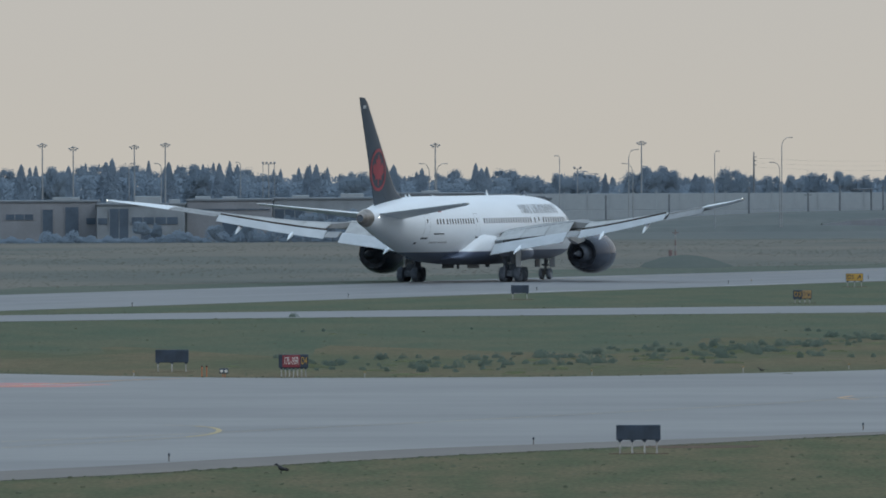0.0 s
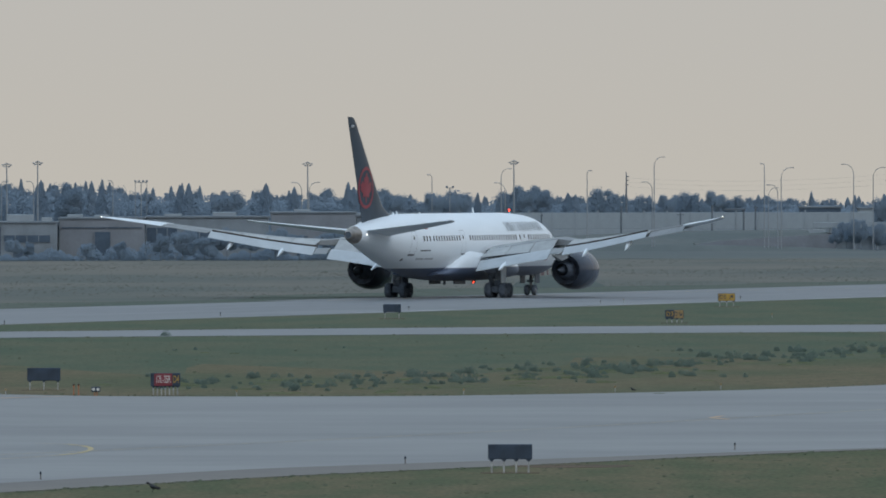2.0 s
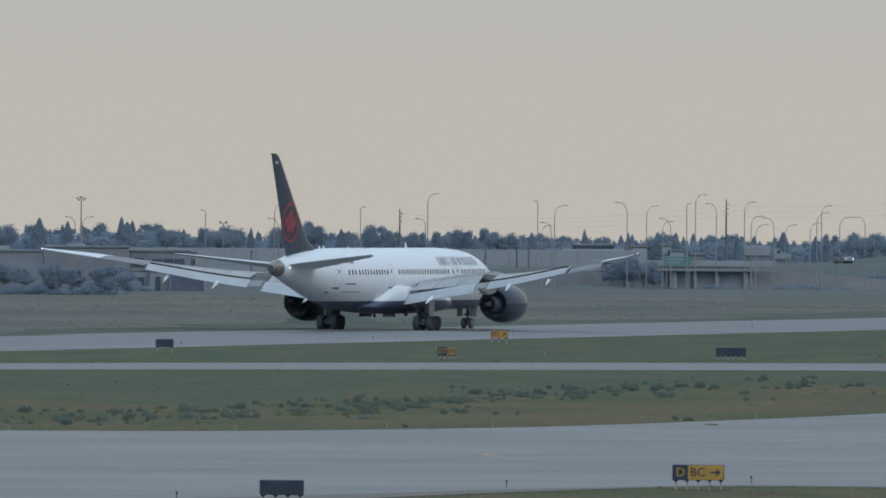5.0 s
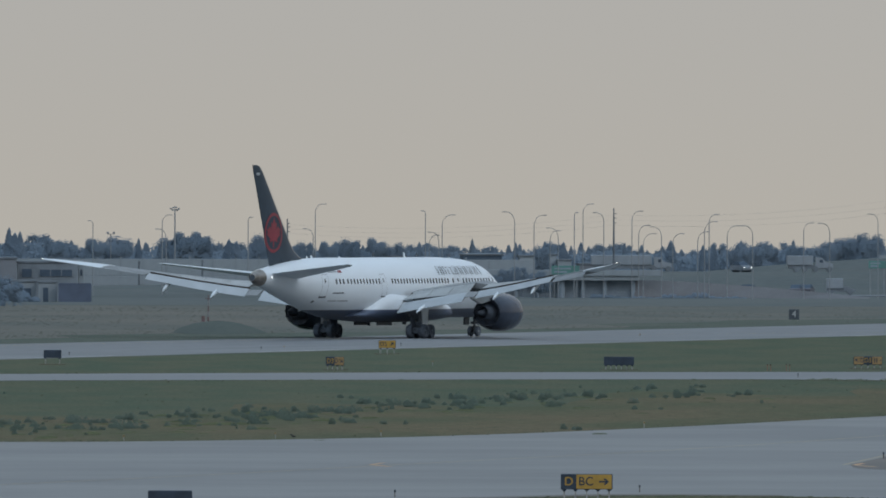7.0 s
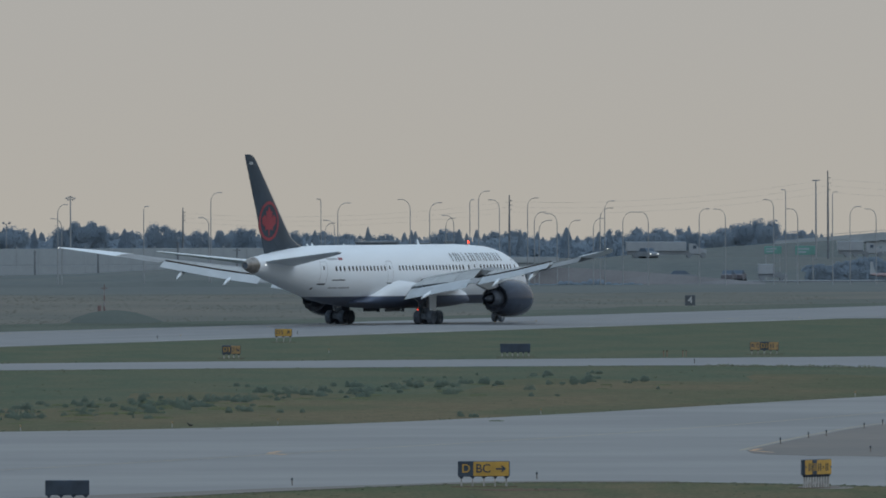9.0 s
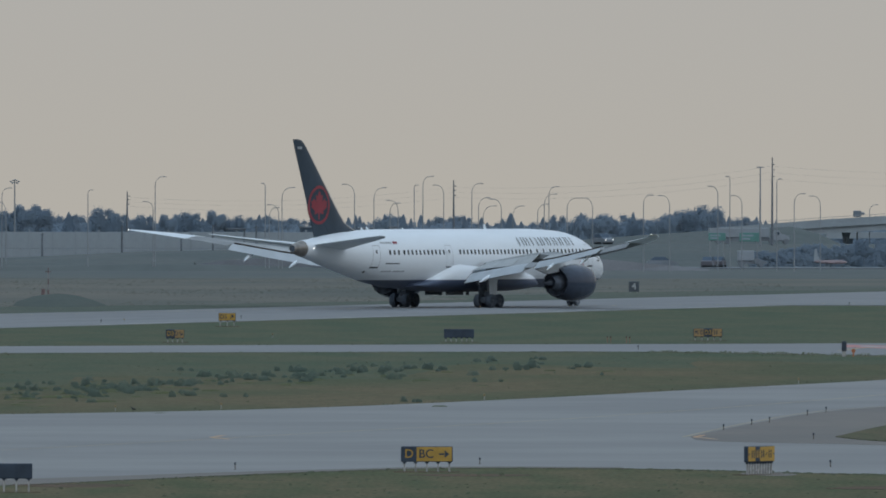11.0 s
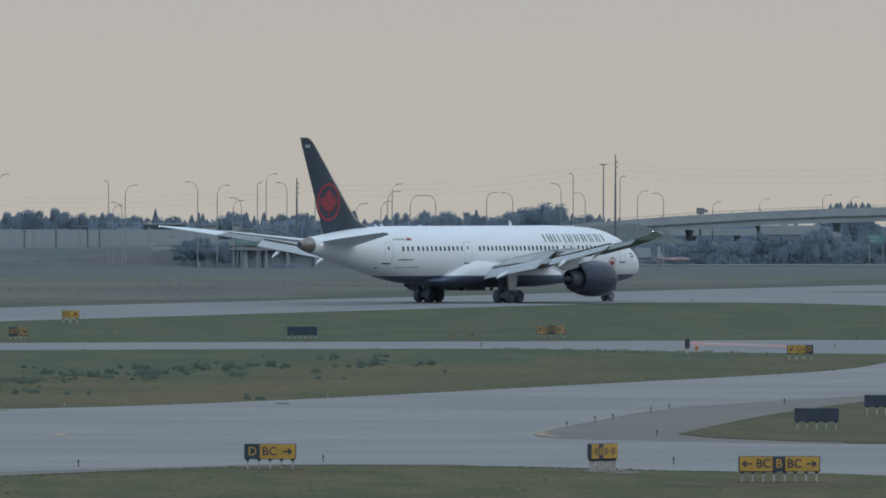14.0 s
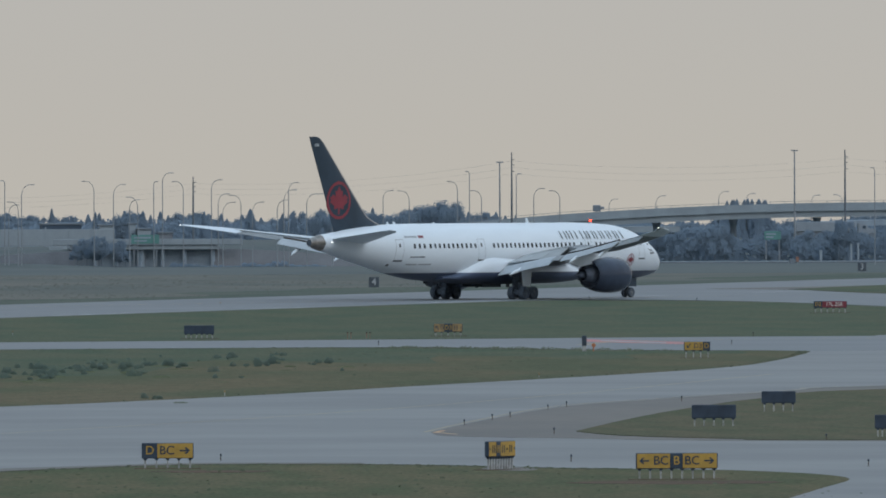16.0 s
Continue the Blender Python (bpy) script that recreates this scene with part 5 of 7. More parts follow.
spots = [(-10.9, 1228), (-9.5, 1134), (-8.2, 1137), (-7.3, 1140), (-5.3, 1136), (1.9, 1147), (-12.0, 980), (12.5, 1047), (13.3, 1046), (14.0, 1050), (6.7, 994), (9.9, 996)]
# a band of weeds along the middle grass strip, in loose clusters
while len(spots) < 480:
    x = -9 + 62 * rng.random() ** 0.92
    y = float(np.interp(x, (-9, 3, 10, 15, 33, 43, 56), (962, 964, 990, 1006, 1108, 1142, 1176))) + rng.gauss(0, 17 if rng.random() < 0.7 else 36)
    if not (938 + 2.6 * max(0, x - 24) < y < 1205) or rng.random() > (1.0 if x < 42 else 0.4):
        continue
    for _ in range(rng.choice((1, 1, 2, 3, 4))):
        spots.append((x + rng.gauss(0, 0.75), y + rng.gauss(0, 3)))
heaps = {0: [], 1: []}
for x, y in spots:
    kind = rng.randrange(8)
    pale = kind % 4 == 3
    s = rng.uniform(0.65, 1.05) if rng.random() < 0.26 else rng.uniform(0.3, 0.68)
    flat = 0.55 if pale else 1.25
    m = pose(x, y - (20 if pale else 0), 0, 0, 0, rng.uniform(-40, 40)) @ Matrix.Diagonal((s * rng.uniform(0.75, 1.1) * (1.7 if pale else 1), s, s * flat * rng.uniform(0.8, 1.25), 1))
    co = np.array([(*v.co, 1) for v in WEEDS[kind].vertices])
    heaps[1 if pale else 0].append((co @ np.array(m).T)[:, :3])
tagged(new("weeds", cloud_mesh("weeds", np.concatenate(heaps[0]), M_WEED)), "dark green weed clumps in the middle grass strip", "weeds", kind="stuff")
tagged(new("weeds", cloud_mesh("weeds", np.concatenate(heaps[1]), M_WEED_PALE)), "pale yellowish weed clumps in the middle grass strip", "weeds", kind="stuff")


def grass_tufts():
    """Blades along the pavement edges and over the near grass, as one piece of stuff."""
    rng = np.random.default_rng(5)
    cs = []

    def line(points, n, spread, away):
        p = np.array(points)
        seg = rng.integers(0, len(p) - 1, n)
        u = rng.uniform(size=(n, 1))
        q = p[seg] * (1 - u) + p[seg + 1] * u
        q[:, 1] += away * np.abs(rng.normal(size=n)) * spread
        cs.append(q)
    line(TAXI_NEAR[2:40], 1100, 2, -1)
    line(TAXI_FAR[4:], 1100, 4, 1)
    line(EXIT_NEAR[6:26], 900, 6, -1)
    line(EXIT_FAR[6:22], 700, 6, 1)
    line(ISLAND[:18], 500, 4, -1)
    line(ISLAND[-12:], 400, 4, 1)
    lo = np.stack([rng.uniform(-20, 62, 1500), rng.uniform(590, 745, 1500)], 1)
    keep = lo[:, 1] < np.interp(lo[:, 0], [-20, -8.6, 10, 19.4, 27.6, 39, 51, 54], [630, 660, 708, 731, 745, 742, 725, 640])
    cs.append(lo[keep])
    mid = np.stack([rng.uniform(-30, 85, 900), rng.uniform(920, 1245, 900)], 1)
    far = np.interp(mid[:, 0], [-32, 0, 33, 60, 80], [1200, 1226, 1241, 1246, 1215])
    near = np.interp(mid[:, 0], [-30, -9, 10, 25, 54, 73, 84], [950, 917, 920, 941, 1031, 1098, 1160])
    cs.append(mid[(mid[:, 1] < far) & (mid[:, 1] > near)])
    c = np.concatenate(cs)
    n = len(c)
    h = rng.uniform(0.015, 0.05, n) * (1 + (rng.uniform(size=n) < 0.06) * 1.0)
    w = rng.uniform(0.05, 0.16, n)
    lean = rng.normal(size=(n, 2)) * 0.05
    v = np.zeros((n, 4, 3))
    v[:, 0, 0], v[:, 1, 0] = c[:, 0] - w, c[:, 0] + w
    v[:, 2, 0], v[:, 3, 0] = c[:, 0] + w * 0.5 + lean[:, 0], c[:, 0] - w * 0.6 + lean[:, 0]
    v[:, :, 1] = c[:, 1][:, None]
    v[:, 2:, 1] += lean[:, 1][:, None] + 0.1
    v[:, 2, 2], v[:, 3, 2] = h, h * rng.uniform(0.6, 1.0, n)
    v[:, :2, 2] = -0.02
    tagged(new("grass_tufts", cloud_mesh("grass_tufts", v.reshape(-1, 3), M_BLADE)), "uneven tufts of short green and dry grass", "grass", kind="stuff")


grass_tufts()


def field_tufts():
    """Low, leaning tufts over the dry field beyond the runway, as one piece of stuff."""
    rng = np.random.default_rng(21)
    n = 26000
    x, y = rng.uniform(-85, 150, n), 1480 + 660 * rng.uniform(size=n) ** 1.2
    # gathered in patches
    patch = np.sin(x * 0.13 + 2 * np.sin(y * 0.021)) + np.sin(x * 0.047 - y * 0.033) + 0.6 * np.sin(x * 0.41 + y * 0.08)
    keep = (y > 1419 + 3.172 * (x + 37.3)) & (rng.uniform(-1.6, 1.6, n) < patch) & (x < 118)
    x, y = x[keep], y[keep]
    n = len(x)
    h = rng.uniform(0.02, 0.07, n)
    w = rng.uniform(0.05, 0.24, n)
    v = np.zeros((n, 4, 3))
    v[:, :, 1] = y[:, None]
    v[:, 0, 0], v[:, 1, 0] = x - w, x + w
    v[:, 2, 0], v[:, 3, 0] = x + w * 0.6, x - w * 0.7
    v[:, 2:, 1] += (h * 1.6)[:, None]
    v[:, 2, 2], v[:, 3, 2] = h, h * rng.uniform(0.6, 1.0, n)
    v[:, :2, 2] = -0.02
    tagged(new("field_tufts", cloud_mesh("field_tufts", v.reshape(-1, 3), M_FIELD_TUFT)), "uneven tufts of dry field grass beyond the runway", "grass", kind="stuff")


field_tufts()


def tall_grass():
    """Pale seeding grass standing at the edge of the exit taxiway."""
    rng = np.random.default_rng(8)
    n = 700
    x = rng.uniform(62, 82, n)
    y = np.interp(x, [62, 70, 82], [1253, 1243, 1217]) - np.abs(rng.normal(size=n)) * 5
    h = rng.uniform(0.05, 0.24, n) * (0.45 + 0.45 * np.sin(x * 1.7) ** 2)
    w, lean = rng.uniform(0.010, 0.024, n), rng.normal(size=(n, 2)) * 0.10
    v = np.zeros((n, 4, 3))
    v[:, 0] = np.stack([x - w, y, np.full(n, -0.02)], 1)
    v[:, 1] = np.stack([x + w, y, np.full(n, -0.02)], 1)
    v[:, 2] = np.stack([x + w * 1.4 + lean[:, 0], y + lean[:, 1], h], 1)
    v[:, 3] = np.stack([x - w * 1.4 + lean[:, 0], y + lean[:, 1], h * 0.93], 1)
    tagged(new("tall_grass", cloud_mesh("tall_grass", v.reshape(-1, 3), M_SEED)), "pale seeding grass beside the exit taxiway", "grass", kind="stuff")


tall_grass()


# ---- trees ----
def trunk(h, r, lean=0.0):
    bm = tube([(0, 0, -0.3), (lean * 0.3, 0, h * 0.35), (lean, 0, h * 0.9)], [r, r * 0.75, r * 0.15], n=7)
    for k in range(5):
        q = k * 2.4
        z = h * (0.35 + 0.09 * k)
        add_tube(bm, [(lean * 0.5, 0, z), (math.cos(q) * h * 0.16, math.sin(q) * h * 0.16, z + h * 0.10)], [r * 0.3, r * 0.08], n=5)
    return bm


def spruce_sample(h, w):
    """Drooping tiers of branches round a spire."""
    def sample(r, n):
        u = r.uniform(size=n) ** 0.7
        tier = (u * 13) % 1.0
        rad = w * (1 - u) ** 0.72 * (0.62 + 0.42 * (1 - tier)) + 0.03
        q = r.uniform(0, 2 * math.pi, n)
        rad *= 0.88 + 0.16 * np.sin(q * 3 + np.floor(u * 13) * 2.1)
        k = r.uniform(0.66, 1.0, n)
        return np.stack([np.cos(q) * rad * k, np.sin(q) * rad * k, h * (0.03 + 0.97 * u) - 0.16 * rad * k], 1)
    return sample


def broad_sample(h, w, rng):
    """A crown of many rounded boughs of different sizes."""
    m = 15
    lobes = np.stack([rng.uniform(-0.66, 0.66, m) * w, rng.uniform(-0.5, 0.5, m) * w, rng.uniform(0.30, 0.88, m) * h, rng.uniform(0.22, 0.48, m) * w], 1)
    lobes[:, 2] *= h / (lobes[:, 2] + lobes[:, 3] * 0.9).max()
    share = lobes[:, 3] ** 2 / (lobes[:, 3] ** 2).sum()

    def sample(r, n):
        x, y, z, rad = lobes[r.choice(m, size=n, p=share)].T
        d = r.normal(size=(n, 3))
        d /= np.linalg.norm(d, axis=1)[:, None]
        k = r.uniform(size=n) ** 0.2 * rad * (1 + 0.25 * (r.uniform(size=n) < 0.12))
        return np.stack([x + d[:, 0] * k, y + d[:, 1] * k, np.minimum(h, z + d[:, 2] * k * 0.95)], 1)
    return sample, lobe_core(lobes)


def crown_cloud(rng, sample, core, fine, count, heart):
    """Fine leaf clumps outside, larger boughs in the heart of the crown, and its dense inside."""
    def inside(r, n):
        p = sample(r, n)
        return p * np.array((0.90, 0.90, 0.96))
    return np.concatenate([leaf_cloud(rng, count, sample, fine, True), leaf_cloud(rng, heart, inside, 0.17, True), core])


def thicket(x, y, h):
    def sample(r, n):
        return np.stack([r.uniform(-x, x, n), r.uniform(-y, y, n), r.uniform(0, h, n)], 1)
    return sample


def cone_core(h, w):
    """The dense inside of a conical crown, as four-cornered faces."""
    out = []
    for (u0, r0), (u1, r1) in zip(((0.08, 0.55), (0.4, 0.4), (0.7, 0.2)), ((0.4, 0.4), (0.7, 0.2), (0.93, 0.04))):
        for k in range(7):
            a, b = 2 * math.pi * k / 7, 2 * math.pi * (k + 1) / 7
            out += [(math.cos(a) * r0 * w, math.sin(a) * r0 * w, u0 * h), (math.cos(b) * r0 * w, math.sin(b) * r0 * w, u0 * h), (math.cos(b) * r1 * w, math.sin(b) * r1 * w, u1 * h), (math.cos(a) * r1 * w, math.sin(a) * r1 * w, u1 * h)]
    return np.array(out)


def lobe_core(lobes):
    """The dense inside of each lobe of a rounded crown."""
    out = []
    for x, y, z, r in lobes:
        k = r * 0.45
        c = [(x + sx * k, y + sy * k, z + sz * k) for sz in (-1, 1) for sx, sy in ((-1.2, 0), (0, -1.2), (1.2, 0), (0, 1.2))]
        for q in ((0, 1, 5, 4), (1, 2, 6, 5), (2, 3, 7, 6), (3, 0, 4, 7), (4, 5, 6, 7)):
            out += [c[i] for i in q]
    return np.array(out)


def make_tree(kind, seed, h, w, count=420):
    rng = np.random.default_rng(seed)
    name = "spruce_tree" if kind == "spruce" else "poplar_tree"
    ob = tagged(holder(name), "tall dark spruce beside the distant highway" if kind == "spruce" else "rounded leafy poplar beside the distant highway", "tree", "trees along the distant highway")
    part("trunk", trunk(h * 0.8, 0.04 + h * 0.008), M_BARK, ob)
    sample, core = (spruce_sample(h, w), cone_core(h, w)) if kind == "spruce" else broad_sample(h, w, rng)
    v = crown_cloud(rng, sample, core, 0.085 if kind == "spruce" else 0.095, count, 2600)
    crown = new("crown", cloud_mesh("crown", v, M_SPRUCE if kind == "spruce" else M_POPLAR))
    crown.parent = ob
    return ob


SPRUCES = [make_tree("spruce", 20 + i, 9.0, w, 3600) for i, w in enumerate((2.9, 2.5, 3.3))]
POPLARS = [make_tree("poplar", 40 + i, 8.0, w, 4200) for i, w in enumerate((2.9, 3.5, 2.5))]


def plant(models, used, x, y, h, base, widen=1.0, turn=0.0):
    turn = (turn % 60) - 30
    i = int(abs(x * 13 + y)) % len(models)
    m = pose(x, y, -0.1, 0, 0, turn)
    s = h / base
    if i not in used:
        used[i] = models[i]
        ob = models[i]
    else:
        ob = copy_thing(models[i], m)
    ob.matrix_basis = m @ Matrix.Diagonal((s * widen, s * widen * 0.6, s, 1))
    return ob


TOPS = ((-110, 8.2), (-72, 8.0), (-63, 8.3), (-53, 8.8), (-40, 9.0), (-31, 8.2), (-21, 8.2), (-15, 7.0), (-8, 7.2), (-2, 7.2), (6, 7.7), (15, 7.5), (20, 6.4), (26, 6.1), (33, 6.8), (42, 6.3), (48, 6.8), (57, 6.4), (64, 6.8), (71, 6.2), (82, 6.1), (95, 6.5), (112, 6.2), (125, 6.5), (138, 6.6), (150, 6.2), (165, 5.2), (177, 5.3), (180, 4.6), (183, 5.4), (185.6, 5.4), (186.2, 4.6), (187.4, 4.6), (188, 5.7), (191.6, 5.7), (192.2, 4.5), (195, 4.5), (195.8, 5.8), (205, 5.9), (206, 4.8), (216, 4.8), (217, 6.0), (260, 6.4))


def top_at(x):
    return float(np.interp(x, [t[0] for t in TOPS], [t[1] for t in TOPS]))


def woods():
    """The closed belt of trees behind: one piece of stuff."""
    rng = np.random.default_rng(77)
    out = {0: [], 1: []}
    x = -105.0
    while x < 255:
        for row in range(2):
            y = 2770 + row * 60 + rng.uniform(-15, 15)
            h = top_at(x) * rng.uniform(0.84, 1.10)
            spruce = rng.uniform() < 0.45
            w = rng.uniform(1.5, 2.3) if spruce else rng.uniform(1.9, 2.9)
            sample, core = (spruce_sample(h, w), cone_core(h, w)) if spruce else broad_sample(h, w, rng)
            v = crown_cloud(rng, sample, core, 0.10, 1300 - 400 * row, 700)
            v = v * np.array((1, 0.45, 1)) + np.array([x + rng.uniform(-1, 1), y, 0])
            out[0 if spruce else 1].append(v)
            # undergrowth
            v = leaf_cloud(rng, 420, thicket(2.2, 1, 0.8 * h), 0.26, True)
            v += np.array([x, y - 3, 0])
            out[1].append(v)
        x += 2.0
    # the nearer grove under the flyover
    x = 139.0
    while x < 235:
        for row in range(2):
            h = float(np.interp(x, (139, 146, 152, 160, 175, 235), (2.4, 3.4, 4.0, 4.2, 4.6, 4.8))) * rng.uniform(0.78, 1.0) * (1 - 0.2 * (row == 0) * (rng.uniform() < 0.4))
            w = rng.uniform(1.6, 2.4)
            spruce = rng.uniform() < 0.3
            sample, core = (spruce_sample(h, w * 0.8), cone_core(h, w * 0.8)) if spruce else broad_sample(h, w, rng)
            v = np.concatenate([crown_cloud(rng, sample, core, 0.095, 1300, 700), leaf_cloud(rng, 420, thicket(2, 1, 0.7 * h), 0.22, True)])
            out[0 if spruce else 1].append(v * np.array((1, 0.45, 1)) + np.array([x + rng.uniform(-0.8, 0.8), 2452 + row * 30 + rng.uniform(-6, 6), 0]))
        x += 2.3
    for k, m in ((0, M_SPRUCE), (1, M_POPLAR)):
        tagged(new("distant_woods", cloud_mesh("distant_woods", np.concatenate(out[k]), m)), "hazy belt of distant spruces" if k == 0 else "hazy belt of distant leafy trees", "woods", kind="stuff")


woods()
used_s, used_p = {}, {}
trng = random.Random(3)
for x, h in ((-68.5, 9.3), (-61, 9.0), (-53.6, 10.2), (-54.8, 9.6), (-36.5, 9.4), (-44.5, 9.6), (-34.8, 8.7), (-20.5, 9.1), (-22.0, 8.8), (-8.0, 9.0), (-3.4, 8.4), (5.4, 9.2), (7.2, 8.6), (6.3, 8.4), (26.5, 7.5), (24.0, 7.0), (41.2, 7.4), (42.6, 7.1), (54.5, 7.0), (72.5, 7.0), (81.0, 7.6), (88.0, 7.0), (96.0, 7.1), (106, 7.0), (113, 7.4), (118, 6.7), (120.5, 7.0), (154, 6.8), (190.8, 8.5), (191.5, 8.6), (192.1, 8.55), (192.8, 8.6), (193.4, 8.7), (194.0, 8.65), (194.6, 8.8), (195.2, 8.7), (195.8, 8.75), (196.4, 8.65), (197.0, 8.6), (197.6, 8.55)):
    plant(SPRUCES, used_s, x, 2735 + trng.uniform(-12, 12), h, 9.0, trng.uniform(0.75, 1.1), trng.uniform(0, 360))
for x, h, w in ((-63, 9.0, 1.0), (-40, 9.3, 1.1), (-14.5, 7.9, 1.0), (12, 7.6, 1.2), (15, 6.9, 1.2), (18.6, 7.6, 1.1), (21, 7.9, 1.2), (23.2, 7.5, 1.0), (31.6, 8.0, 0.9), (33.0, 8.7, 1.1), (35.8, 8.7, 1.1), (47.0, 8.5, 0.9), (49.5, 7.6, 0.7), (53.8, 7.3, 0.9), (56.3, 7.2, 1.0), (58.5, 7.1, 1.0),
                (61.0, 7.8, 1.1), (64.3, 7.8, 1.1), (67.2, 7.0, 0.9), (91.5, 7.2, 0.9), (123, 6.9, 0.7), (125.6, 7.3, 1.2), (128, 7.0, 1.0), (133.4, 6.9, 1.0), (136.1, 7.2, 1.0), (138.8, 7.9, 1.1), (141.8, 8.7, 1.0), (144.2, 8.5, 0.8), (146.8, 7.0, 0.7), (150.4, 6.9, 1.1)):
    plant(POPLARS, used_p, x, 2712 + trng.uniform(-10, 10), h, 8.0, w, trng.uniform(0, 360))


# the clump before the underpass
for x, h, w in ((72.6, 3.4, 0.9), (74.2, 4.3, 0.8), (76.2, 4.7, 0.9), (78.4, 4.0, 0.9), (75.2, 3.0, 1.2), (79.6, 2.6, 1.0)):
    plant(POPLARS, used_p, x, 2344 + trng.uniform(-1.5, 1.5), h, 8.0, w * 1.2, trng.uniform(0, 360))


# taller trees standing out of the grove
for x, h, w in ((152.5, 4.3, 0.9), (160.3, 4.9, 0.8), (162.3, 4.6, 0.9), (167.0, 5.3, 0.8), (168.6, 5.7, 0.9), (170.2, 5.4, 0.8), (178.4, 4.9, 0.9), (186.9, 6.1, 0.7), (188.4, 6.3, 0.8), (202.5, 5.6, 0.9)):
    plant(POPLARS, used_p, x, 2438 + trng.uniform(-4, 4), h, 8.0, w * 1.15, trng.uniform(0, 360))


# trees before the warehouses
for x, h, w in ((-38.0, 3.0, 1.0), (-36.4, 2.6, 0.9), (-29.0, 2.4, 1.0), (-24.9, 2.6, 0.7), (-19.6, 3.6, 1.0), (-16.8, 4.2, 1.0), (-14.0, 3.4, 1.1), (-11.2, 4.4, 1.0), (-8.2, 3.8, 1.1), (-5.0, 4.3, 0.9), (-2.0, 3.6, 1.1), (1.6, 4.0, 1.0), (4.6, 3.2, 1.0)):
    plant(POPLARS, used_p, x, 2128 + trng.uniform(-3, 3), h, 8.0, w * 1.3, trng.uniform(0, 360))


# ---- street lamps and poles ----
def street_lamp(x, y, h, arm):
    if y == 2500:
        # on the near side of the highway, as seen on the same line
        k = 2335 / 2500
        x, y, h, arm = x * k, 2335, CAM_HEIGHT + (h - CAM_HEIGHT) * k, arm * k
    ob = tagged(holder("street_lamp", pose(x, y, 0)), "tall grey street lamp with a curved arm", "street lamp", "street lamps along the highway")
    n = 6
    r = min(abs(arm), 1.5)
    pts = [(0, 0, -0.2), (0, 0, h * 0.5), (0, 0, h - r)]
    sg = math.copysign(1, arm)
    for k in range(1, n + 1):
        q = math.pi / 2 * k / n
        pts.append((sg * abs(arm) * (1 - math.cos(q)) * 0.75, 0, h - r + r * math.sin(q)))
    pts.append((arm, 0, h + 0.02))
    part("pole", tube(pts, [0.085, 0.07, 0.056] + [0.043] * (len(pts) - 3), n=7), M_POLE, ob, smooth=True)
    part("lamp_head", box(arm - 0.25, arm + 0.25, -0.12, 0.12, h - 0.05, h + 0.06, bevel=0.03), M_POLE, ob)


for x, h, arm in ((-46.7, 9.6, 0.5), (-41.9, 9.6, -0.8), (-30.1, 9.7, -0.5), (-2.0, 9.4, -1.3), (-0.9, 9.4, 1.4), (17.4, 10.5, -0.5), (27.7, 11.4, 1.3), (28.3, 9.3, -1.4), (40.5, 11.1, 0.5), (50.2, 9.4, -1.3), (50.5, 13.1, 1.4),
                  (66.9, 12.1, -0.4), (67.5, 8.5, 1.3), (68.9, 8.95, -1.4), (69.4, 11.5, 1.7), (80.2, 12.0, -1.6), (83.1, 11.5, 1.6), (85.5, 9.2, 1.3), (86.7, 9.6, -1.5), (89.1, 11.9, 0.4), (90.4, 13.2, 1.4)):
    street_lamp(x, 2500, h, arm)
for x, h, arm in ((93.5, 11.9, -1.4), (97.7, 12.15, 1.4), (98.7, 10.05, 1.5), (99.4, 8.8, 1.7), (102.1, 9.8, -1.5), (103.8, 8.8, 1.5), (107.5, 9.1, 1.5), (108.5, 10.6, 1.7), (109.2, 11.7, 1.3), (111.9, 10.0, 1.7), (115.7, 10.0, -1.5),
                  (123.3, 10.45, 1.3), (127.2, 10.4, -1.5), (134.4, 11.8, -1.3), (136.2, 13.25, -0.4), (138.0, 10.4, -1.4), (143.2, 12.9, 0.5), (145.8, 10.7, 1.4), (149.7, 10.35, -1.4), (196.8, 13.6, -0.4)):
    street_lamp(x, 2500, h, arm)


def light_mast(x, h):
    ob = tagged(holder("light_mast", pose(x, 2500, 0)), "tall light mast with a crown of lamps", "light mast", "light masts behind the field")
    part("pole", tube([(0, 0, -0.2), (0, 0, h)], [0.15, 0.085], n=8), M_POLE, ob)
    part("crossarm", box(-0.62, 0.62, -0.05, 0.05, h - 0.12, h - 0.03), M_POLE, ob)
    part("spindle", tube([(0, 0, h - 0.1), (0, 0, h + 0.28)], 0.06, n=6), M_POLE, ob)
    for dx, dz, w in ((-0.60, -0.02, 0.17), (0.60, -0.02, 0.17), (-0.24, 0.10, 0.16), (0.24, 0.10, 0.16), (0.0, 0.22, 0.13), (-0.34, -0.30, 0.13), (0.34, -0.30, 0.13)):
        part("lamp", box(dx - w, dx + w, -0.15, 0.15, h + dz, h + dz + 0.17, bevel=0.04), M_POLE, ob)


for x, h in ((-59.6, 12.3), (-55.0, 11.8), (-45.9, 12.0), (-41.3, 12.3), (-1.1, 12.1), (29.6, 12.3)):
    light_mast(x, h)


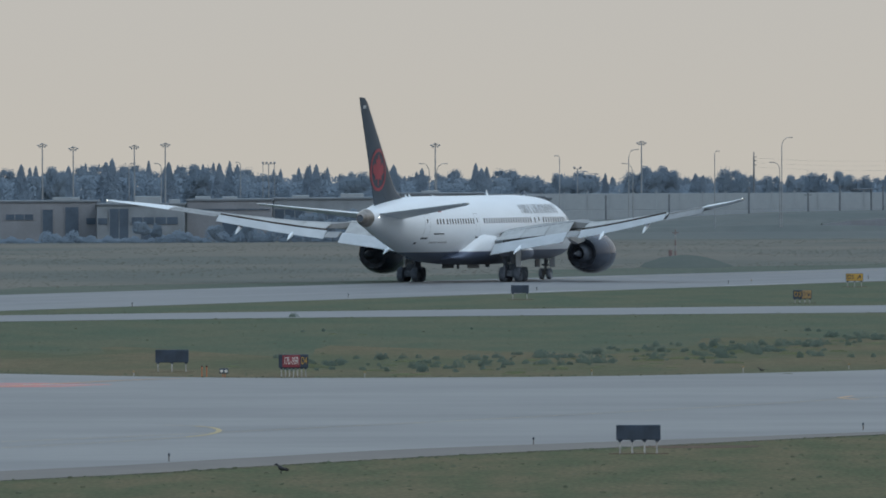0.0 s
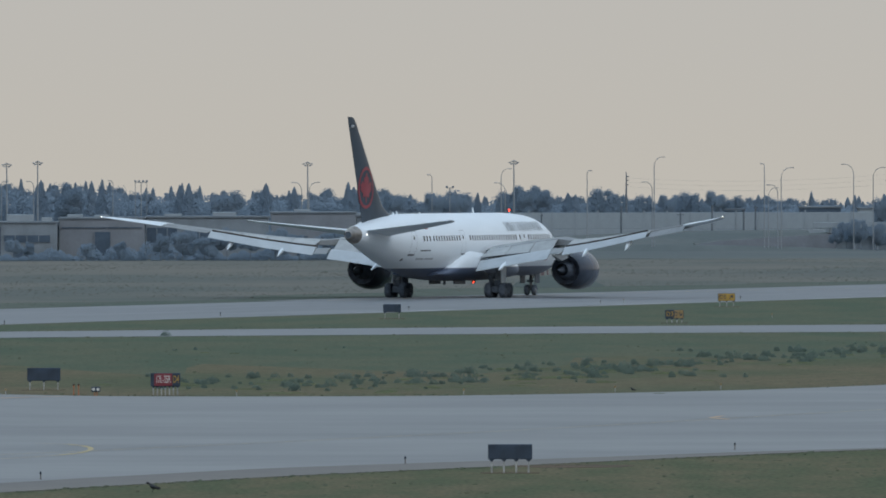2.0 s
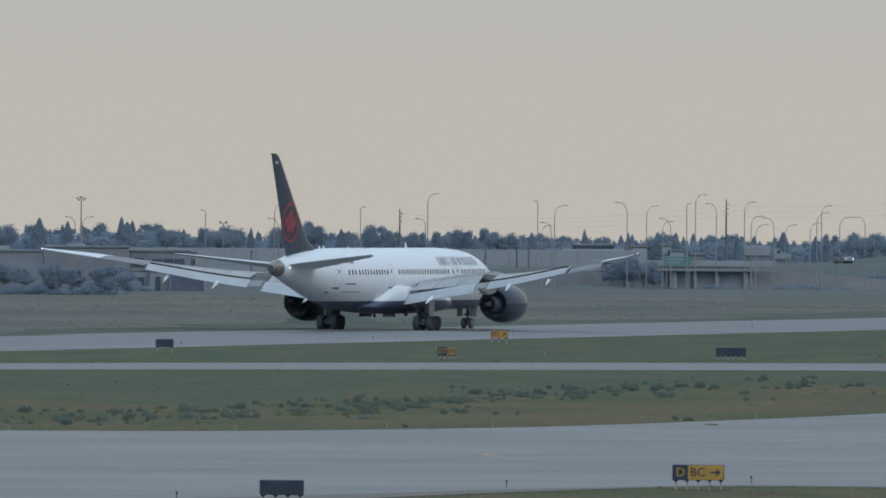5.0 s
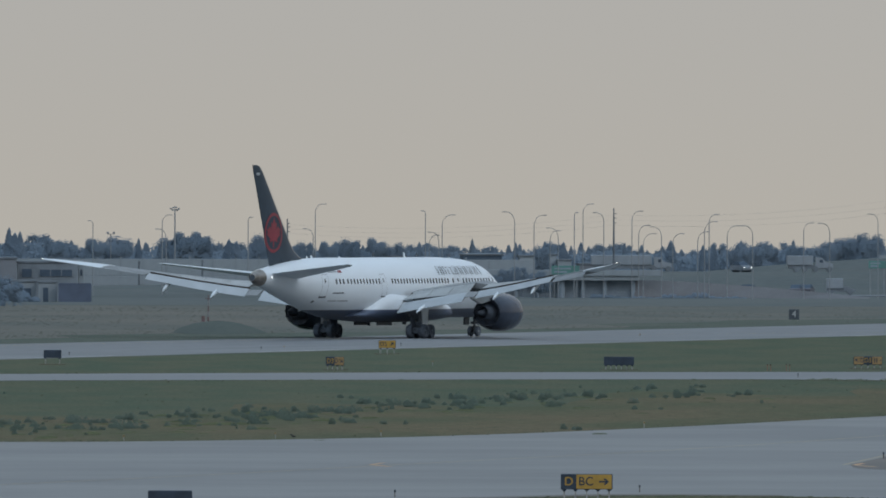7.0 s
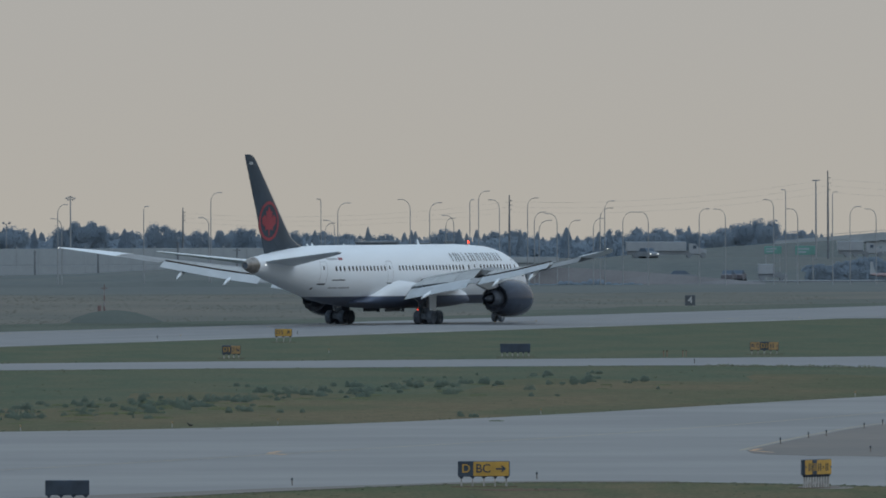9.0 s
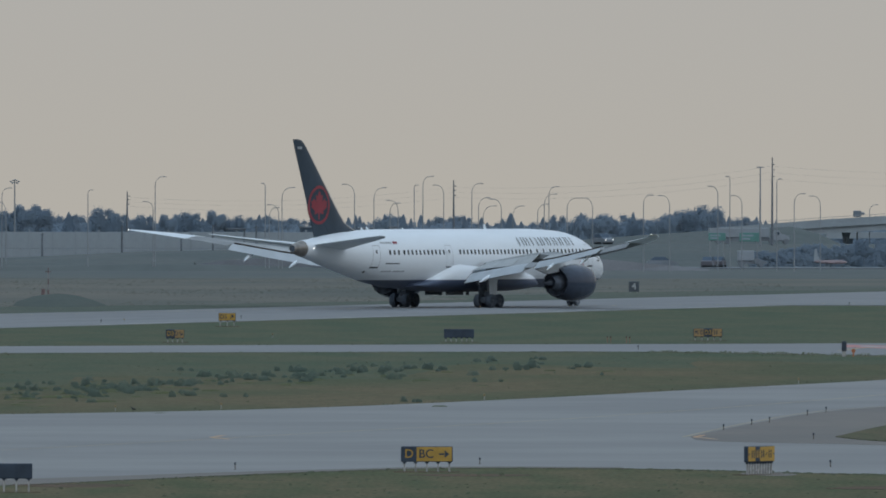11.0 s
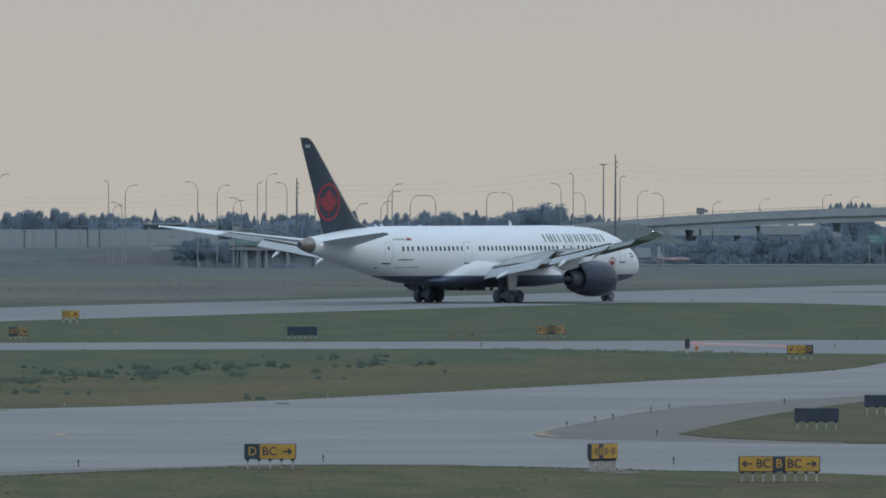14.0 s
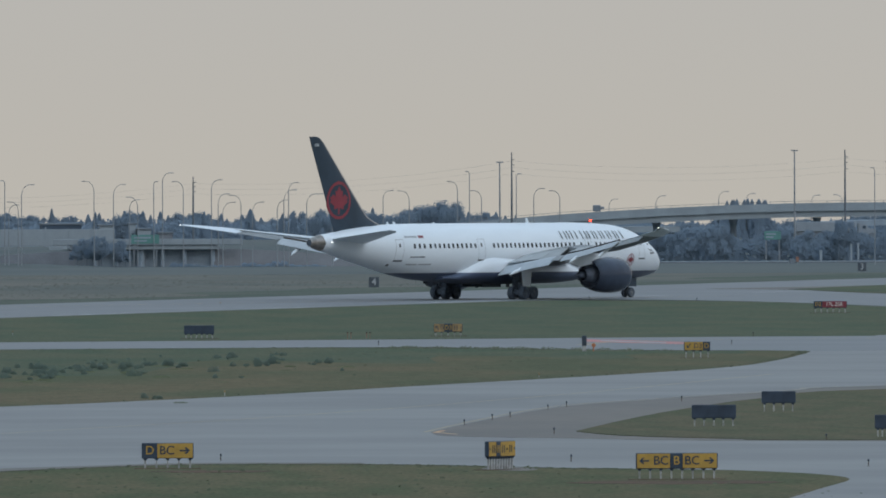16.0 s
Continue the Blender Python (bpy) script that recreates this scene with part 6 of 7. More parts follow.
def flood_pole(x, h, heads):
    ob = tagged(holder("floodlight_pole", pose(x, 2480, 0)), "pole with a crossbar and floodlights", "floodlight")
    part("pole", tube([(0, 0, -0.2), (0, 0, h)], 0.07, n=7), M_POLE, ob)
    part("bar", box(heads[0] - 0.05, heads[-1] + 0.05, -0.05, 0.05, h - 0.08, h), M_POLE, ob)
    for dx in heads:
        part("floodlight", box(dx - 0.17, dx + 0.17, -0.1, 0.12, h, h + 0.3, bevel=0.04), M_POLE, ob)
    if len(heads) > 2:
        for dx in (heads[0], heads[-1]):
            part("side_post", tube([(dx, 0, -0.2), (dx, 0, h + 0.05)], 0.05, n=6), M_POLE, ob)


flood_pole(-25.7, 9.5, (-0.85, -0.3, 0.3, 0.85))
flood_pole(19.9, 8.6, (-0.45, 0.45))


def wood_pole(x, h, y=2498):
    ob = tagged(holder("utility_pole", pose(x, y, 0)), "dark wooden utility pole with short crossarms", "utility pole", "utility poles")
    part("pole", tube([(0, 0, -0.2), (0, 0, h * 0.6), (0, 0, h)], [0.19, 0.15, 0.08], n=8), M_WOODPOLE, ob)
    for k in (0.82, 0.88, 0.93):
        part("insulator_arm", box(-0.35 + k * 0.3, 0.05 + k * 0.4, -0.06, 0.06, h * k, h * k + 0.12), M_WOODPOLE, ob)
    return ob


UTILITY = ((-2.0, 10.5), (46.3, 10.9), (94.9, 12.6), (142.4, 16.1), (192.2, 16.35), (242.0, 16.4))
for x, h in UTILITY[1:]:
    wood_pole(x, h)
for z in (0.80, 0.86, 0.92):
    for (xa, ha), (xb, hb) in zip(UTILITY[1:], UTILITY[2:]):
        pts = [(xa + (xb - xa) * u, 2498, (ha + (hb - ha) * u) * z - 1.2 * 4 * u * (1 - u)) for u in (i / 10 for i in range(11))]
        tagged(finish(tube(pts, 0.007, n=4), "power_line", M_POLE), "thin sagging power line", "cable", "power lines")


def t_mast(x, h):
    ob = tagged(holder("sign_mast", pose(x, 2496, 0)), "tall slim mast with a flat crossbar", "light mast")
    part("pole", tube([(0, 0, -0.2), (0, 0, h)], [0.17, 0.09], n=8), M_POLE, ob)
    part("crossbar", box(-0.55, 0.55, -0.08, 0.08, h - 0.05, h + 0.12), M_POLE, ob)


t_mast(140.5, 14.6)
t_mast(184.5, 16.2)


# ---- far buildings, walls and roads ----
def building(x0, x1, y, depth, h, material, bays, roof_units, label, skip=()):
    ob = tagged(holder("building", pose((x0 + x1) / 2, y, 0)), label, "building")
    w = (x1 - x0) / 2
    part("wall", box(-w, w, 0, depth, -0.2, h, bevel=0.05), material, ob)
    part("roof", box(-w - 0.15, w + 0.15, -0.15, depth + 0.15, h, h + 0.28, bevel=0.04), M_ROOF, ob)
    for a, b, z0, z1 in bays:
        win = part("window", box(a - w, b - w, -0.10, 0.02, z0, z1), M_DARKGLASS, ob, "dark recessed bay")
        n = max(1, round((b - a) / 1.4))
        for i in range(n + 1):
            fx = a - w + (b - a) * i / n
            part("mullion", box(fx - 0.05, fx + 0.05, -0.16, -0.02, z0, z1), material, win)
    for a, wid, hh in roof_units:
        part("roof_unit", box(a - w, a + wid - w, 1, 3, h + 0.2, h + 0.28 + hh, bevel=0.06), M_CONCRETE, ob, "pale roof ventilation unit")
    return ob


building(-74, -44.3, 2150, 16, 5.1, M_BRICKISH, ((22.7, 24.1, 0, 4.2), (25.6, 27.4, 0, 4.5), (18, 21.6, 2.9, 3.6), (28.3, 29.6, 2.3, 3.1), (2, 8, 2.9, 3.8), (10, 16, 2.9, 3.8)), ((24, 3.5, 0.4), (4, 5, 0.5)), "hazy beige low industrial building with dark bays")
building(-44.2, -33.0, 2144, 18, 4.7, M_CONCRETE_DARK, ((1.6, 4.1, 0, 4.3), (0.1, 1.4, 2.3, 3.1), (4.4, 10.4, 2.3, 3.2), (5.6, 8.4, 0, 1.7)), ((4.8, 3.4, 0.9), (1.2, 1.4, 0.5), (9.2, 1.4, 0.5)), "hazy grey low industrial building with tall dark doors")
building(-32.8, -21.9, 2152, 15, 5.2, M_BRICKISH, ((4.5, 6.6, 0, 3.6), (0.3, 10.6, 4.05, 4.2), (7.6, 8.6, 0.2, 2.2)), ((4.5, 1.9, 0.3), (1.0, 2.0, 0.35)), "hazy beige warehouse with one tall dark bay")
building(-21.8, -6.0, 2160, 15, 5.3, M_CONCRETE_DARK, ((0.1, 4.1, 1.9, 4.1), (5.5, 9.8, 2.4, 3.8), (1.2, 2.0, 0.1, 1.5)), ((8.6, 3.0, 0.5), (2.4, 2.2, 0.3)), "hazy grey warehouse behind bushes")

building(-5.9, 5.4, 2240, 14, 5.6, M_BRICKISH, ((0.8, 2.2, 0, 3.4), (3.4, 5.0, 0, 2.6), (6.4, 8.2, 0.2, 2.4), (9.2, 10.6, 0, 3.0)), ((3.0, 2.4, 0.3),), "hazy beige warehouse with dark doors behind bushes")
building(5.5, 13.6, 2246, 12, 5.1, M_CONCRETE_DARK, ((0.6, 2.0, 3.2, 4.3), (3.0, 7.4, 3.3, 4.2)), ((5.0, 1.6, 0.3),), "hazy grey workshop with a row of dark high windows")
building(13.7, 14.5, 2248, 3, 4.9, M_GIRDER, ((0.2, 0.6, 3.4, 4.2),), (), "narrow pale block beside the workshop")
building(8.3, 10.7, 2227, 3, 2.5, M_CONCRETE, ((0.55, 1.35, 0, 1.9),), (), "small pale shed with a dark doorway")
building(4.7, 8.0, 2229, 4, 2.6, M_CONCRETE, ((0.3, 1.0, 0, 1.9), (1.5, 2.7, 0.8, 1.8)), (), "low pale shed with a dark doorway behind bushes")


def shipping_container(x0, x1, y, h):
    """A corrugated steel container with corner posts and door bars."""
    w = (x1 - x0) / 2
    ob = tagged(holder("shipping_container", pose((x0 + x1) / 2, y, 0)), "blue corrugated steel container standing beside a shed", "container")
    body = part("body", box(-w, w, 0.06, 2.4, 0.12, h, bevel=0.03), M_BLUE_STEEL, ob)
    for i in range(14):
        x = -w + 0.3 + (2 * w - 0.6) * i / 13
        part("corrugation", box(x - 0.07, x + 0.07, 0.02, 0.08, 0.25, h - 0.15), M_BLUE_STEEL, body)
    for x in (-w + 0.08, w - 0.08):
        part("corner_post", box(x - 0.09, x + 0.09, 0, 0.2, 0, h + 0.03, bevel=0.02), M_BLUE_STEEL, ob)
    for z in (0.08, h - 0.02):
        part("rail", box(-w + 0.18, w - 0.18, 0.0, 0.14, z - 0.08, z + 0.08), M_BLUE_STEEL, ob)


shipping_container(10.95, 15.3, 2225, 2.45)
building(74.2, 80.2, 2560, 14, 5.3, M_DARKGLASS, ((0.6, 5.4, 1.0, 3.0),), (), "low dark flat-roofed building behind the noise wall")
building(82.9, 85.1, 2560, 8, 5.1, M_GIRDER, ((0.5, 1.7, 1.2, 2.6),), (), "small pale flat-roofed building behind the road")
building(87.6, 88.6, 2562, 5, 5.3, M_GIRDER, ((0.3, 0.7, 3.4, 4.0),), (), "narrow pale block behind the road bridge")
building(88.7, 90.8, 2560, 8, 4.5, M_GIRDER, ((0.4, 1.6, 3.2, 3.8),), (), "small pale flat-roofed block behind the road bridge")
building(92.0, 94.2, 2563, 8, 3.9, M_BRICKISH, ((0.5, 1.7, 1.2, 2.4),), (), "low beige block behind the road bridge")

def hedge(name, x0, x1, y, h, n, seed, label):
    rng = np.random.default_rng(seed)
    m = int((x1 - x0) / 1.1)
    bumps = np.clip(rng.uniform(0.15, 1.1, m) * np.repeat(rng.uniform(0.35, 1.05, m // 5 + 1), 5)[:m], 0.1, 1.0)

    def sample(r, n):
        i = r.integers(m, size=n)
        q, k = r.uniform(0, 2 * math.pi, n), np.sqrt(r.uniform(size=n))
        top = h * bumps[i]
        return np.stack([x0 + (x1 - x0) * (i + 0.5) / m + np.cos(q) * k * (0.45 + 0.35 * top), y + np.sin(q) * k * 1.0, top * np.sqrt(1 - 0.85 * k * k) * r.uniform(0.0, 1.0, n) ** 0.7], 1)
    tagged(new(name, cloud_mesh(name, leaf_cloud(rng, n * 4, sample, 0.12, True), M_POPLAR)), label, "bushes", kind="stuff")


hedge("bushes", -62, -23, 2132, 2.6, 3600, 1, "hazy dark bushes before the low buildings")
hedge("bushes", -24, 4.6, 2136, 4.0, 3300, 2, "hazy dark bushes before the warehouse")
hedge("bushes", 5.4, 8.6, 2222, 2.2, 420, 9, "hazy dark bushes before the sheds")
hedge("bushes", 86, 108, 2350, 0.9, 700, 5, "hazy dark bushes by the retaining slope")


def barrier_wall():
    """A long pale panel wall beside the highway."""
    ob = tagged(holder("noise_wall", pose(0, 2450, 0)), "long pale panelled noise wall beside the highway", "wall")
    base = None
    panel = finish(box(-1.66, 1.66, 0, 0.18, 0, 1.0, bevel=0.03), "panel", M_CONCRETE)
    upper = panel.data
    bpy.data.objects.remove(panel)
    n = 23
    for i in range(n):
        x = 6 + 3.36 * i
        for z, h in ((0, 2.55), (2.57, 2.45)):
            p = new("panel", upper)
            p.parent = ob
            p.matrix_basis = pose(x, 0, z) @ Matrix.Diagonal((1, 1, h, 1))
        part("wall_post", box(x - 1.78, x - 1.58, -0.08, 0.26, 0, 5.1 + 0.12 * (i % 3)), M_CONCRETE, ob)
    return ob


barrier_wall()


def line_post(x, h, arm):
    """A dark post of a service line before the noise wall."""
    ob = tagged(holder("line_post", pose(x, 2440, 0)), "dark hazy post standing before the noise wall", "post", "posts before the noise wall")
    part("shaft", tube([(0, 0, -0.2), (0, 0, h * 0.7), (0, 0, h)], [0.15, 0.13, 0.10], n=8), M_WOODPOLE, ob)
    part("crossarm", box(-arm, arm, -0.06, 0.06, h - 0.35, h - 0.22, bevel=0.02), M_WOODPOLE, ob)


for x, h, arm in ((23.7, 4.8, 0.2), (32.9, 4.9, 0.2), (44.5, 6.0, 0.25), (53.1, 5.0, 0.5), (57.7, 6.1, 0.2), (64.0, 6.0, 0.35)):
    line_post(x, h, arm)


def sign_gantry(x0, x1, z):
    ob = tagged(holder("sign_gantry", pose((x0 + x1) / 2, 2441, 0)), "flat dark overhead beam on a post behind the highway", "gantry")
    w = (x1 - x0) / 2
    part("beam", box(-w, w, -0.2, 0.2, z, z + 0.22, bevel=0.04), M_WOODPOLE, ob)
    part("post", tube([(w * 0.8, 0, -0.2), (w * 0.8, 0, z + 0.1)], 0.13, n=8), M_WOODPOLE, ob)


sign_gantry(59.6, 62.6, 5.4)


def berm(name, line, depth, material, label):
    """A grassy bank: line rows (x, height); it slopes towards the field."""
    bm = bmesh.new()
    rows = []
    for x, y, h in line:
        rows.append([(x, y - depth, 0.0), (x, y - depth * 0.55, h * 0.35), (x, y - depth * 0.2, h * 0.85), (x, y, h), (x, y + depth * 0.6, h), (x, y + depth, 0.0)])
    add_loft(bm, rows, caps=(True, True), closed=False)
    return tagged(finish(bm, name, material, smooth=True), label, "bank", kind="structure")


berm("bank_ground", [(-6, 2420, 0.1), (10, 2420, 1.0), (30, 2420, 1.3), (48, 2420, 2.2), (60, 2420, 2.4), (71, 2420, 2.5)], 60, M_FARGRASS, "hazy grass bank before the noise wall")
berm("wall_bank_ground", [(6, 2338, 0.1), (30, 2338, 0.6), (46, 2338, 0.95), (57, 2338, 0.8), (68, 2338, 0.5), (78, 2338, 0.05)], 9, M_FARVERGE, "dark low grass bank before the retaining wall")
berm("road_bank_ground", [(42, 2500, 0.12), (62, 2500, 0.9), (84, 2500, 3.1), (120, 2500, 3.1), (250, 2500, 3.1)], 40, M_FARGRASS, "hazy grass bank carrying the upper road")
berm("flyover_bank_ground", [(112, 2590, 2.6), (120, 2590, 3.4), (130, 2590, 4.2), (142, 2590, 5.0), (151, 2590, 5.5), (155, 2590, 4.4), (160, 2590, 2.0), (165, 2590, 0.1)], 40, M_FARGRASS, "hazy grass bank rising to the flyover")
sheet("highway_pavement", [(70, 2400), (330, 2400), (330, 2432), (70, 2432)], 0.14, M_ROAD, "distant grey highway lanes", "road")


def underpass():
    ob = tagged(holder("road_bridge", pose(82.2, 2350, 0)), "low concrete road bridge over an underpass", "bridge")
    part("deck", box(-10.2, 10.6, 0, 14, 2.45, 3.25, bevel=0.05), M_CONCRETE, ob)
    part("parapet", box(-12.5, 14, -0.25, 0.1, 3.1, 3.95, bevel=0.05), M_CONCRETE, ob, "pale concrete parapet")
    for x in (-9.6, -6.6, -3.6, -0.2, 2.8, 5.9, 9.9):
        part("pier", tube([(x, 1, -0.2), (x, 1, 2.5)], 0.28 if x != -0.2 else 0.5, n=10), M_PIER, ob)
    rise = ((-29, 0.9), (-25.5, 1.35), (-17, 1.9), (-9.3, 2.36))
    part("abutment", loft([[(x, 0.1, -0.2), (x, 0.7, -0.2), (x, 0.7, z), (x, 0.1, z)] for x, z in rise]), M_BRICKISH, ob, "beige concrete retaining wall")
    part("grass_bank", loft([[(x, 0.71, -0.2), (x, 12, -0.2), (x, 12, z + 0.2), (x, 0.71, z - 0.03)] for x, z in rise]), M_FARVERGE, ob, "dark grass bank held by the retaining wall")
    # pale wall added near the front, so the opening looks hazy, not black
    part("far_wall", box(-9.3, 10.2, 1.7, 2.6, -0.2, 2.5), M_PIER, ob, "hazed pale wall set near the mouth of the underpass")
    rings = []
    for x, z in ((10.0, 2.6), (18, 2.3), (28, 1.6), (38, 0.7), (43, 0.2)):
        rings.append([(x, 0.2, -0.2), (x, 2.0, z), (x, 6, z), (x, 7, -0.2)])
    part("sloped_wall", loft(rings), M_SLOPE, ob, "long tapering beige retaining wall")
    return ob


underpass()


def road_sign(x, y, z, w, h):
    ob = tagged(holder("road_sign", pose(x, y, 0)), "green highway sign on posts", "road sign", "green highway signs")
    board = part("board", box(-w / 2, w / 2, -0.06, 0.06, z, z + h, bevel=0.03), M_GREEN_SIGN, ob, "green sign board")
    for k, (a, b) in enumerate(((0.1, 0.7), (0.1, 0.55))):
        part("text_bar", box(-w / 2 + a * w, -w / 2 + b * w, -0.075, -0.06, z + h * (0.58 - 0.36 * k), z + h * (0.76 - 0.36 * k)), M_PIER, board)
    for sx in (-0.4, 0.4):
        part("post", box(sx * w - 0.07, sx * w + 0.07, 0.06, 0.2, -0.1, z + h * 0.8), M_POLE, ob)


road_sign(82.4, 2346, 3.3, 3.9, 1.25)
road_sign(131.5, 2448, 3.9, 2.5, 1.1)
road_sign(136.2, 2448, 3.75, 2.9, 1.3)
road_sign(177, 2438, 3.2, 2.4, 1.2)


def flyover():
    """A rising concrete flyover: deck, edge beam, parapet, rail and piers in runs along its length."""
    ob = tagged(holder("flyover"), "long pale concrete flyover rising over the highway", "bridge")
    line = [(140, 5.35), (151, 6.2), (156.4, 6.62), (163.4, 7.05), (170.9, 7.47), (181, 7.88), (190.7, 8.16), (200, 8.27), (206, 8.3), (240, 8.4), (300, 8.4)]
    def run(name, y0, y1, dz0, dz1, material, label=""):
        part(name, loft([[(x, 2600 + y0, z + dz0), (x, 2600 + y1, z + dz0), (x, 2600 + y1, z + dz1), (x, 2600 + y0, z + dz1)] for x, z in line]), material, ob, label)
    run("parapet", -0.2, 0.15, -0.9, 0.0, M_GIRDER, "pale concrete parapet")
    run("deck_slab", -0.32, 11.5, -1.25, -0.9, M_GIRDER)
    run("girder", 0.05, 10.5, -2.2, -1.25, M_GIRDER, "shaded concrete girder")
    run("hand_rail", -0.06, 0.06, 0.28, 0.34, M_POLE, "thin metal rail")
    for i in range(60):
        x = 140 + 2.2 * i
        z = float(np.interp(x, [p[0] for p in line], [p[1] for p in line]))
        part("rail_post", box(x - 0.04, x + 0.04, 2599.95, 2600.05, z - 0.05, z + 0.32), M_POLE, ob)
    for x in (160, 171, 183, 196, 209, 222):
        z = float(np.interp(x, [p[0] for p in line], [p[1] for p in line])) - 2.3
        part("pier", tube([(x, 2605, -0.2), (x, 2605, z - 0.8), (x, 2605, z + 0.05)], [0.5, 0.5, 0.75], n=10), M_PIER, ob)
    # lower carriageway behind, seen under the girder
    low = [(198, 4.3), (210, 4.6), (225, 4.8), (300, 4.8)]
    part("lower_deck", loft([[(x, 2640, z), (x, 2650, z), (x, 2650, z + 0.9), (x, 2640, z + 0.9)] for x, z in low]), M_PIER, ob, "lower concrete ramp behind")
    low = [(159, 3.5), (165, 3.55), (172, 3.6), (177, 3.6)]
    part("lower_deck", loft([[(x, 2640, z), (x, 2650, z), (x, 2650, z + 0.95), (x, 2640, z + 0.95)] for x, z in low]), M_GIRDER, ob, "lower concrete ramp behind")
    for x in (163, 170, 176, 200, 212, 224):
        part("ramp_pier", tube([(x, 2645, -0.2), (x, 2645, 4.4)], 0.5, n=8), M_PIER, ob)
    return ob


flyover()
for x, h, arm in ((163.7, 8.9, 1.1), (171.0, 9.4, 1.3), (180.8, 10.03, 1.3), (185.1, 9.71, 1.1), (195.2, 9.41, 1.2), (200.1, 9.48, -1.2)):
    street_lamp(x, 2606, h, arm)


def traffic_camera(x, y, z):
    ob = tagged(holder("signal_box", pose(x, y, 0)), "dark box with a hood on a pole by the flyover", "box")
    part("box", box(-0.6, 0.6, -0.4, 0.4, z, z + 1.0, bevel=0.1), M_TRUCK_GREY, ob)
    part("hood", box(0.5, 1.15, -0.3, 0.3, z + 0.35, z + 0.75, bevel=0.08), M_TRUCK_GREY, ob)
    part("pole", tube([(0, 0, -0.2), (0, 0, z + 0.05)], 0.12, n=8), M_POLE, ob)


traffic_camera(161.6, 2603, 7.0)


# ---- traffic ----
VEHICLES = []


def semi_truck(z, trailer=12.5):
    ob = tagged(holder("semi_truck"), "white articulated truck on the distant road", "truck")
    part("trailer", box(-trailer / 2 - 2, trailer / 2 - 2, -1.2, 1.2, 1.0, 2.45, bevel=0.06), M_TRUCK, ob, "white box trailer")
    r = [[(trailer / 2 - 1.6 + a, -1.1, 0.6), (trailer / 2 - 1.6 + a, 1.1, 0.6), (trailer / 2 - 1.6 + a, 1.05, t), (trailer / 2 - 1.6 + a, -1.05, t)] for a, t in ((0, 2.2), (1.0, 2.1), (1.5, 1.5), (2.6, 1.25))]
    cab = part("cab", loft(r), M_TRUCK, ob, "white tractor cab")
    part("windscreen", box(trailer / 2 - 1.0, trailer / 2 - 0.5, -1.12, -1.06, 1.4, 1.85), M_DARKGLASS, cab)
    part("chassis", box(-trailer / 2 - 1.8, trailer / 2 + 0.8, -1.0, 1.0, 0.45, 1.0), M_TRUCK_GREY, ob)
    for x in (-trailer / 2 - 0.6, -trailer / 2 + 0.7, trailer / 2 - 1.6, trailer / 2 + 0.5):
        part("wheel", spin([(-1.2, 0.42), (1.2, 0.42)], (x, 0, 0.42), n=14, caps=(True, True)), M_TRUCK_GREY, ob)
    return ob


def box_truck():
    ob = tagged(holder("box_truck"), "white box truck on the distant highway", "truck")
    part("box_body", box(-1.6, 0.75, -1.1, 1.1, 0.95, 2.4, bevel=0.05), M_TRUCK, ob, "white cargo box")
    part("cab", loft([[(a, -1.0, 0.5), (a, 1.0, 0.5), (a, 0.95, t), (a, -0.95, t)] for a, t in ((0.8, 1.3), (1.5, 1.25), (1.9, 0.95), (2.6, 0.85))]), M_TRUCK_GREY, ob, "grey low cab")
    part("chassis", box(-1.6, 2.2, -0.9, 0.9, 0.45, 0.95), M_TRUCK_GREY, ob)
    for x in (-1.0, 1.8):
        part("wheel", spin([(-1.05, 0.38), (1.05, 0.38)], (x, 0, 0.38), n=14, caps=(True, True)), M_TRUCK_GREY, ob)
    return ob


def motor_car(colour, word, lights=False):
    ob = tagged(holder("motor_car"), word + " car on the distant highway", "car")
    part("body", loft([[(a, -0.85, 0.3), (a, 0.85, 0.3), (a, 0.8, t), (a, -0.8, t)] for a, t in ((-2.2, 0.85), (-1.9, 1.0), (1.0, 1.0), (2.0, 0.85), (2.2, 0.6))]), colour, ob)
    part("cabin", loft([[(a, -0.75 * k, 0.98), (a, 0.75 * k, 0.98), (a, 0.65 * k, t), (a, -0.65 * k, t)] for a, t, k in ((-1.8, 1.0, 0.95), (-1.2, 1.5, 1), (0.3, 1.52, 1), (1.1, 1.0, 0.95))]), M_DARKGLASS, ob, "dark glazed cabin")
    for x in (-1.4, 1.4):
        part("wheel", spin([(-0.88, 0.33), (0.88, 0.33)], (x, 0, 0.33), n=12, caps=(True, True)), M_TRUCK_GREY, ob)
    if lights:
        for y in (-0.6, 0.6):
            part("headlight", box(2.14, 2.24, y - 0.07, y + 0.07, 0.60, 0.72, bevel=0.02), M_HEADLIGHT, ob, "lit headlight")
    return ob


def drive(ob, x_at_6, speed, y, z, turn=0):
    """A steady run along the road; x at six seconds and metres a second."""
    VEHICLES.append((ob, [(t, pose(x_at_6 + speed * (t - 6), y, z, 0, 0, turn)) for t in (0, 4, 8, 12, 16)]))


for truck, x6, speed, y in ((semi_truck(0, 9.0), 88.0, 10.4, 2508), (semi_truck(0, 3.9), 113.7, 11.6, 2512)):
    rows = []
    for t in range(0, 17, 2):
        x = x6 + speed * (t - 6)
        rows.append((t, pose(x, y, float(np.interp(x, (20, 42, 62, 84), (0.02, 0.13, 0.91, 3.11))))))
    VEHICLES.append((truck, rows))
drive(box_truck(), 121.7, 2.57, 2420, 0.14)
drive(motor_car(M_CAR_RED, "dull red"), 115.7, 2.6, 2418, 0.14, 78)
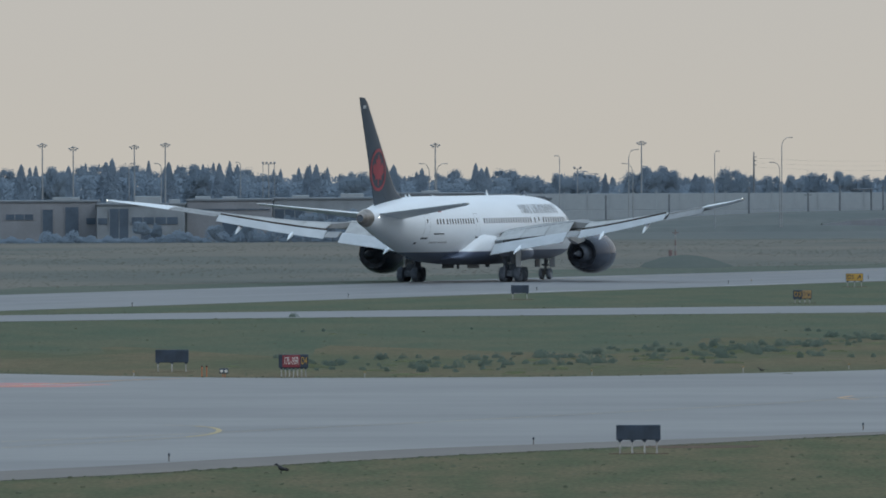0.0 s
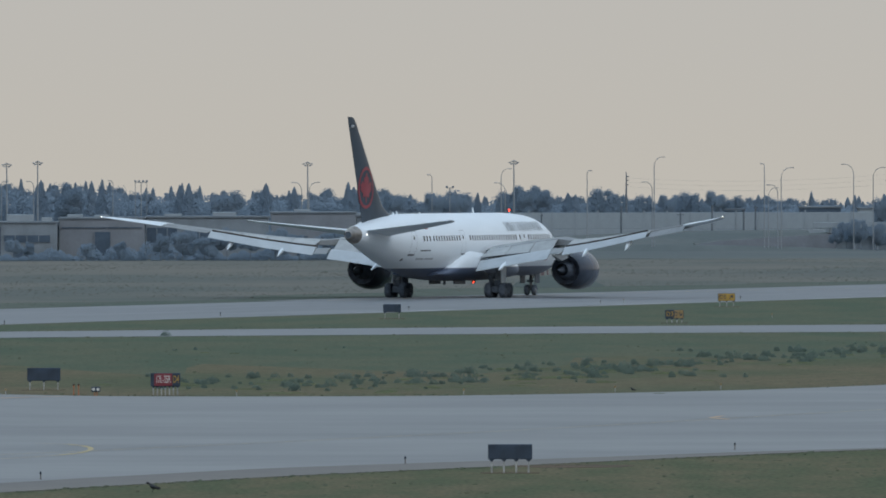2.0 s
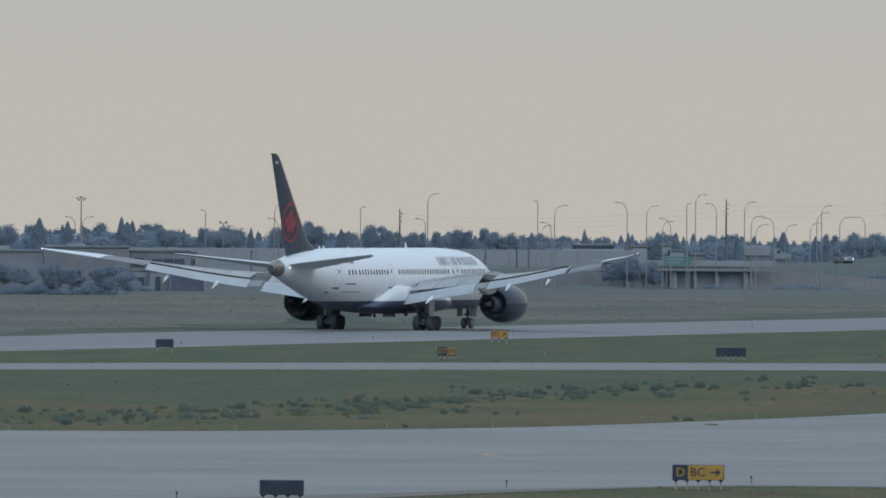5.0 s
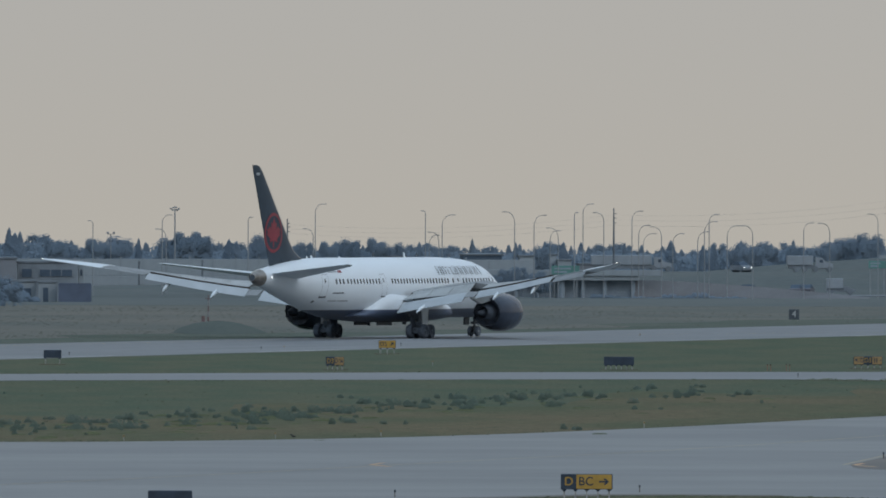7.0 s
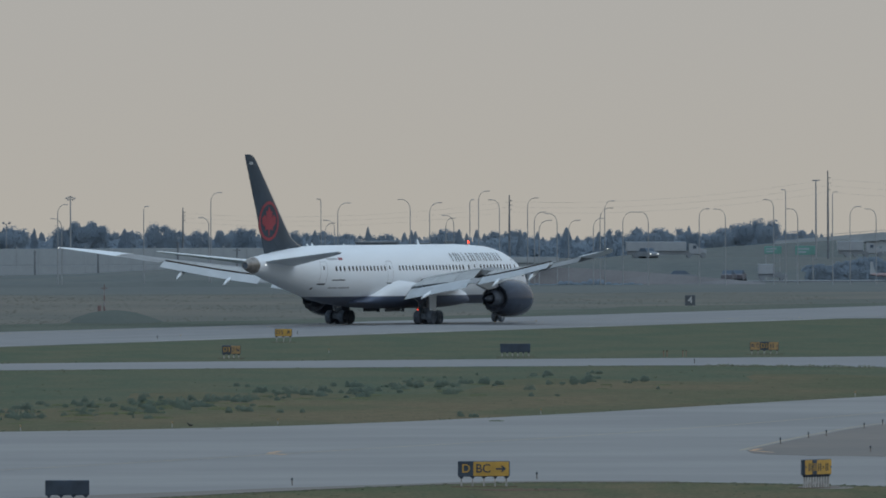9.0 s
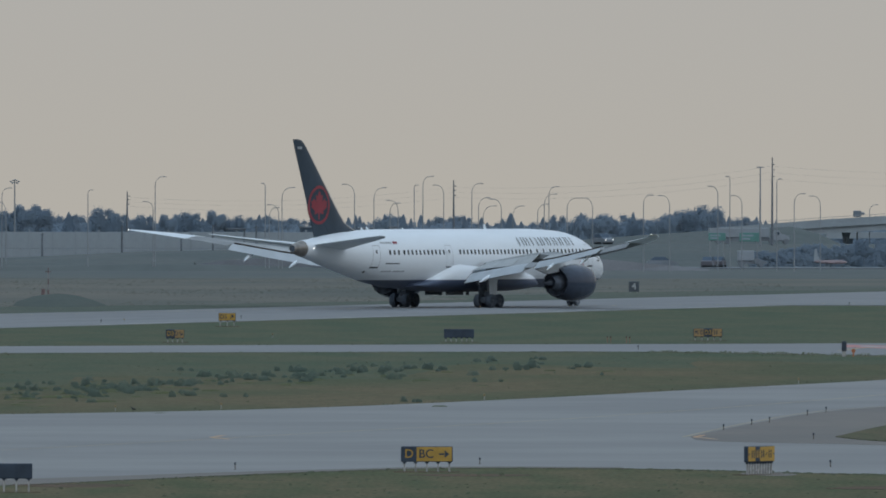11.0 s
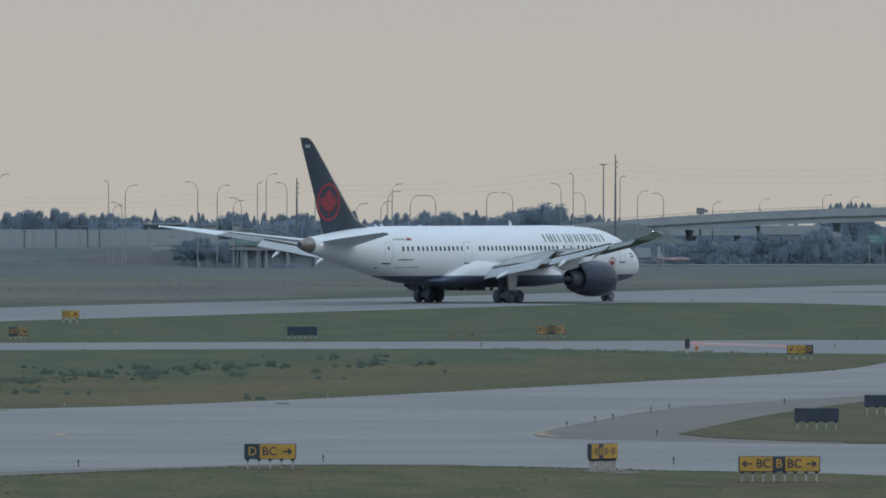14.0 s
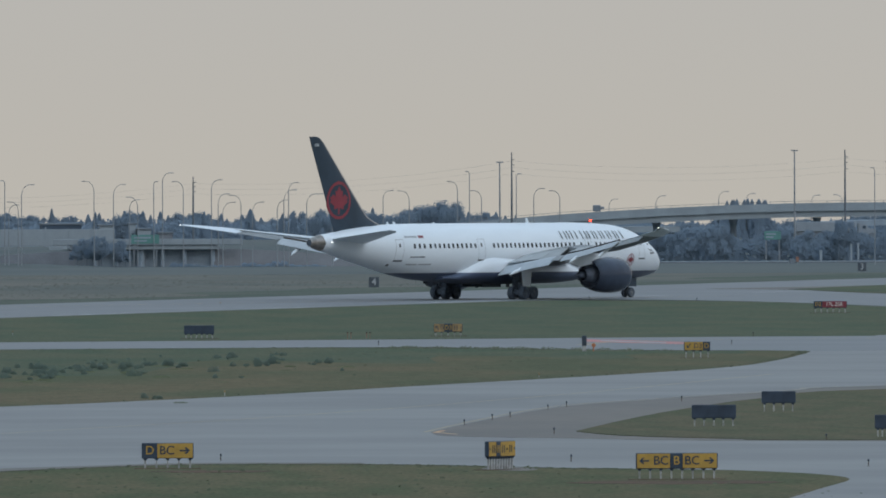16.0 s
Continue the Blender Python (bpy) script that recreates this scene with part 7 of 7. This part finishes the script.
drive(motor_car(M_CAR_RED, "dull red"), 117.4, 2.6, 2422, 0.14, 78)
drive(motor_car(M_TRUCK_GREY, "dark grey"), 108.9, 2.6, 2416, 0.14)
drive(motor_car(M_TRUCK, "white"), 98.2, 2.7, 2414, 0.14, 40)
drive(motor_car(M_TRUCK_GREY, "grey", True), 113.4, 0.8, 2504, 3.1, -66)


def work_board(x, y):
    ob = tagged(holder("work_board", pose(x, y, 0.0)), "orange road work board beside a grey cabinet", "road sign")
    part("board", box(0.2, 0.62, -0.05, 0.05, 0.3, 1.0, bevel=0.03), M_ORANGE_FAR, ob, "orange board")
    part("leg", box(0.38, 0.46, -0.04, 0.04, -0.1, 0.3), M_POLE, ob)
    part("cabinet", box(-0.75, 0.0, -0.3, 0.3, -0.05, 0.75, bevel=0.05), M_TRUCK_GREY, ob, "grey roadside cabinet")


def pale_post(x, y, h, w):
    ob = tagged(holder("marker_post", pose(x, y, 0)), "pale post standing before the dark trees", "post")
    part("post", box(-w / 2, w / 2, -0.1, 0.1, -0.1, h, bevel=0.03), M_GIRDER, ob)
    part("cap", box(-w / 2 - 0.05, w / 2 + 0.05, -0.14, 0.14, h, h + 0.1, bevel=0.02), M_GIRDER, ob)


work_board(175.6, 2376)
for x, y, h, w in ((182.9, 2423, 1.6, 0.4), (187.4, 2424, 2.5, 0.25), (188.4, 2424, 2.6, 0.25)):
    pale_post(x, y, h, w)


def parked_aircraft(x, y):
    """A small aircraft far off before the trees."""
    ob = tagged(holder("parked_aircraft", pose(x, y, 0.02)), "small pale red and white aircraft parked before trees", "airplane")
    rings = []
    for u, z, r in ((-2.5, 1.05, 0.06), (-2.2, 1.02, 0.16), (-1.2, 0.95, 0.26), (0.4, 0.92, 0.32), (1.5, 0.92, 0.30), (2.1, 0.90, 0.18), (2.3, 0.88, 0.04)):
        rings.append([(u, r * math.cos(q), z + r * math.sin(q)) for q in (2 * math.pi * i / 10 for i in range(10))])
    part("fuselage", loft(rings), M_PARKED, ob, "pale red and white body", smooth=True)
    part("tail_fin", loft([[(a0, -0.05, z), (a1, -0.05, z), (a1, 0.05, z), (a0, 0.05, z)] for a0, a1, z in ((-2.5, -1.5, 1.0), (-2.45, -1.9, 1.9), (-2.4, -2.05, 2.8))]), M_GIRDER, ob, "pale upright fin")
    part("wing", loft([[(a0, s, 0.78), (a1, s, 0.78), (a1, s, 0.88), (a0, s, 0.88)] for s, a0, a1 in ((-3.2, -0.5, 0.1), (0, -0.6, 0.6), (3.2, -0.5, 0.1))]), M_PARKED, ob)
    for u, v in ((-0.1, -0.8), (-0.1, 0.8), (1.6, 0.0)):
        part("wheel_leg", tube([(u, v, -0.05), (u, v, 0.8)], 0.07, n=6), M_TRUCK_GREY, ob)


parked_aircraft(146.0, 2412)


# ---- movement ----
def motions():
    walk(JET, [(t, pose(x, y, 0.035, 0, 0, turn) @ pose(0, 0, 0, 0, float(np.interp(t, (3, 11, 14, 16), (0, 0.28, 0.36, 0.36))), 0)) for t, x, y, turn in PLANE_ROWS])
    # wheels roll by the way that the airliner has gone
    way, marks = 0.0, [(0.0, 0.0)]
    for p, q in zip(PLANE_ROWS, PLANE_ROWS[1:]):
        way += math.hypot(q[1] - p[1], q[2] - p[2])
        marks.append((q[0], way))
    ts, ws = [m[0] for m in marks], [m[1] for m in marks]
    for ob, at in WHEELS:
        radius = at[2]
        walk(ob, [(i / 30, pose(*at, -math.degrees(float(np.interp(i / 30, ts, ws)) / radius), 0, 0)) for i in range(481)])
    # the beacons turn once in 1.41 s and shine at the camera at 0.5 s
    yaw = [p[3] for p in PLANE_ROWS]
    for ob, at in BEACONS:
        walk(ob, [(i / 10, pose(*at, 0, 0, 270 - float(np.interp(i / 10, ts, yaw)) + 360 * (i / 10 - 0.5) / 1.41)) for i in range(161)])
    for ob, rows in VEHICLES:
        walk(ob, rows)


motions()
